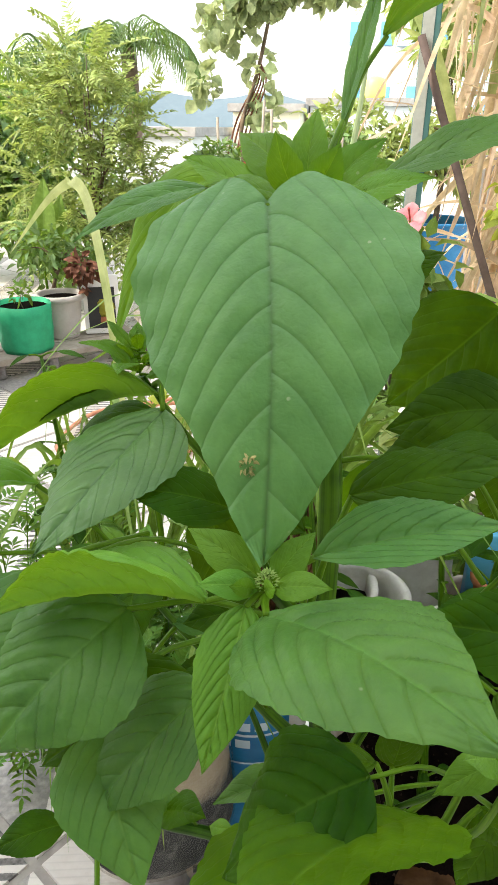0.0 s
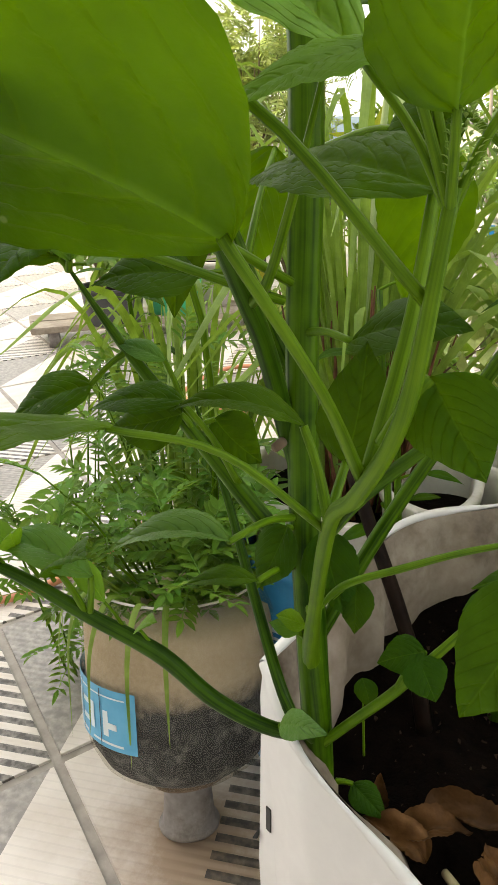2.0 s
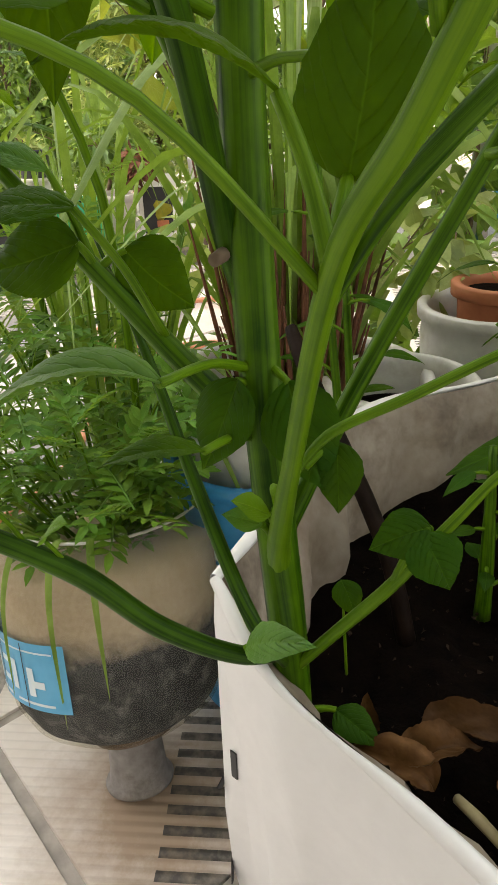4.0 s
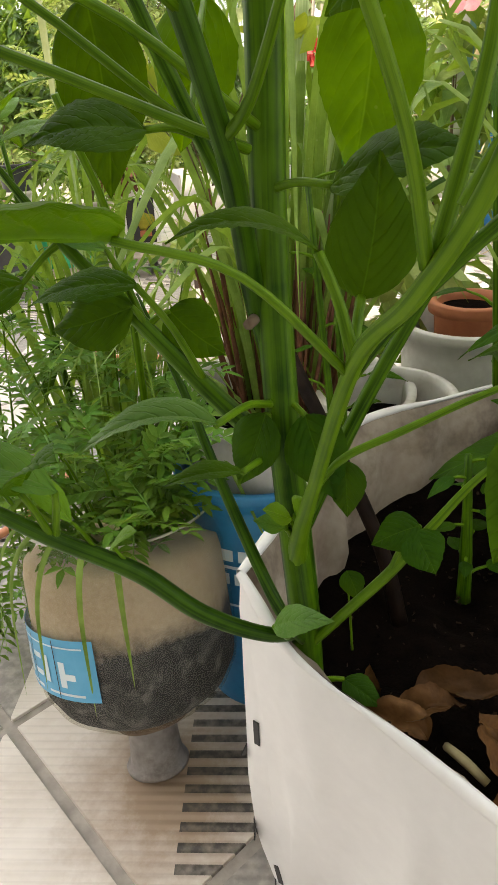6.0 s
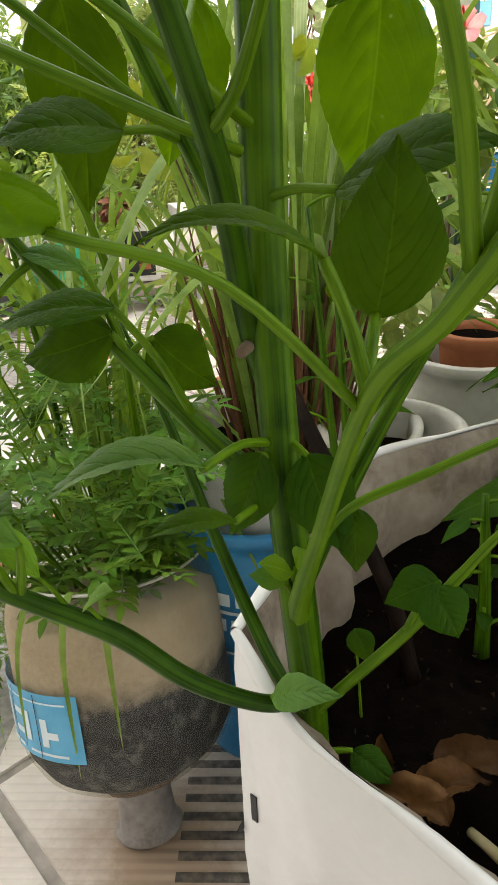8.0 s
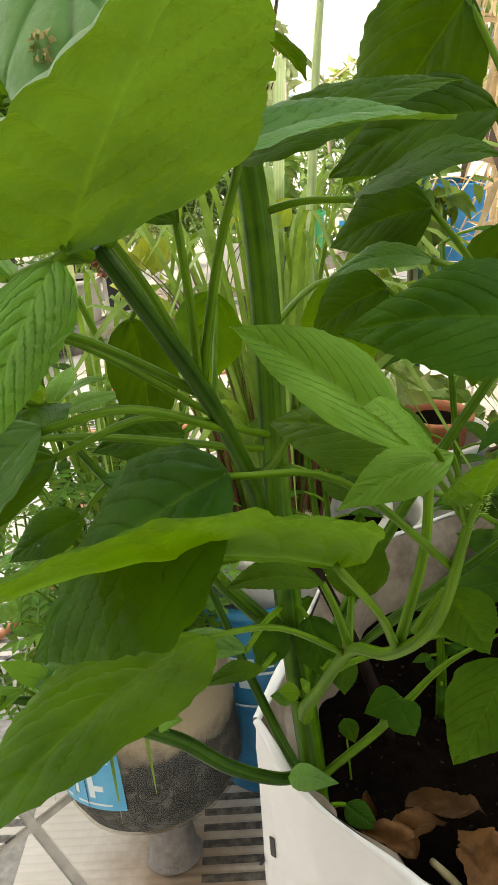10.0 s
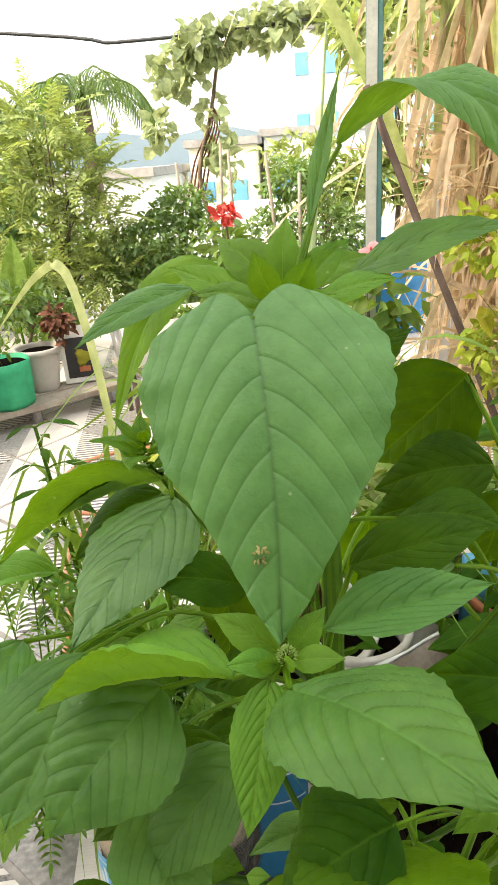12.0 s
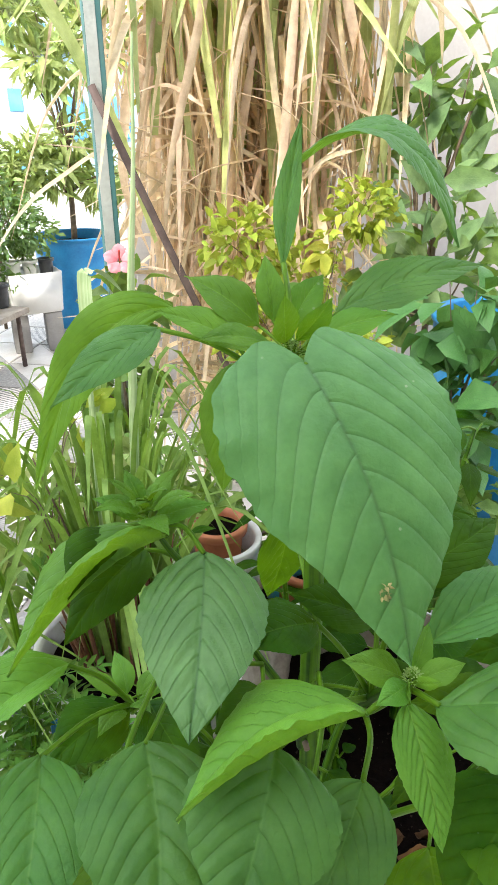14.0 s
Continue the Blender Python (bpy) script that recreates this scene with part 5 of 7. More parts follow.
def feathery_plant(name, loc, label, height, spread, stems, seed, mat=FEATHER, leaves=7, ln=0.075, leaflet=0.032, w=0.0085, pairs=5, z0=0.0):
    r = random.Random(seed)
    t = thing(name, loc, label, "plant")
    lf = []
    for _ in range(stems):
        a = r.uniform(0, 6.28)
        b = V(0.05 * math.cos(a) * r.random(), 0.05 * math.sin(a) * r.random(), z0)
        h = height * r.uniform(0.45, 1)
        e = b + V(math.cos(a) * spread * r.uniform(0.3, 1), math.sin(a) * spread * r.uniform(0.3, 1), h)
        m = b.lerp(e, 0.5) + V(0, 0, h * 0.12)
        line = spline([b, m, e], 6)
        part("stem", tube([b, m, e], [0.0026, 0.0018, 0.001], 5, 4), PETIOLE, t)
        for k in range(leaves):
            u = 0.15 + 0.85 * k / (leaves - 1)
            q = line[min(len(line) - 1, int(u * (len(line) - 1)))]
            d = unit(r)
            d.z = abs(d.z) * 0.6
            lf.append(pinnate(q, d + V(math.cos(a), math.sin(a), 0.2) * 0.4, V(0, 0, 1) + unit(r) * 0.4, ln * r.uniform(0.7, 1.2), pairs, leaflet, w, r))
    part("foliage", join(lf), mat, t)
    return t


feathery_plant("marigold_plant", (0.125, 1.10, 0.315), "feathery green marigold plant growing in the cut bottle", 0.22, 0.13, 17, 5, w=0.0095, leaflet=0.026, ln=0.062)
feathery_plant("marigold_plant", (0.02, 1.30, 0.0), "feathery green marigold plant, taller, beside the bottle planter", 0.72, 0.16, 11, 6, leaves=9, w=0.0085)
feathery_plant("marigold_plant", (-0.16, 1.22, 0.0), "feathery green marigold plant at the edge of the pots", 0.66, 0.15, 7, 8, leaves=9, w=0.0085)


def drooping_blades():
    """Thin green blades hanging over the bottle's rim."""
    r = random.Random(21)
    t = thing("grass_tuft", (0.125, 1.095, 0.335), "thin green grass blades hanging over the bottle rim", "grass")
    for a, ln in ((-2.3, 0.13), (-2.05, 0.16), (-1.75, 0.12), (-1.4, 0.15), (-2.7, 0.14), (-1.1, 0.11)):
        d = V(math.cos(a), math.sin(a), 0)
        part("blade", strip([d * 0.06, d * 0.11 + V(0, 0, 0.05), d * 0.15 + V(0, 0, 0.0), d * 0.165 + V(0, 0, -ln)], 0.008, r, 0.2, 6, 0.3, V(-d.y, d.x, 0)), GRASS, t)
    return t


drooping_blades()


# ---- pots and buckets ----
def pot(name, loc, r0, r1, h, mat, label, category="pot", rim=0.012, soil=True, ribs=0, group="", inner=None):
    t = thing(name, loc, label, category, group)
    prof = [(0.0, 0.001), (r0 * 0.97, 0.001), (r0, 0.006)]
    n = 12
    for k in range(1, n):
        z = h * k / n
        r = r0 + (r1 - r0) * k / n
        prof.append((r + (0.0025 if ribs and k % 2 and z > h * (1 - 0.08 * ribs) else 0), z))
    prof += [(r1, h - rim * 1.5), (r1 + rim * 0.6, h - rim * 1.4), (r1 + rim * 0.7, h - 0.002), (r1 + rim * 0.5, h), (r1 - 0.003, h), (r1 - 0.006, h - 0.01), (r1 - 0.01, h * 0.8)]
    part("body", lathe(prof, 44), mat, t)
    if soil:
        sp = [(0.0, h * 0.9), (r1 * 0.5, h * 0.905), (r1 - 0.008, h * 0.89)]
        part("soil", lathe(sp, 30, 0.02), SOIL, t)
    return t


pot("white_tub", (0.31, 1.30, 0), 0.13, 0.155, 0.455, WHITEPOT, "white plastic tub holding the lemongrass clump", "tub", ribs=3)
pot("paint_bucket", (0.272, 1.225, 0), 0.088, 0.104, 0.385, BLUEBUCKET, "blue printed paint bucket standing behind the bottle planter", "bucket", soil=False)
bb = bpy.data.objects["paint_bucket"]


def arc_patch(r, a0, a1, z0, z1, n=10):
    vs, fs = [], []
    for i in range(n + 1):
        a = radians(a0 + (a1 - a0) * i / n)
        vs += [V(r * math.cos(a), r * math.sin(a), z0), V(r * math.cos(a), r * math.sin(a), z1)]
    for i in range(n):
        fs.append((2 * i, 2 * i + 2, 2 * i + 3, 2 * i + 1))
    return vs, fs, None


part("print", join([arc_patch(0.1012, -130, -40, 0.268, 0.273), arc_patch(0.1008, -104, -94, 0.280, 0.298), arc_patch(0.1008, -90, -80, 0.280, 0.298), arc_patch(0.1008, -76, -64, 0.280, 0.298), arc_patch(0.1005, -112, -98, 0.242, 0.260), arc_patch(0.1005, -94, -80, 0.242, 0.260), arc_patch(0.1002, -125, -45, 0.205, 0.209)]), STICKERPALE, bb, "pale print bars on the bucket")
pot("white_bucket", (0.528, 1.49, 0), 0.078, 0.088, 0.50, WHITEPOT, "stained white bucket behind the sack", "bucket", ribs=4, soil=False)
pot("terracotta_pot", (0.535, 1.49, 0.405), 0.042, 0.053, 0.125, TERRACOTTA, "terracotta-coloured pot standing in the white bucket")
pot("white_bucket", (0.435, 1.27, 0), 0.070, 0.082, 0.47, WHITEPOT, "stained white bucket behind the sack, lower", "bucket", ribs=4)
pot("terracotta_pot", (0.74, 1.45, 0), 0.075, 0.092, 0.42, TERRACOTTA, "tall terracotta-coloured plastic pot among green stalks")
pk = part("packet", box(0.09, 0.03, 0.16, (0.68, 1.46, 0.41), 0.003, 12), STICKER, None)
tagged(pk, "blue printed packet leaning beside the white bucket", "packet")
pot("stand_pot", (0.68, 1.46, 0), 0.08, 0.09, 0.33, WHITEPOT, "white pot with a packet on it")


# ---- lemongrass ----
def grass_clump(name, loc, label, count, height, spread, width, seed, mat=GRASS, sheath=True, lean=(0, 0)):
    r = random.Random(seed)
    t = thing(name, loc, label, "plant")
    for _ in range(count):
        a = r.uniform(0, 6.28)
        b = V(math.cos(a), math.sin(a), 0) * 0.06 * r.random()
        h = height * r.uniform(0.5, 1.0)
        o = spread * r.uniform(0.15, 1.0)
        d = V(math.cos(a) + lean[0], math.sin(a) + lean[1], 0)
        top = b + d * o * 0.55 + V(0, 0, h)
        end = b + d * o * 1.25 + V(0, 0, h * r.uniform(0.45, 0.95))
        part("blade", strip([b, b + d * o * 0.15 + V(0, 0, h * 0.5), top, end], width * r.uniform(0.6, 1.2), r, r.uniform(-0.6, 0.6), 6), mat, t)
    if sheath:
        for _ in range(84):
            a = r.uniform(0, 6.28)
            b = V(math.cos(a), math.sin(a), 0) * 0.07 * math.sqrt(r.random())
            e = b * 1.6 + V(r.uniform(-0.02, 0.02), r.uniform(-0.02, 0.02), r.uniform(0.10, 0.32))
            part("sheath", tube([b, b.lerp(e, 0.5), e], [0.0036, 0.003, 0.001], 6, 3), ROOTS, t, "dry reddish-brown leaf sheath")
    return t


grass_clump("lemongrass", (0.30, 1.30, 0.40), "lemongrass clump with long arching green blades and brown base", 90, 0.55, 0.36, 0.013, 12)
grass_clump("lemongrass", (-0.04, 1.42, 0.0), "lemongrass clump with pale arching blades beside the feathery plants", 60, 0.80, 0.34, 0.014, 13, sheath=False, lean=(0.2, -0.2))


def bent_blade():
    t = thing("cane_shoot", (0.12, 1.20, 0.3), "pale green cane shoot with one long bent blade", "plant")
    r = random.Random(5)
    o = Vector((0.12, 1.20, 0.3))
    part("blade", strip([V(0.13, 1.10, 0.82) - o, V(0.085, 1.18, 0.98) - o, V(0.02, 1.28, 1.075) - o, V(-0.05, 1.33, 1.06) - o, V(-0.17, 1.40, 0.96) - o], 0.018, r, 0.2, 8, 0.25, V(0.8, -0.5, 0.1).normalized()), CANE_GREEN, t)
    part("stalk", tube([V(0.0, 0, -0.28), V(0.02, -0.02, 0.3), V(0.01, -0.10, 0.52)], [0.006, 0.005, 0.004], 7, 4), PETIOLE, t)


bent_blade()


# ---- neighbouring broad-leaved plants ----
def broad_plant(loc, height, leaves, seed, label, spread=0.13, size=0.10, mat=LEAF, name="amaranth_plant", kind="ovate", stems=2, low=0.2):
    r = random.Random(seed)
    t = thing(name, loc, label, "plant")
    for s in range(stems):
        a = r.uniform(0, 6.28)
        top = V(math.cos(a) * spread * 0.5, math.sin(a) * spread * 0.5, height * r.uniform(0.8, 1))
        line = [V(0, 0, 0), V(top.x * 0.3, top.y * 0.3, height * 0.4), top]
        part("stem", tube(line, [0.007, 0.0055, 0.003], 8, 5), STEM, t)
        fine = spline(line, 12)
        for k in range(leaves // stems):
            u = low + (1 - low) * (k + 0.5) / (leaves // stems)
            q = fine[min(len(fine) - 1, int(u * len(fine)))]
            b = k * 2.4 + r.uniform(-0.5, 0.5) + s
            d = V(math.cos(b), math.sin(b), 0)
            sz = size * r.uniform(0.65, 1.15) * (1.15 - 0.5 * u)
            base = q + d * sz * 0.55 + V(0, 0, sz * 0.2)
            tip = base + d * sz + V(0, 0, -sz * r.uniform(0.0, 0.7))
            o = Vector(loc)
            leaf(tuple(base + o), tuple(tip + o), sz * (0.55 if kind == "ovate" else 0.34), (d.x * 0.3, d.y * 0.3 - 0.2, 1), 0.1, None, tuple(q + o), mat, kind, r.randrange(9999), 0.2, 0.15, 7, 0.0012, 0.02, 0, 14, 8, t, 0.0015)
    return t


broad_plant((0.66, 1.02, 0.40), 0.60, 36, 31, "green amaranth stalks with drooping leaves in the sack's back corner", 0.16, 0.10)
broad_plant((0.80, 1.28, 0.0), 0.95, 45, 32, "green amaranth with dark leaves behind the sack", 0.22, 0.125, stems=3)
broad_plant((0.60, 1.22, 0.0), 0.92, 34, 33, "green amaranth with narrow leaves behind the sack", 0.18, 0.10, kind="lance", stems=2, low=0.45)
broad_plant((0.42, 1.15, 0.0), 0.80, 18, 34, "green amaranth among the lemongrass", 0.12, 0.085, kind="lance", low=0.5)
broad_plant((-0.06, 1.36, 0.0), 0.85, 22, 35, "green amaranth sapling behind the bottle planter", 0.10, 0.075, kind="lance", low=0.55, stems=1)
broad_plant((0.72, 1.24, 0.0), 0.86, 30, 39, "green amaranth with broad leaves over the pots", 0.16, 0.115, stems=3, low=0.5)
broad_plant((0.535, 0.97, 0.40), 0.14, 9, 36, "small leafy weed growing in the sack", 0.04, 0.030, stems=1)
broad_plant((0.98, 1.10, 0.0), 0.88, 26, 38, "bushy vegetable plant with dark bluish leaves", 0.22, 0.10, LEAF_BLUE, name="vegetable_plant", stems=3)


# ---- shrubs and small trees ----
def bush(name, loc, label, clumps, count, ln, w, mat, seed, r0=0.012, droop=0.25, flat=0.5, category="shrub"):
    """Clumps are given in the world; the stem starts at loc."""
    o = Vector(loc)
    t = thing(name, loc, label, category)
    cl = [(tuple(Vector(c) - o), rad) for c, rad in clumps]
    part("trunk", twigs((0, 0, 0), cl, seed, r0), BARK, t)
    part("crown", crown_geo(cl, count, ln, w, seed, droop, flat), mat, t)
    return t


def feather_tree(name, loc, label, clumps, count, mat, seed, ln=0.22, leaflet=0.05, w=0.02, pairs=7):
    r = random.Random(seed)
    o = Vector(loc)
    t = thing(name, loc, label, "tree")
    cl = [(tuple(Vector(c) - o), rad) for c, rad in clumps]
    part("trunk", twigs((0, 0, 0), cl, seed, 0.016), BARK, t)
    geos = []
    for _ in range(count):
        c, rad = r.choice(cl)
        u = unit(r)
        k = r.uniform(0.2, 1)
        p = Vector((c[0] + u.x * rad[0] * k, c[1] + u.y * rad[1] * k, c[2] + u.z * rad[2] * k))
        d = u * 0.7 + unit(r) * 0.6 + V(0, 0, 0.1)
        geos.append(pinnate(p, d, V(0, 0, 1) + unit(r) * 0.6, ln * r.uniform(0.7, 1.2), pairs, leaflet, w, r))
    part("crown", join(geos), mat, t)
    return t


feather_tree("curry_tree", (-1.25, 4.35, 0.3), "curry-leaf tree with pale feathery leaves in a pot", [((-1.30, 4.3, 1.15), (0.30, 0.28, 0.30)), ((-1.55, 4.3, 0.85), (0.28, 0.25, 0.25)), ((-1.05, 4.35, 0.85), (0.25, 0.25, 0.28)), ((-1.25, 4.3, 1.42), (0.20, 0.2, 0.18)), ((-1.35, 4.2, 0.62), (0.35, 0.22, 0.18)), ((-0.98, 4.3, 0.60), (0.18, 0.2, 0.18)), ((-1.45, 4.3, 1.25), (0.26, 0.25, 0.25)), ((-1.05, 4.35, 1.15), (0.22, 0.25, 0.25))], 520, BUSH_PALE, 41)
bush("shrub", (-1.33, 3.80, 0.30), "bushy dark green shrub in the pale pot", [((-1.36, 3.8, 0.55), (0.20, 0.16, 0.14)), ((-1.15, 3.85, 0.50), (0.14, 0.14, 0.12))], 520, 0.055, 0.024, BUSH_DARK, 42)
bush("coleus_plant", (-1.12, 3.72, 0.33), "small plant with dark red-brown crinkled leaves", [((-1.10, 3.72, 0.46), (0.07, 0.07, 0.10))], 90, 0.06, 0.035, ROOTS, 43, 0.005)
bush("shrub", (-1.50, 3.10, 0.25), "grey-green leafy shrub in a black pot", [((-1.50, 3.10, 0.45), (0.14, 0.14, 0.10)), ((-1.72, 3.2, 0.50), (0.2, 0.16, 0.14))], 260, 0.07, 0.035, BUSH_MID, 44)
bush("tree", (-2.9, 5.2, 0.0), "dense mid-green fruit tree behind the pots", [((-2.8, 5.2, 1.0), (0.6, 0.5, 0.45)), ((-2.4, 5.0, 0.7), (0.45, 0.4, 0.35)), ((-3.3, 5.2, 0.8), (0.6, 0.5, 0.5)), ((-2.3, 5.4, 0.45), (0.5, 0.4, 0.3))], 1900, 0.085, 0.04, BUSH_MID, 45, 0.03, category="tree")
bush("hedge", (-2.2, 5.6, 0.0), "dense row of mid-green potted bushes along the roof", [((-3.6, 5.8, 0.5), (0.5, 0.3, 0.45)), ((-2.9, 5.6, 0.45), (0.5, 0.3, 0.4)), ((-2.1, 5.5, 0.5), (0.5, 0.3, 0.45)), ((-1.5, 5.3, 0.55), (0.4, 0.3, 0.45)), ((-1.75, 4.6, 0.45), (0.35, 0.25, 0.35)), ((-2.3, 4.3, 0.5), (0.35, 0.25, 0.4)), ((-1.0, 5.4, 0.45), (0.35, 0.25, 0.4)), ((-1.45, 4.25, 0.45), (0.25, 0.2, 0.25))], 4200, 0.075, 0.036, BUSH_DARK, 58, 0.02)
bush("tree", (-2.85, 5.45, 0.0), "dense dark green fruit tree closing the row of pots", [((-2.9, 5.4, 0.75), (0.60, 0.35, 0.50)), ((-2.25, 5.5, 0.95), (0.50, 0.35, 0.45)), ((-3.5, 5.3, 1.0), (0.55, 0.35, 0.45)), ((-2.75, 5.5, 1.25), (0.50, 0.30, 0.35))], 4200, 0.10, 0.042, BUSH_DARK, 75, 0.03, category="tree")
bush("cypress", (-2.6, 4.9, 0.0), "tall feathery dark green conifer in the row of pots", [((-2.6, 4.9, 0.9), (0.32, 0.3, 0.4)), ((-2.6, 4.9, 1.4), (0.26, 0.24, 0.35)), ((-2.6, 4.9, 1.85), (0.16, 0.15, 0.3))], 2200, 0.07, 0.016, BUSH_DARK, 59, 0.02, 0.1, 0.2, category="tree")
bush("tree", (-4.8, 7.2, 0.0), "tall dark tree at the roof's edge", [((-4.6, 7.0, 1.4), (1.1, 0.7, 0.9)), ((-3.6, 7.4, 1.0), (0.8, 0.6, 0.6)), ((-5.6, 7.0, 2.2), (0.9, 0.7, 0.8)), ((-4.2, 7.2, 2.3), (0.6, 0.5, 0.5))], 2600, 0.11, 0.045, BUSH_DARK, 46, 0.05, category="tree")
bush("shrub", (-0.55, 4.45, 0.0), "dark tomato-like bushes with small leaves", [((-0.75, 4.4, 0.75), (0.28, 0.22, 0.24)), ((-0.40, 4.4, 0.72), (0.25, 0.22, 0.25)), ((-0.55, 4.5, 0.95), (0.25, 0.2, 0.16)), ((-0.95, 4.5, 0.60), (0.2, 0.2, 0.2)), ((-0.62, 4.3, 0.45), (0.4, 0.2, 0.22))], 3800, 0.048, 0.022, BUSH_DARK, 47)
bush("shrub", (0.05, 4.65, 0.0), "bushy tomato plants tied to stakes", [((0.0, 4.6, 0.75), (0.28, 0.2, 0.26)), ((0.30, 4.65, 0.75), (0.25, 0.2, 0.28)), ((0.12, 4.7, 1.05), (0.25, 0.2, 0.16)), ((0.45, 4.7, 0.72), (0.2, 0.2, 0.22)), ((0.1, 4.6, 0.45), (0.4, 0.15, 0.22))], 3800, 0.048, 0.020, BUSH_DARK, 48)
# pale leaf material chosen to carry the sunlight on this shrub
bush("shrub", (0.25, 5.2, 0.0), "sunlit yellow-green shrub with narrow leaves", [((0.15, 5.2, 1.18), (0.32, 0.2, 0.16)), ((0.55, 5.2, 1.05), (0.30, 0.2, 0.2)), ((0.35, 5.1, 0.95), (0.3, 0.2, 0.2))], 900, 0.09, 0.026, BUSH_PALE, 49)
bush("frangipani_tree", (0.78, 5.22, 0.53), "small tree with whorled narrow leaves in a blue tub", [((0.63, 5.22, 1.01), (0.26, 0.2, 0.14)), ((1.05, 5.22, 0.92), (0.24, 0.2, 0.14)), ((0.84, 5.32, 1.18), (0.29, 0.2, 0.12)), ((0.75, 5.22, 1.61), (0.26, 0.2, 0.14)), ((1.07, 5.32, 1.80), (0.35, 0.2, 0.16)), ((0.55, 5.32, 1.88), (0.26, 0.2, 0.14))], 1100, 0.16, 0.036, BUSH_PALE, 50, 0.022, 0.35, category="tree")
# golden leaf material puts the warm sunlight into this tree's colour
bush("shrub", (1.45, 4.3, 0.0), "sunlit golden-green tree beyond the low wall", [((1.25, 4.3, 1.45), (0.28, 0.25, 0.2)), ((1.6, 4.3, 1.65), (0.35, 0.25, 0.25)), ((1.35, 4.3, 1.85), (0.35, 0.25, 0.2)), ((1.8, 4.4, 1.3), (0.3, 0.25, 0.25))], 1000, 0.075, 0.034, BUSH_GOLD, 51, 0.02, category="tree")
bush("golden_duranta", (0.88, 1.86, 0.0), "shrub with small yellow-green leaves and golden tips", [((0.74, 1.86, 1.02), (0.12, 0.1, 0.10)), ((0.90, 1.88, 0.92), (0.14, 0.1, 0.14)), ((1.08, 1.92, 1.06), (0.12, 0.1, 0.10)), ((0.80, 1.85, 0.80), (0.16, 0.12, 0.14)), ((0.98, 1.80, 0.72), (0.16, 0.12, 0.14))], 1500, 0.034, 0.018, LIME, 52, 0.006)
bush("croton_plant", (0.90, 1.72, 0.0), "plant with bright yellow leaves", [((0.90, 1.72, 1.0), (0.05, 0.05, 0.02)), ((0.70, 1.75, 0.92), (0.04, 0.04, 0.05)), ((0.86, 1.72, 0.62), (0.12, 0.06, 0.05))], 46, 0.06, 0.03, BUSH_GOLD, 53, 0.004)
bush("tree", (1.55, 2.35, 0.0), "shrub with large dark leathery leaves against the wall", [((1.44, 2.25, 1.34), (0.09, 0.12, 0.10)), ((1.60, 2.25, 1.38), (0.12, 0.15, 0.20)), ((1.48, 2.2, 1.10), (0.22, 0.15, 0.16)), ((1.45, 2.1, 0.85), (0.28, 0.18, 0.2))], 190, 0.13, 0.058, BUSH_DARK, 54, 0.016, 0.0, 0.2)
bush("vegetable_vine", (1.02, 1.42, 0.3), "trailing vine with rounded bluish leaves and yellow pods", [((1.02, 1.40, 0.95), (0.14, 0.1, 0.08)), ((1.15, 1.40, 0.80), (0.2, 0.12, 0.12)), ((0.95, 1.38, 0.75), (0.16, 0.1, 0.12))], 130, 0.095, 0.055, LEAF_BLUE, 55, 0.006)
bush("low_greens", (0.35, 1.9, 0.0), "mixed low greens growing between the pots", [((0.45, 1.85, 0.35), (0.3, 0.2, 0.25)), ((0.75, 1.7, 0.4), (0.3, 0.2, 0.28)), ((0.20, 1.75, 0.25), (0.2, 0.18, 0.2)), ((1.05, 1.55, 0.4), (0.3, 0.2, 0.3))], 800, 0.07, 0.036, BUSH_MID, 56)
bush("low_greens", (0.22, 1.62, 0.0), "young yellowish greens in a low row", [((0.10, 1.6, 0.55), (0.08, 0.08, 0.10)), ((0.28, 1.65, 0.6), (0.12, 0.1, 0.12)), ((0.42, 1.6, 0.55), (0.12, 0.1, 0.14))], 190, 0.06, 0.032, BUSH_PALE, 57, 0.006)

bush("lime_sprigs", (0.24, 1.36, 0.42), "upright sprigs with a few large lime-yellow leaves", [((0.285, 1.375, 0.85), (0.03, 0.03, 0.035)), ((0.17, 1.15, 0.86), (0.025, 0.025, 0.03)), ((0.14, 1.30, 0.80), (0.03, 0.03, 0.03))], 24, 0.055, 0.026, LIME, 70, 0.003, -0.4)


def hibiscus():
    t = thing("hibiscus", (0.49, 2.10, 0), "hibiscus bush with one open pink flower", "shrub")
    cl = [((0.02, 0.03, 0.82), (0.12, 0.1, 0.12)), ((-0.03, 0.03, 0.60), (0.16, 0.12, 0.18))]
    part("trunk", twigs((0, 0, 0), cl, 61, 0.009), BARK, t)
    part("crown", crown_geo(cl, 190, 0.07, 0.042, 61), BUSH_MID, t)
    f = thing("flower", (0.49, 2.07, 0.955), "open pink hibiscus flower", "flower")
    tilt = pose(0, 0, 0, 62, 0, -10)
    for k in range(5):
        g = leaf_geo((0, 0.004, 0), (0, 0.040, 0.010), 0.034, (0, 0, 1), 0.12, None, 0.2, "grassy", 10, 8, 0.0006, 4, 0.05, 0.2, k)
        part("petal", moved(g, tilt @ pose(0, 0, 0, 0, 0, 72 * k)), PINK, f)
    part("pistil", moved(tube([(0, 0, 0), (0, 0.004, 0.03), (0, 0.006, 0.055)], [0.0025, 0.002, 0.003], 7, 3), tilt), RED, f)


hibiscus()


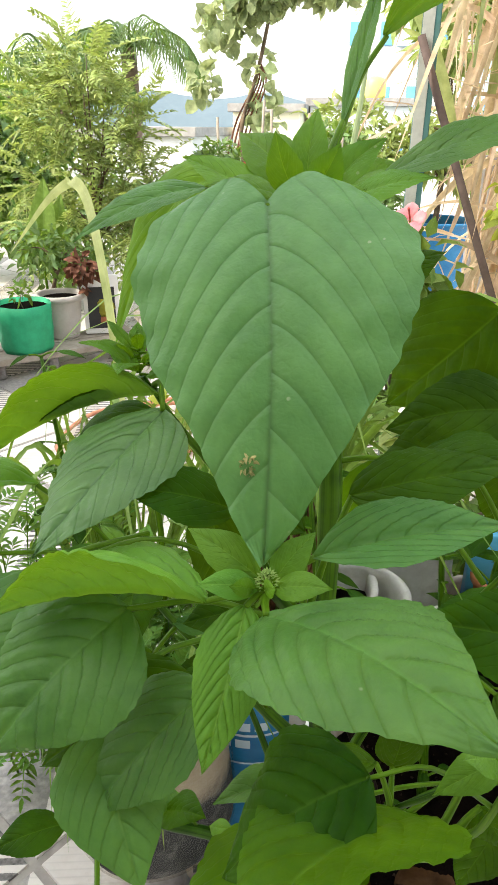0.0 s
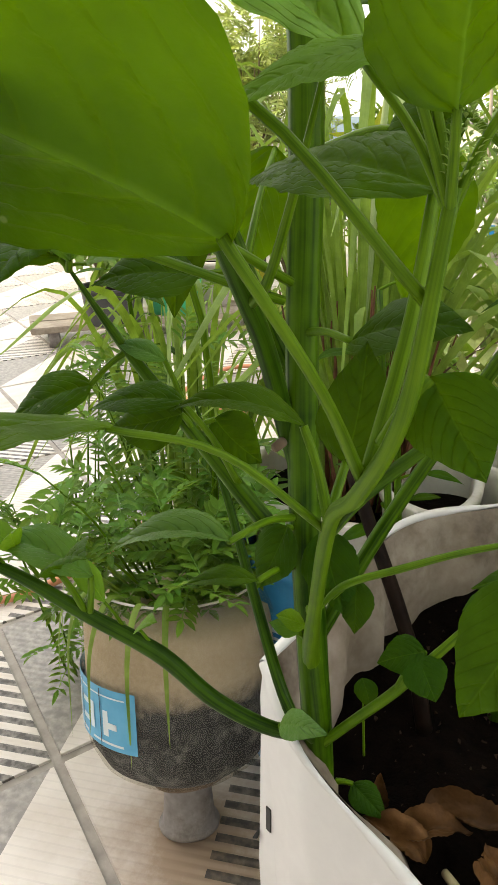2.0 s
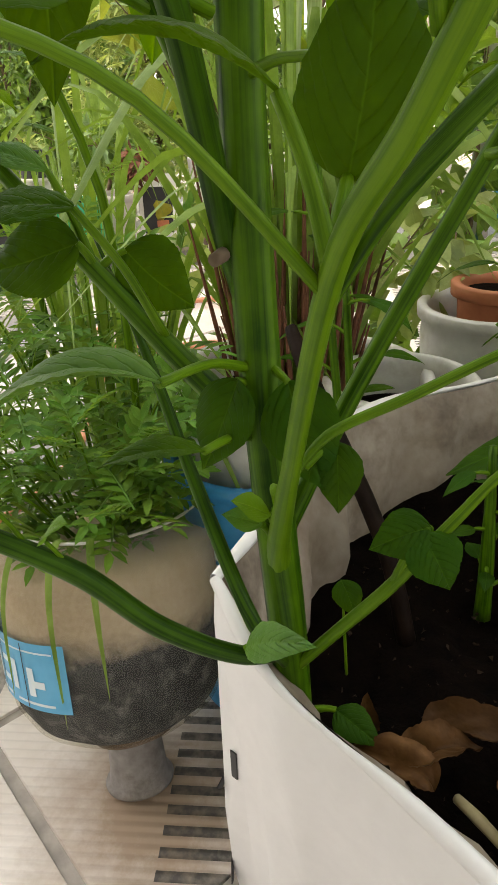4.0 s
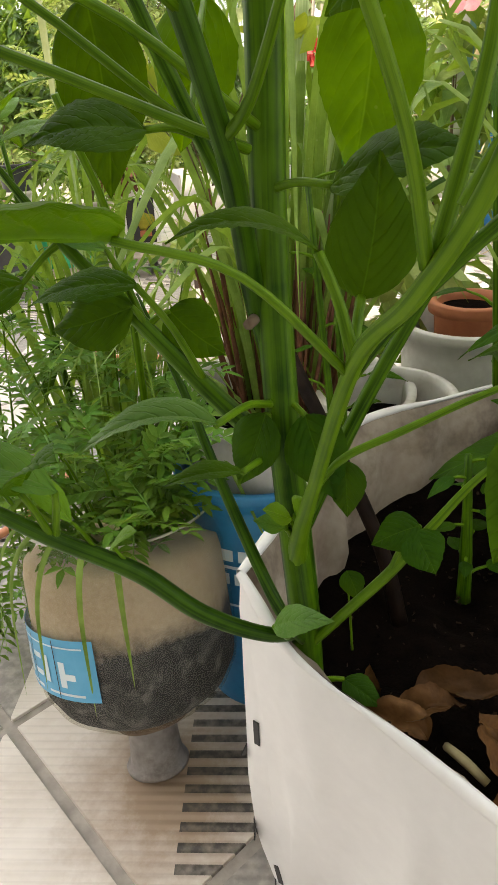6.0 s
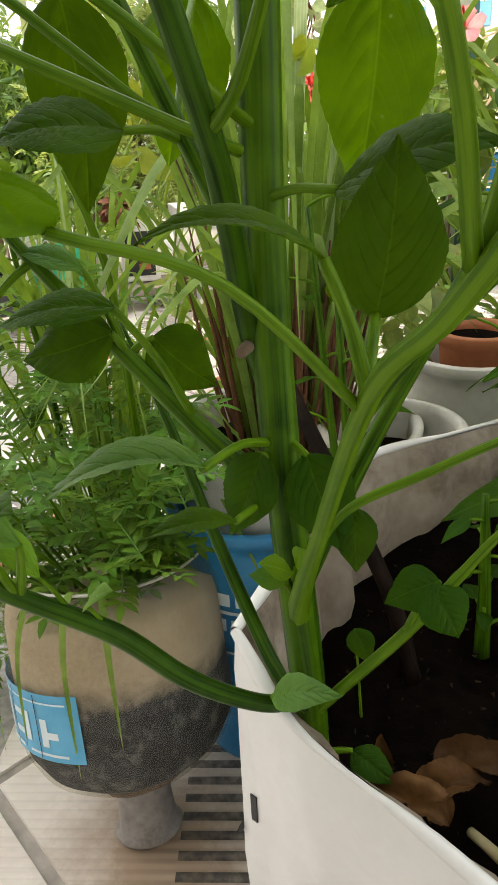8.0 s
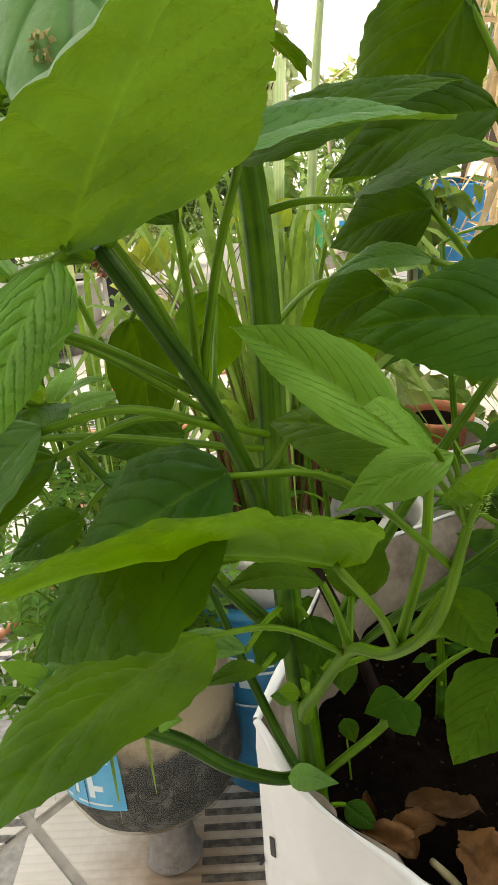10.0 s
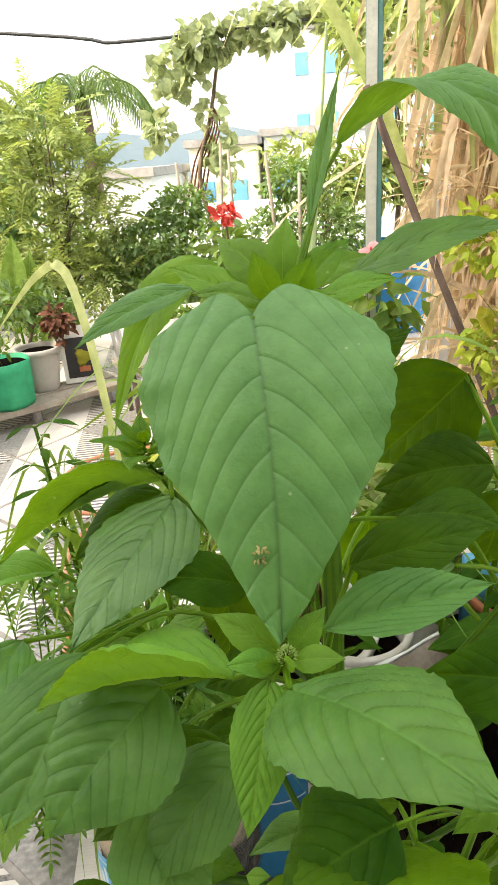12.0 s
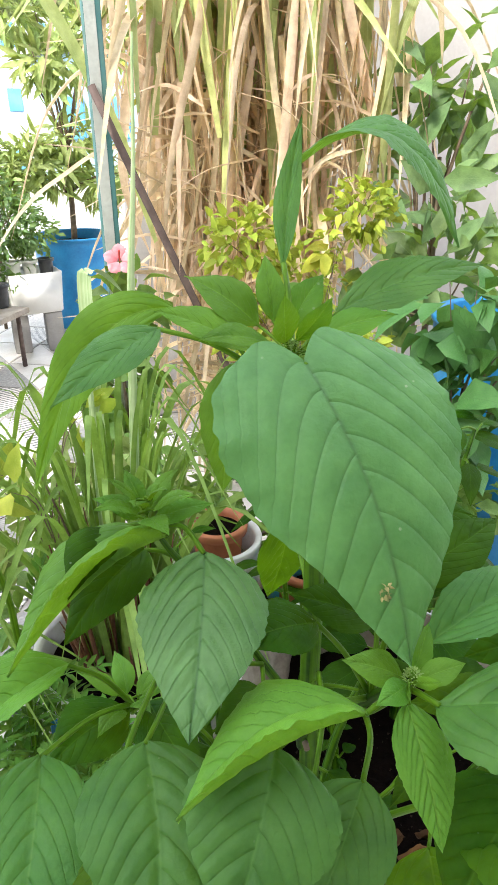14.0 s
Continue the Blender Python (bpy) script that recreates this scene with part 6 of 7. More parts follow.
def poinsettia():
    t = thing("red_flower_plant", (-0.165, 3.81, 0.48), "plant with a red flower head in a black pot", "plant")
    part("trunk", tube([(0, 0, 0), (0.01, 0, 0.2), (0.01, -0.05, 0.44)], [0.009, 0.007, 0.005], 8, 4), BARK, t)
    cl = [((0.0, 0, 0.30), (0.09, 0.09, 0.14)), ((-0.05, 0, 0.12), (0.12, 0.1, 0.10))]
    part("crown", crown_geo(cl, 130, 0.10, 0.042, 62, 0.3), BUSH_MID, t)
    part("flower_head", crown_geo([((0.01, -0.05, 0.47), (0.07, 0.07, 0.03))], 60, 0.05, 0.03, 63, 0.1), RED, t, "red flower head")


poinsettia()


# ---- sugar cane ----
def sugar_cane():
    r = random.Random(71)
    t = thing("sugar_cane", (1.05, 2.55, 0), "sugar cane clump with green tops and masses of dry tan leaves", "plant")
    green, dry = [], []
    for k in range(16):
        a = r.uniform(0, 6.28)
        b = V(math.cos(a) * 0.22 * r.random() - 0.02, math.sin(a) * 0.14 * r.random(), 0)
        top = b + V(r.uniform(-0.28, 0.25), r.uniform(-0.1, 0.15), r.uniform(1.9, 2.4))
        m = b.lerp(top, 0.5) + V(r.uniform(-0.04, 0.04), 0, 0)
        part("cane", tube([b, m, top], [0.011, 0.010, 0.008], 8, 6), STALKPALE if k % 3 == 0 else DRYSHEATH, t)
        for q in range(5):
            u = r.uniform(0.45, 1)
            p = b.lerp(top, u)
            an = r.uniform(0, 6.28)
            d = V(math.cos(an), math.sin(an), 0)
            ln = r.uniform(0.5, 0.9)
            green.append(strip([p, p + d * ln * 0.16 + V(0, 0, ln * 0.5), p + d * ln * 0.5 + V(0, 0, ln * 0.75), p + d * ln * 0.9 + V(0, 0, ln * 0.4)], r.uniform(0.026, 0.046), r, 0.4, 6))
        for q in range(24):
            u = r.uniform(0.15, 0.95)
            p = b.lerp(top, u)
            an = r.uniform(0, 6.28)
            d = V(math.cos(an), math.sin(an), 0)
            ln = r.uniform(0.35, 0.8)
            if r.random() < 0.75:
                pts = [p + V(0, 0, 0.1), p + d * 0.05 + V(0, 0, 0.16), p + d * r.uniform(0.06, 0.2) + V(0, 0, -ln * 0.4), p + d * r.uniform(0.05, 0.25) + V(0, 0, -ln)]
            else:
                pts = [p, p + d * ln * 0.3 + V(0, 0, 0.18), p + d * ln * 0.7 + V(0, 0, 0.05), p + d * ln + V(0, 0, -0.3)]
            if min(q_.z for q_ in pts) > 0.03:
                dry.append(strip(pts, r.uniform(0.015, 0.036), r, r.uniform(-1.5, 1.5), 5, 0.5))
    for q in range(150):
        p = V(r.uniform(-0.34, 0.36), r.uniform(-0.34, -0.10), r.uniform(1.05, 2.1))
        ln = r.uniform(0.4, 0.9)
        d = V(r.uniform(-0.2, 0.2), r.uniform(-0.12, 0.04), 0)
        if p.z - ln > 0.05:
            dry.append(strip([p, p + d * 0.3 + V(0, 0, -ln * 0.3), p + d * 0.8 + V(0, 0, -ln * 0.7), p + d + V(0, 0, -ln)], r.uniform(0.012, 0.030), r, r.uniform(-1.2, 1.2), 5, 0.5))
    for q in range(230):
        an = r.uniform(0, 6.28)
        p = V(r.uniform(-0.45, 0.3), r.uniform(-0.36, -0.05), r.uniform(0.4, 1.45))
        d = V(math.cos(an), math.sin(an) * 0.5, r.uniform(-0.4, 0.6))
        dry.append(strip([p, p + d * 0.15, p + d * 0.3 + V(0, 0, -0.06)], r.uniform(0.008, 0.018), r, 0.8, 4, 0.4))
    for q in range(26):
        b = V(r.uniform(-0.45, 0.30), r.uniform(-0.34, -0.12), r.uniform(0.85, 1.4))
        ln = r.uniform(0.8, 1.25)
        d = V(b.x * 0.7 + r.uniform(-0.6, 0.6), r.uniform(-0.35, 0.2), 0)
        green.append(strip([b, b + d * 0.15 + V(0, 0, ln * 0.45), b + d * 0.45 + V(0, 0, ln * 0.85), b + d * 0.95 + V(0, 0, ln * r.uniform(0.55, 1.0))], r.uniform(0.022, 0.042), r, r.uniform(-0.9, 0.9), 6, 0.3))
    part("green_leaves", join(green), CANE_GREEN, t)
    part("dry_leaves", join(dry), DRYGRASS, t, "dry tan hanging leaves")


sugar_cane()


def reed_shoots():
    """Pale flat-leaved shoots standing in the white tub among the lemongrass."""
    r = random.Random(17)
    o = V(0.31, 1.34, 0.40)
    t = thing("reed_shoots", o, "pale green reed-like shoots with one folded blade", "plant")
    part("blade", strip([V(0.30, 1.35, 0.41) - o, V(0.305, 1.37, 0.75) - o, V(0.312, 1.405, 1.02) - o, V(0.320, 1.41, 1.058) - o, V(0.345, 1.415, 1.05) - o, V(0.372, 1.42, 1.02) - o], 0.026, r, 0.0, 8, 0.2, V(0.75, -0.66, 0)), STALKPALE, t)
    part("stalk", tube([V(0.33, 1.34, 0.41) - o, V(0.350, 1.34, 0.75) - o, V(0.367, 1.343, 1.032) - o, V(0.385, 1.35, 1.20) - o, V(0.398, 1.36, 1.36) - o], [0.008, 0.0075, 0.0055, 0.003, 0.0015], 8, 6), STALKPALE, t)
    part("stalk", tube([V(0.29, 1.33, 0.41) - o, V(0.292, 1.34, 0.75) - o, V(0.300, 1.36, 0.98) - o], [0.007, 0.006, 0.003], 8, 6), STALKPALE, t)
    u = V(1.12, 2.55, 0)
    c = bpy.data.objects["sugar_cane"]
    part("arching_leaf", strip([V(0.98, 2.52, 0.85) - u, V(0.85, 2.46, 1.10) - u, V(0.64, 2.36, 1.20) - u, V(0.46, 2.28, 1.13) - u, V(0.35, 2.19, 1.06) - u, V(0.25, 2.02, 0.965) - u], 0.028, r, 0.3, 8, 0.25), DRYGRASS, c, "half-dry arching tan leaf")


reed_shoots()


def canna():
    t = thing("canna_plant", (-1.42, 3.95, 0.0), "plant with two broad pale green paddle leaves", "plant")
    for k, (a, b, w) in enumerate([((-0.02, 0, 0.50), (0.04, 0, 0.90), 0.16), ((0.05, 0.02, 0.48), (0.12, 0.02, 0.82), 0.12)]):
        part("leaf", leaf_geo(a, b, w, (0.2, -1, 0.2), 0.04, None, 0.3, "ovate", 20, 10, 0.002, 14, 0.01, 0, k), GRASS, t)
        part("stalk", tube([(0, 0, 0), (a[0] * 0.6, 0, 0.3), a], [0.009, 0.008, 0.006], 7, 4), PETIOLE, t)


canna()


# ---- post, strut, wire ----
def iron_post():
    t = thing("iron_post", (0.495, 2.19, 0), "teal painted square steel post with one face coloured paler as lit", "post")
    part("tube", box(0.040, 0.040, 3.2, (0, 0, 1.6), 0.002), TEAL, t, smooth=False)
    # light on the post's left side, put into the colour of a thin strip
    part("lit_face", box(0.026, 0.002, 3.2, (-0.0065, -0.0212, 1.6), 0.0004), PALE_LIT_FACE, t, "pale tone of the lit face", smooth=False)


iron_post()
sb = part("strut", tube([(0.475, 2.16, 1.34), (0.61, 2.10, 1.005), (0.82, 2.02, 0.50), (1.02, 1.94, 0.0)], [0.010, 0.010, 0.010, 0.010], 6, 2), RUST)
tagged(sb, "rusty brown bar leaning against the steel post", "bar")


def vine_arch():
    t = thing("grape_vine", (-0.62, 5.65, 0), "grape vine with mottled pale leaves trained along a wire", "vine")
    part("stem", tube([(0, 0, 0), (0.05, 0, 0.6), (-0.02, 0, 1.1), (0.10, 0, 1.5), (0.18, 0, 1.85)], [0.02, 0.018, 0.016, 0.014, 0.012], 8, 5), BARK, t)
    for g in [tube([(-0.12 + 0.03 * k, 0, 0.95), (-0.05 + 0.03 * k, 0.02, 1.2), (0.08 + 0.02 * k, 0, 1.42), (0.12, 0, 1.55)], [0.008, 0.007, 0.006], 6, 4) for k in range(5)]:
        part("twisted_stem", g, ROOTS, t, "dry twisted brown stem")
    cl = [((0.12, 0, 1.45), (0.16, 0.12, 0.30)), ((0.10, 0, 1.95), (0.30, 0.2, 0.16)), ((0.55, 0, 2.02), (0.35, 0.2, 0.14)), ((1.05, 0, 2.05), (0.35, 0.2, 0.14)), ((-0.15, 0, 1.78), (0.18, 0.15, 0.2)), ((-0.28, 0, 1.42), (0.12, 0.1, 0.16)), ((1.6, 0, 2.1), (0.35, 0.2, 0.14)), ((0.2, 0, 1.15), (0.1, 0.1, 0.2))]
    part("leaves", crown_geo(cl, 1100, 0.095, 0.085, 81, 0.5, 0.2), VINE, t)


vine_arch()
w = part("wire", tube([(-7.0, 5.75, 2.75), (-1.89, 5.65, 2.12), (-0.97, 5.62, 2.0), (1.4, 5.62, 2.08), (7.0, 5.7, 2.4)], [0.012, 0.012, 0.012], 6, 6), BLACKPOT)
tagged(w, "dark cable strung across above the vine", "cable")
for k, (x, y, h, lean) in enumerate([(-0.42, 5.0, 1.3, 0.06), (-0.30, 5.1, 1.25, -0.03), (0.08, 4.5, 1.22, -0.10), (0.15, 4.5, 1.1, 0.02), (-0.6, 4.9, 1.2, -0.04)]):
    s = part("stake", tube([(x, y, 0), (x + lean, y, h)], [0.012, 0.009], 7, 4), WOOD)
    tagged(s, "pale wooden plant stake among the bushes", "stake", "stakes among the bushes")


# ---- benches and what stands on them ----
def bench(name, p0, p1, width, z, label, legs, lr=0.028, lm=PVC):
    a, b = Vector((*p0, 0)), Vector((*p1, 0))
    mid, d = (a + b) / 2, b - a
    turn = math.degrees(math.atan2(d.y, d.x))
    t = thing(name, (mid.x, mid.y, 0), label, "bench")
    for k in range(2):
        m = pose(0, 0, 0, 0, 0, turn)
        part("plank", moved(box(d.length, width / 2 - 0.01, 0.03, (0, (k - 0.5) * width / 2, z - 0.015), 0.004), m), WOOD, t, smooth=False)
    for f in legs:
        for s in (-1, 1):
            p = d * (f - 0.5) + V(-d.y, d.x, 0).normalized() * s * width * 0.33
            part("leg", moved(tube([(0, 0, 0), (0, 0, z - 0.03)], [lr, lr * 0.93], 10, 2), pose(p.x, p.y, 0)), lm, t)
    return t


bench("bench", (-1.85, 2.93), (-0.88, 3.86), 0.32, 0.105, "low weathered plank bench on pipe legs", (0.08, 0.42, 0.62, 0.92))
bench("bench", (-0.72, 3.48), (-0.22, 3.77), 0.28, 0.285, "weathered plank bench under the foam trough", (0.1, 0.85), 0.013, RUST)
bench("bench", (-0.30, 3.62), (0.26, 4.42), 0.30, 0.335, "weathered plank bench with a row of pots", (0.06, 0.94), 0.014, RUST)


def cloth_bag(loc, r, h, mat, label):
    t = thing("grow_bag", loc, label, "grow bag")
    prof = [(0.0, 0.0), (r * 0.86, 0.0), (r * 0.95, h * 0.1), (r, h * 0.4), (r * 0.98, h * 0.8), (r, h), (r * 0.97, h), (r * 0.95, h * 0.85), (0.0, h * 0.86)]
    g = lathe(prof, 44)
    for v in g[0]:
        a = math.atan2(v.y, v.x)
        k = 1 + 0.035 * math.sin(5 * a + v.z * 30) + 0.02 * math.sin(11 * a)
        v.x *= k
        v.y *= k
    part("bag", g, mat, t)
    part("soil", lathe([(0.0, h * 0.9), (r * 0.96, h * 0.9)], 30), SOIL, t)
    return t


cloth_bag((-1.30, 3.42, 0.105), 0.135, 0.24, GREENBAG, "bright green fabric grow bag with soil and a seedling")
pot("pale_pot", (-1.225, 3.68, 0.105), 0.085, 0.115, 0.235, GREYPOT, "pale grey plastic pot with stepped rim", rim=0.02, ribs=1)
pot("pot", (-1.46, 3.10, 0.105), 0.13, 0.15, 0.18, BLACKPOT, "wide black plastic pot holding a leafy shrub")
pot("pot", (-1.62, 3.62, 0.42), 0.07, 0.085, 0.13, BLACKPOT, "small black pot with a succulent on a stack")
pot("stacked_pot", (-1.62, 3.62, 0), 0.06, 0.07, 0.42, WHITEPOT, "white plastic pot used as a stand", soil=False)
bush("succulent", (-1.62, 3.62, 0.53), "pale rosette succulent in the small black pot", [((-1.62, 3.62, 0.57), (0.06, 0.06, 0.03))], 40, 0.06, 0.02, BUSH_PALE, 64, 0.003)
pot("terracotta_pot", (-2.55, 4.4, 0.5), 0.13, 0.16, 0.16, TERRACOTTA, "wide terracotta-coloured planter on a white drum")
pot("white_stand", (-2.55, 4.4, 0), 0.10, 0.11, 0.5, WHITEPOT, "white plastic drum under the planter", soil=False)
bush("seedling", (-1.30, 3.42, 0.31), "thin green seedling in the green bag", [((-1.30, 3.42, 0.40), (0.05, 0.05, 0.06))], 40, 0.05, 0.018, BUSH_MID, 65, 0.003)


def printed_carton():
    t = thing("carton", (-1.04, 3.79, 0.105), "white-framed carton with a dark picture of a yellow plant", "carton")
    m = pose(0, 0, 0, -8, 0, 22)
    part("body", moved(box(0.19, 0.09, 0.31, (0, 0, 0.155), 0.004), m), FOAM, t, smooth=False)
    part("picture", moved(box(0.145, 0.003, 0.22, (0, -0.0465, 0.14), 0.0005), m), INK, t, "dark printed panel", smooth=False)
    part("picture_plant", moved(lathe([(0.0, 0.0), (0.045, 0.001), (0.038, 0.003), (0.0, 0.004)], 12, 0.25), m @ pose(0.02, -0.048, 0.14, 90, 0, 0)), BUSH_GOLD, t, "yellow printed plant")
    part("picture_pot", moved(box(0.06, 0.002, 0.03, (0.02, -0.049, 0.075), 0.0005), m), TERRACOTTA, t, smooth=False)


printed_carton()


def trough(name, loc, sx, sy, h, mat, label, turn):
    t = thing(name, loc, label, "trough")
    bm = bmesh.new()
    bmesh.ops.create_cube(bm, size=1)
    bmesh.ops.scale(bm, vec=(sx, sy, h), verts=bm.verts)
    for v in bm.verts:
        if v.co.z < 0:
            v.co.x *= 0.92
            v.co.y *= 0.85
    top = max(bm.faces, key=lambda f: f.calc_center_median().z)
    bmesh.ops.inset_region(bm, faces=[top], thickness=0.028)
    bmesh.ops.translate(bm, vec=(0, 0, -h * 0.35), verts=top.verts)
    bmesh.ops.bevel(bm, geom=[e for e in bm.edges], offset=0.008, segments=2, affect="EDGES")
    bmesh.ops.translate(bm, vec=(0, 0, h / 2), verts=bm.verts)
    bm.verts.index_update()
    g = [v.co.copy() for v in bm.verts], [tuple(v.index for v in f.verts) for f in bm.faces], None
    bm.free()
    m = pose(0, 0, 0, 0, 0, turn)
    part("body", moved(g, m), mat, t)
    part("soil", moved(box(sx - 0.07, sy - 0.07, 0.02, (0, 0, h * 0.72), 0), m), SOIL, t, smooth=False)
    return t


trough("foam_trough", (-0.48, 3.61, 0.286), 0.54, 0.31, 0.23, FOAM, "white foam trough planted with low greens", 30.0)
bush("low_greens", (-0.50, 3.616, 0.46), "low seedlings growing in the foam trough", [((-0.60, 3.56, 0.49), (0.11, 0.09, 0.03)), ((-0.40, 3.67, 0.49), (0.11, 0.09, 0.03))], 300, 0.03, 0.018, BUSH_MID, 66, 0.003)
pot("pot", (-0.165, 3.82, 0.336), 0.11, 0.13, 0.165, BLACKPOT, "black plastic pot with the red-flowered plant")
gp = pot("pot", (-0.065, 3.985, 0.336), 0.085, 0.105, 0.245, GREENPOT, "green pot with a pale lower half")
part("pale_band", join([arc_patch(0.100, -130, -40, 0.02, 0.11, 12)]), FOAM, gp, "pale printed lower half")
bp = pot("pot", (0.135, 4.27, 0.336), 0.062, 0.076, 0.215, WHITEPOT, "white pot with blue slanting print", soil=True)
part("blue_print", join([arc_patch(0.0775, -125, -98, 0.06, 0.17), arc_patch(0.0775, -82, -62, 0.04, 0.17)]), BLUEPOT, bp, "blue print")
bush("tomato_plant", (-0.065, 3.985, 0.55), "young tomato plant in the green pot", [((-0.08, 3.99, 0.66), (0.12, 0.1, 0.10)), ((0.13, 4.27, 0.66), (0.1, 0.1, 0.1))], 190, 0.05, 0.03, BUSH_DARK, 67, 0.004)
pot("pot", (0.225, 4.39, 0.336), 0.05, 0.058, 0.13, BLACKPOT, "small black pot on the bench end")


def white_box():
    t = trough("white_box", (0.425, 4.66, 0.24), 0.32, 0.28, 0.25, FOAM, "white foam box with small pots in it", 8)
    s = thing("box_stand", (0.425, 4.66, 0), "low brick stand under the white box", "stand")
    for k in (-1, 1):
        part("brick", box(0.10, 0.20, 0.238, (k * 0.10, 0, 0.119), 0.006), CONCRETE, s, smooth=False)


white_box()
for k, (x, y) in enumerate([(0.335, 4.64), (0.43, 4.66), (0.525, 4.68)]):
    pot("seedling_pot", (x, y, 0.422), 0.036, 0.044, 0.12, (FOAM, WHITEPOT, BLACKPOT)[k], ("pale seedling pot in the white box", "whitish seedling pot in the white box", "black seedling pot in the white box")[k], group="seedling pots")
pot("blue_tub", (0.78, 5.22, 0), 0.24, 0.275, 0.60, BLUEPOT, "large blue plastic tub with a small tree", "tub")
pot("blue_drum", (1.44, 1.72, 0), 0.19, 0.21, 0.81, BLUEPOT, "blue plastic drum standing by the shrubs", "drum", ribs=3)
for k, (x, z) in enumerate([(1.02, 1.20), (1.14, 1.20)]):
    pot("green_cup", (x, 3.36, 1.055), 0.05, 0.06, 0.12, GREENPOT, "green plastic cup standing on the low wall", group="green cups on the wall", soil=False)

hs = part("hose", tube([(-0.95, 1.02, 0.012), (-0.6, 1.22, 0.012), (-0.40, 1.32, 0.012), (-0.34, 1.7, 0.012), (-0.52, 2.2, 0.012), (-0.42, 2.50, 0.012), (-0.23, 2.62, 0.012), (-0.05, 2.9, 0.012), (0.0, 3.25, 0.012), (-0.06, 3.40, 0.012), (-0.2, 3.28, 0.012), (-0.36, 3.23, 0.012), (-0.5, 3.08, 0.014), (-0.72, 2.85, 0.03), (-0.72, 2.5, 0.03), (-0.48, 2.42, 0.03), (-0.25, 2.55, 0.03), (-0.11, 3.0, 0.03), (-0.24, 3.1, 0.03), (-0.6, 2.95, 0.03)], [0.009, 0.009], 8, 8), HOSE)
tagged(hs, "orange garden hose lying in a loop on the tiles", "hose")


# ---- town, palms and hills ----
def building(name, x0, x1, y0, y1, z0, z1, mat, label, cols=3, rows=2, roof=0.25):
    cx, cy = (x0 + x1) / 2, (y0 + y1) / 2
    t = thing(name, (cx, cy, z0), label, "building")
    part("wall", box(x1 - x0, y1 - y0, z1 - z0, (0, 0, (z1 - z0) / 2), 0), mat, t, smooth=False)
    part("roof", box(x1 - x0 + 0.3, y1 - y0 + 0.3, roof, (0, 0, z1 - z0 + roof / 2), 0.02), CONCRETE, t, smooth=False)
    for i in range(cols):
        for j in range(rows):
            wx = (x0 + (i + 0.5) * (x1 - x0) / cols) - cx
            wz = (z1 - z0) - 1.6 - j * 3.0
            part("window", box((x1 - x0) / cols * 0.45, 0.12, 1.1, (wx, (y0 - cy) - 0.01, wz), 0.02), GLASSDARK, t, smooth=False)
    return t


building("house", -2.2, 1.2, 25, 29, -9, 1.75, WHITEPAINT, "white flat-roofed house with a roof tank", 3, 2)
building("house", -4.6, -2.4, 24, 28, -9, 1.55, YELLOWPAINT, "pale yellow house beyond the roof", 2, 2)
building("apartment_building", -2.5, 5.5, 42, 50, -9, 7.2, WHITEPAINT, "tall white apartment block with blue panels", 5, 3)
building("house", 2.6, 5.2, 22, 26, -9, 3.1, BLUEPAINT, "pale blue house beyond the roof", 2, 3)
building("house", -8.5, -4.9, 20, 25, -9, 0.85, WHITEPAINT, "long low white house roof", 4, 1)
building("house", -16, -10, 30, 36, -9, 0.3, WHITEPAINT, "white house half hidden by trees", 4, 2)
building("house", 6.0, 14.0, 24, 32, -9, 2.6, YELLOWPAINT, "yellow house beyond the stair house", 4, 2)
tank = thing("roof_tank", (-0.15, 26, 2.0), "yellow plastic water tank on a roof", "water tank")
part("tank", lathe([(0.0, 0), (0.33, 0), (0.36, 0.1), (0.36, 0.5), (0.28, 0.62), (0.1, 0.68), (0.0, 0.69)], 24), YELLOWTANK, tank)
part("panel", box(0.9, 0.3, 0.8, (-0.6, -4.05, 14.4), 0.02), BLUEPAINT, bpy.data.objects["apartment_building"], "blue painted panel", smooth=False)


def ridge():
    vs, fs = [], []
    n = 160
    for i in range(n + 1):
        x = -420 + 840 * i / n
        bump = 17 * math.exp(-((x + 112) / 42) ** 2) + 12 * math.exp(-((x + 50) / 28) ** 2) + 9 * math.exp(-((x - 60) / 90) ** 2) + 8 * math.exp(-((x + 260) / 70) ** 2)
        h = -2 + bump + 1.2 * noise.noise(V(x * 0.06, 0, 0)) + 0.5 * noise.noise(V(x * 0.3, 3, 0))
        vs += [V(x, 300, -9.5), V(x, 312, h * 0.6 - 3), V(x, 330, h)]
    for i in range(n):
        for k in range(2):
            a = i * 3 + k
            fs.append((a, a + 3, a + 4, a + 1))
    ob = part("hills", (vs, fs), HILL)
    tagged(ob, "blue-grey hazy hills on the horizon", "hills", kind="structure")


ridge()


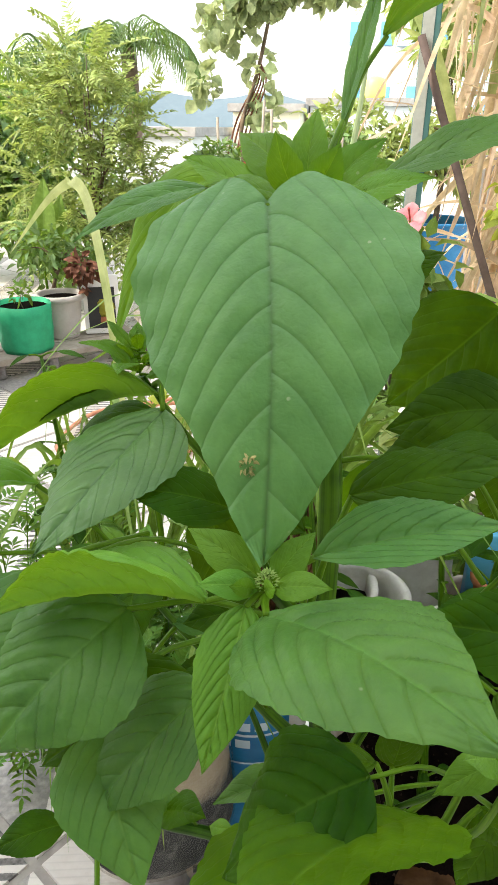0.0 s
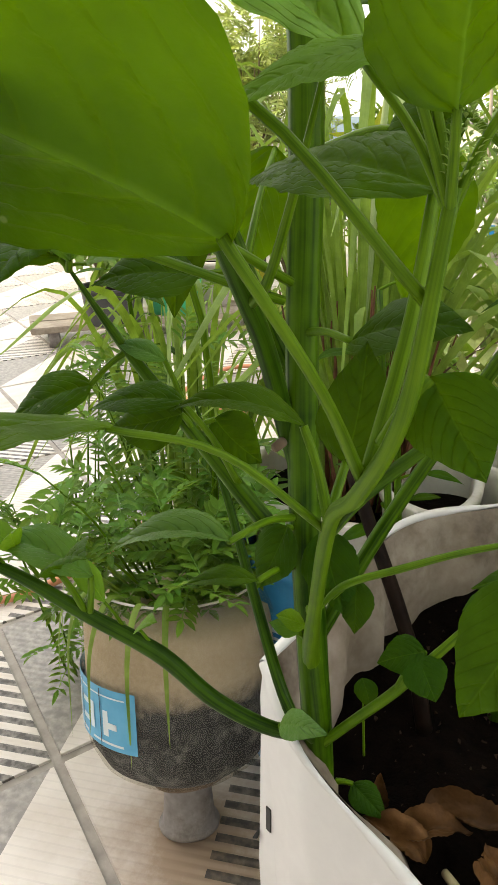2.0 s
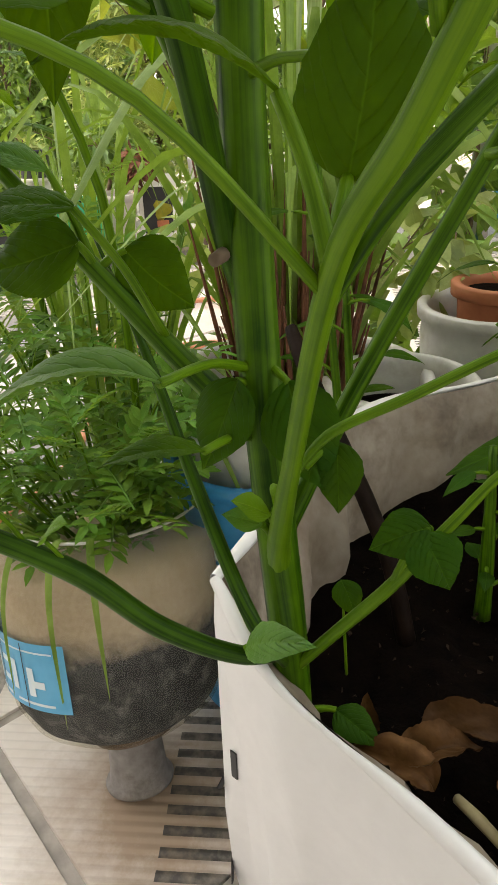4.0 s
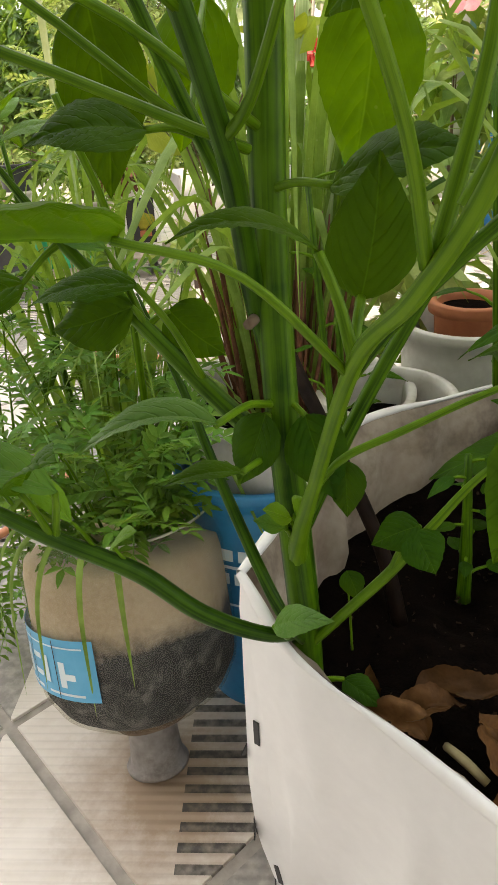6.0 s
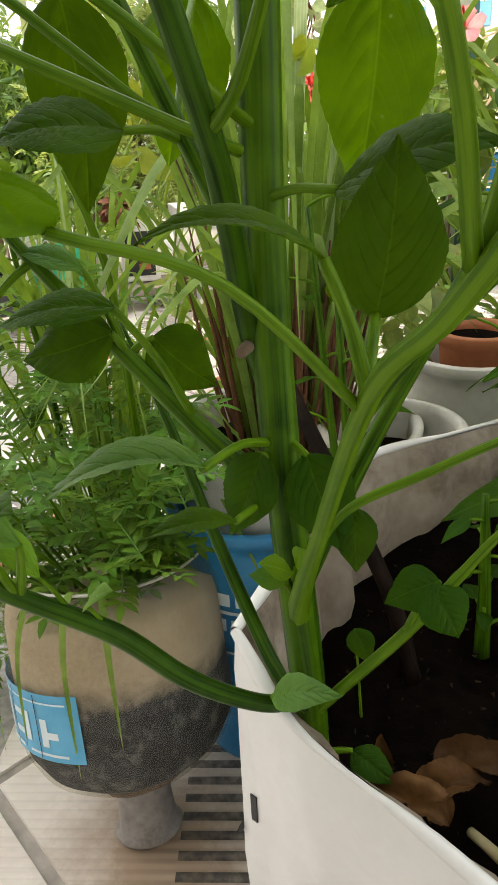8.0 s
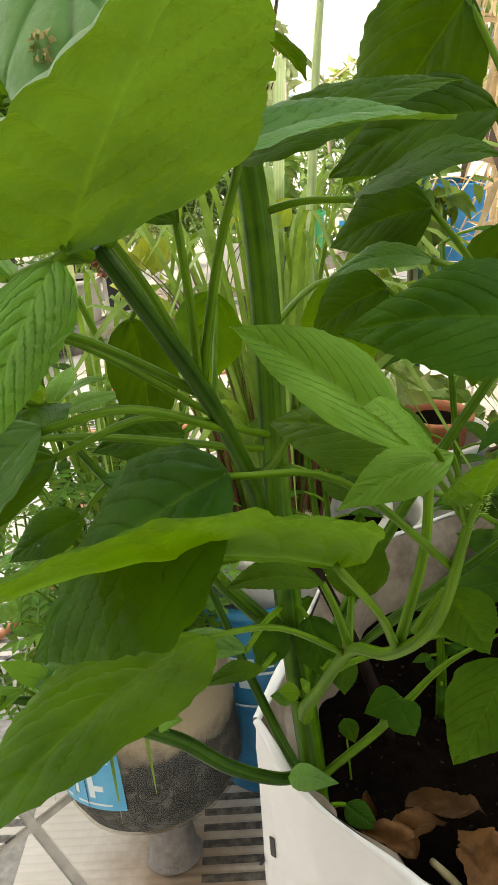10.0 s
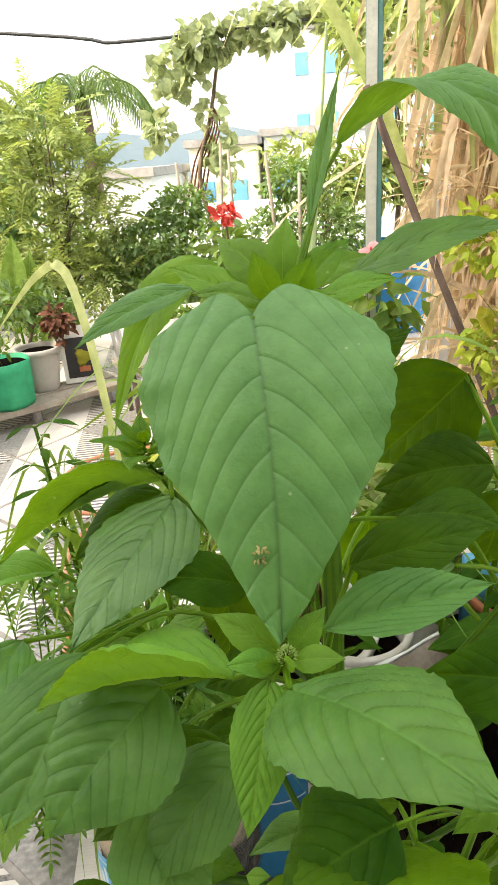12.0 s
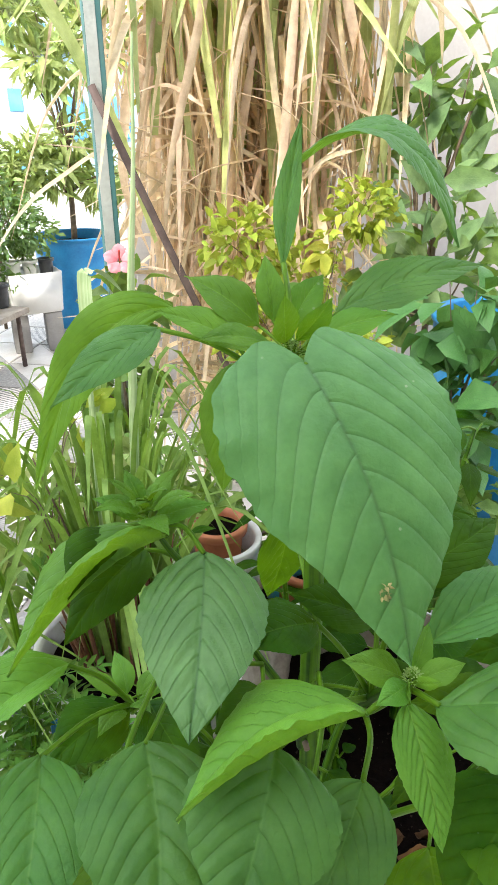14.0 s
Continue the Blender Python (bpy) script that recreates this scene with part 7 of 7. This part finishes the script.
def palm(loc, seed, fronds=13, ln=1.7):
    r = random.Random(seed)
    t = thing("palm_tree", (loc[0], loc[1], -9), "tall palm with drooping grey-green fronds beyond the roof", "palm")
    z = loc[2] + 9
    part("trunk", tube([(0, 0, 0), (0.1, 0, z * 0.5), (0, 0, z)], [0.2, 0.15, 0.11], 9, 5), BARK, t)
    for k in range(fronds):
        a = 6.283 * k / fronds + r.uniform(-0.2, 0.2)
        d = V(math.cos(a), math.sin(a), 0)
        up = r.uniform(0.1, 1.0)
        line = spline([V(0, 0, z), V(0, 0, z) + d * ln * 0.4 + V(0, 0, ln * 0.35 * up), V(0, 0, z) + d * ln * 0.8 + V(0, 0, ln * (0.3 * up - 0.1)), V(0, 0, z) + d * ln * 1.05 + V(0, 0, ln * (0.1 * up - 0.35))], 8)
        geos = [tube(line, [0.02, 0.005], 5, 1)]
        for i in range(2, len(line) - 1):
            tt = (line[i + 1] - line[i - 1]).normalized()
            s = tt.cross(V(0, 0, 1)).normalized()
            for sg in (-1, 1):
                geos.append(card_leaf(line[i], s * sg + tt * 0.5 + V(0, 0, -0.45), V(0, 0, 1), ln * 0.32, 0.03, 0.3))
        part("frond", join(geos), PALM, t)


palm((-3.9, 9.6, 1.75), 91, 15, 1.1)
palm((-3.2, 10.5, 2.1), 92, 15, 1.0)
palm((-5.6, 11.5, 1.6), 93, 13, 1.2)

# ---- floor tiles, one by one ----
def lay_tiles():
    s = 0.38
    h = s / 2 - 0.0075
    z = 0.0
    vs = [(-h, -h, -0.006), (h, -h, -0.006), (h, h, -0.006), (-h, h, -0.006), (-h + 0.0012, -h + 0.0012, z), (h - 0.0012, -h + 0.0012, z), (h - 0.0012, h - 0.0012, z), (-h + 0.0012, h - 0.0012, z)]
    me = bpy.data.meshes.new("tile")
    me.from_pydata(vs, [], [(0, 1, 5, 4), (1, 2, 6, 5), (2, 3, 7, 6), (3, 0, 4, 7), (4, 5, 6, 7)])
    uv = me.uv_layers.new(name="UVMap")
    for lp in me.loops:
        uv.data[lp.index].uv = vs[lp.vertex_index][:2]
    me.materials.append(TILE)
    grey = me.copy()
    grey.materials[0] = TILE_GREY
    r = random.Random(99)
    turn = radians(-31.5)
    u, v = V(math.cos(turn), math.sin(turn), 0), V(-math.sin(turn), math.cos(turn), 0)
    o = V(-0.066, 1.022, 0) + (u + v) * s / 2
    rest = [[], []]
    flat = [v[:2] for v in vs]
    count = 0
    for i in range(-30, 31):
        for j in range(-30, 31):
            c = o + u * s * i + v * s * j
            if not (-6.6 < c.x < 6.6 and -2.1 < c.y < 8.0):
                continue
            q = 0 if (i + j) % 2 == 0 else 180
            if -2.2 < c.x < 2.2 and 0.4 < c.y < 5.4:
                ob = new("tile", me if (i + j) % 2 == 0 else grey)
                ob.parent = FLOOR
                ob.matrix_basis = Matrix.Translation((c.x, c.y, 0)) @ pose(0, 0, 0, 0, 0, -31.5 + q)
                count += 1
            else:
                rest[(i + j) % 2].append(moved((vs, [(0, 1, 5, 4), (1, 2, 6, 5), (2, 3, 7, 6), (3, 0, 4, 7), (4, 5, 6, 7)], flat), Matrix.Translation((c.x, c.y, 0)) @ pose(0, 0, 0, 0, 0, -31.5 + q)))
    for k in range(2):
        far = part("far_tiles", join(rest[k]), (TILE, TILE_GREY)[k], FLOOR, smooth=False)
        tagged(far, kind="stuff")


lay_tiles()
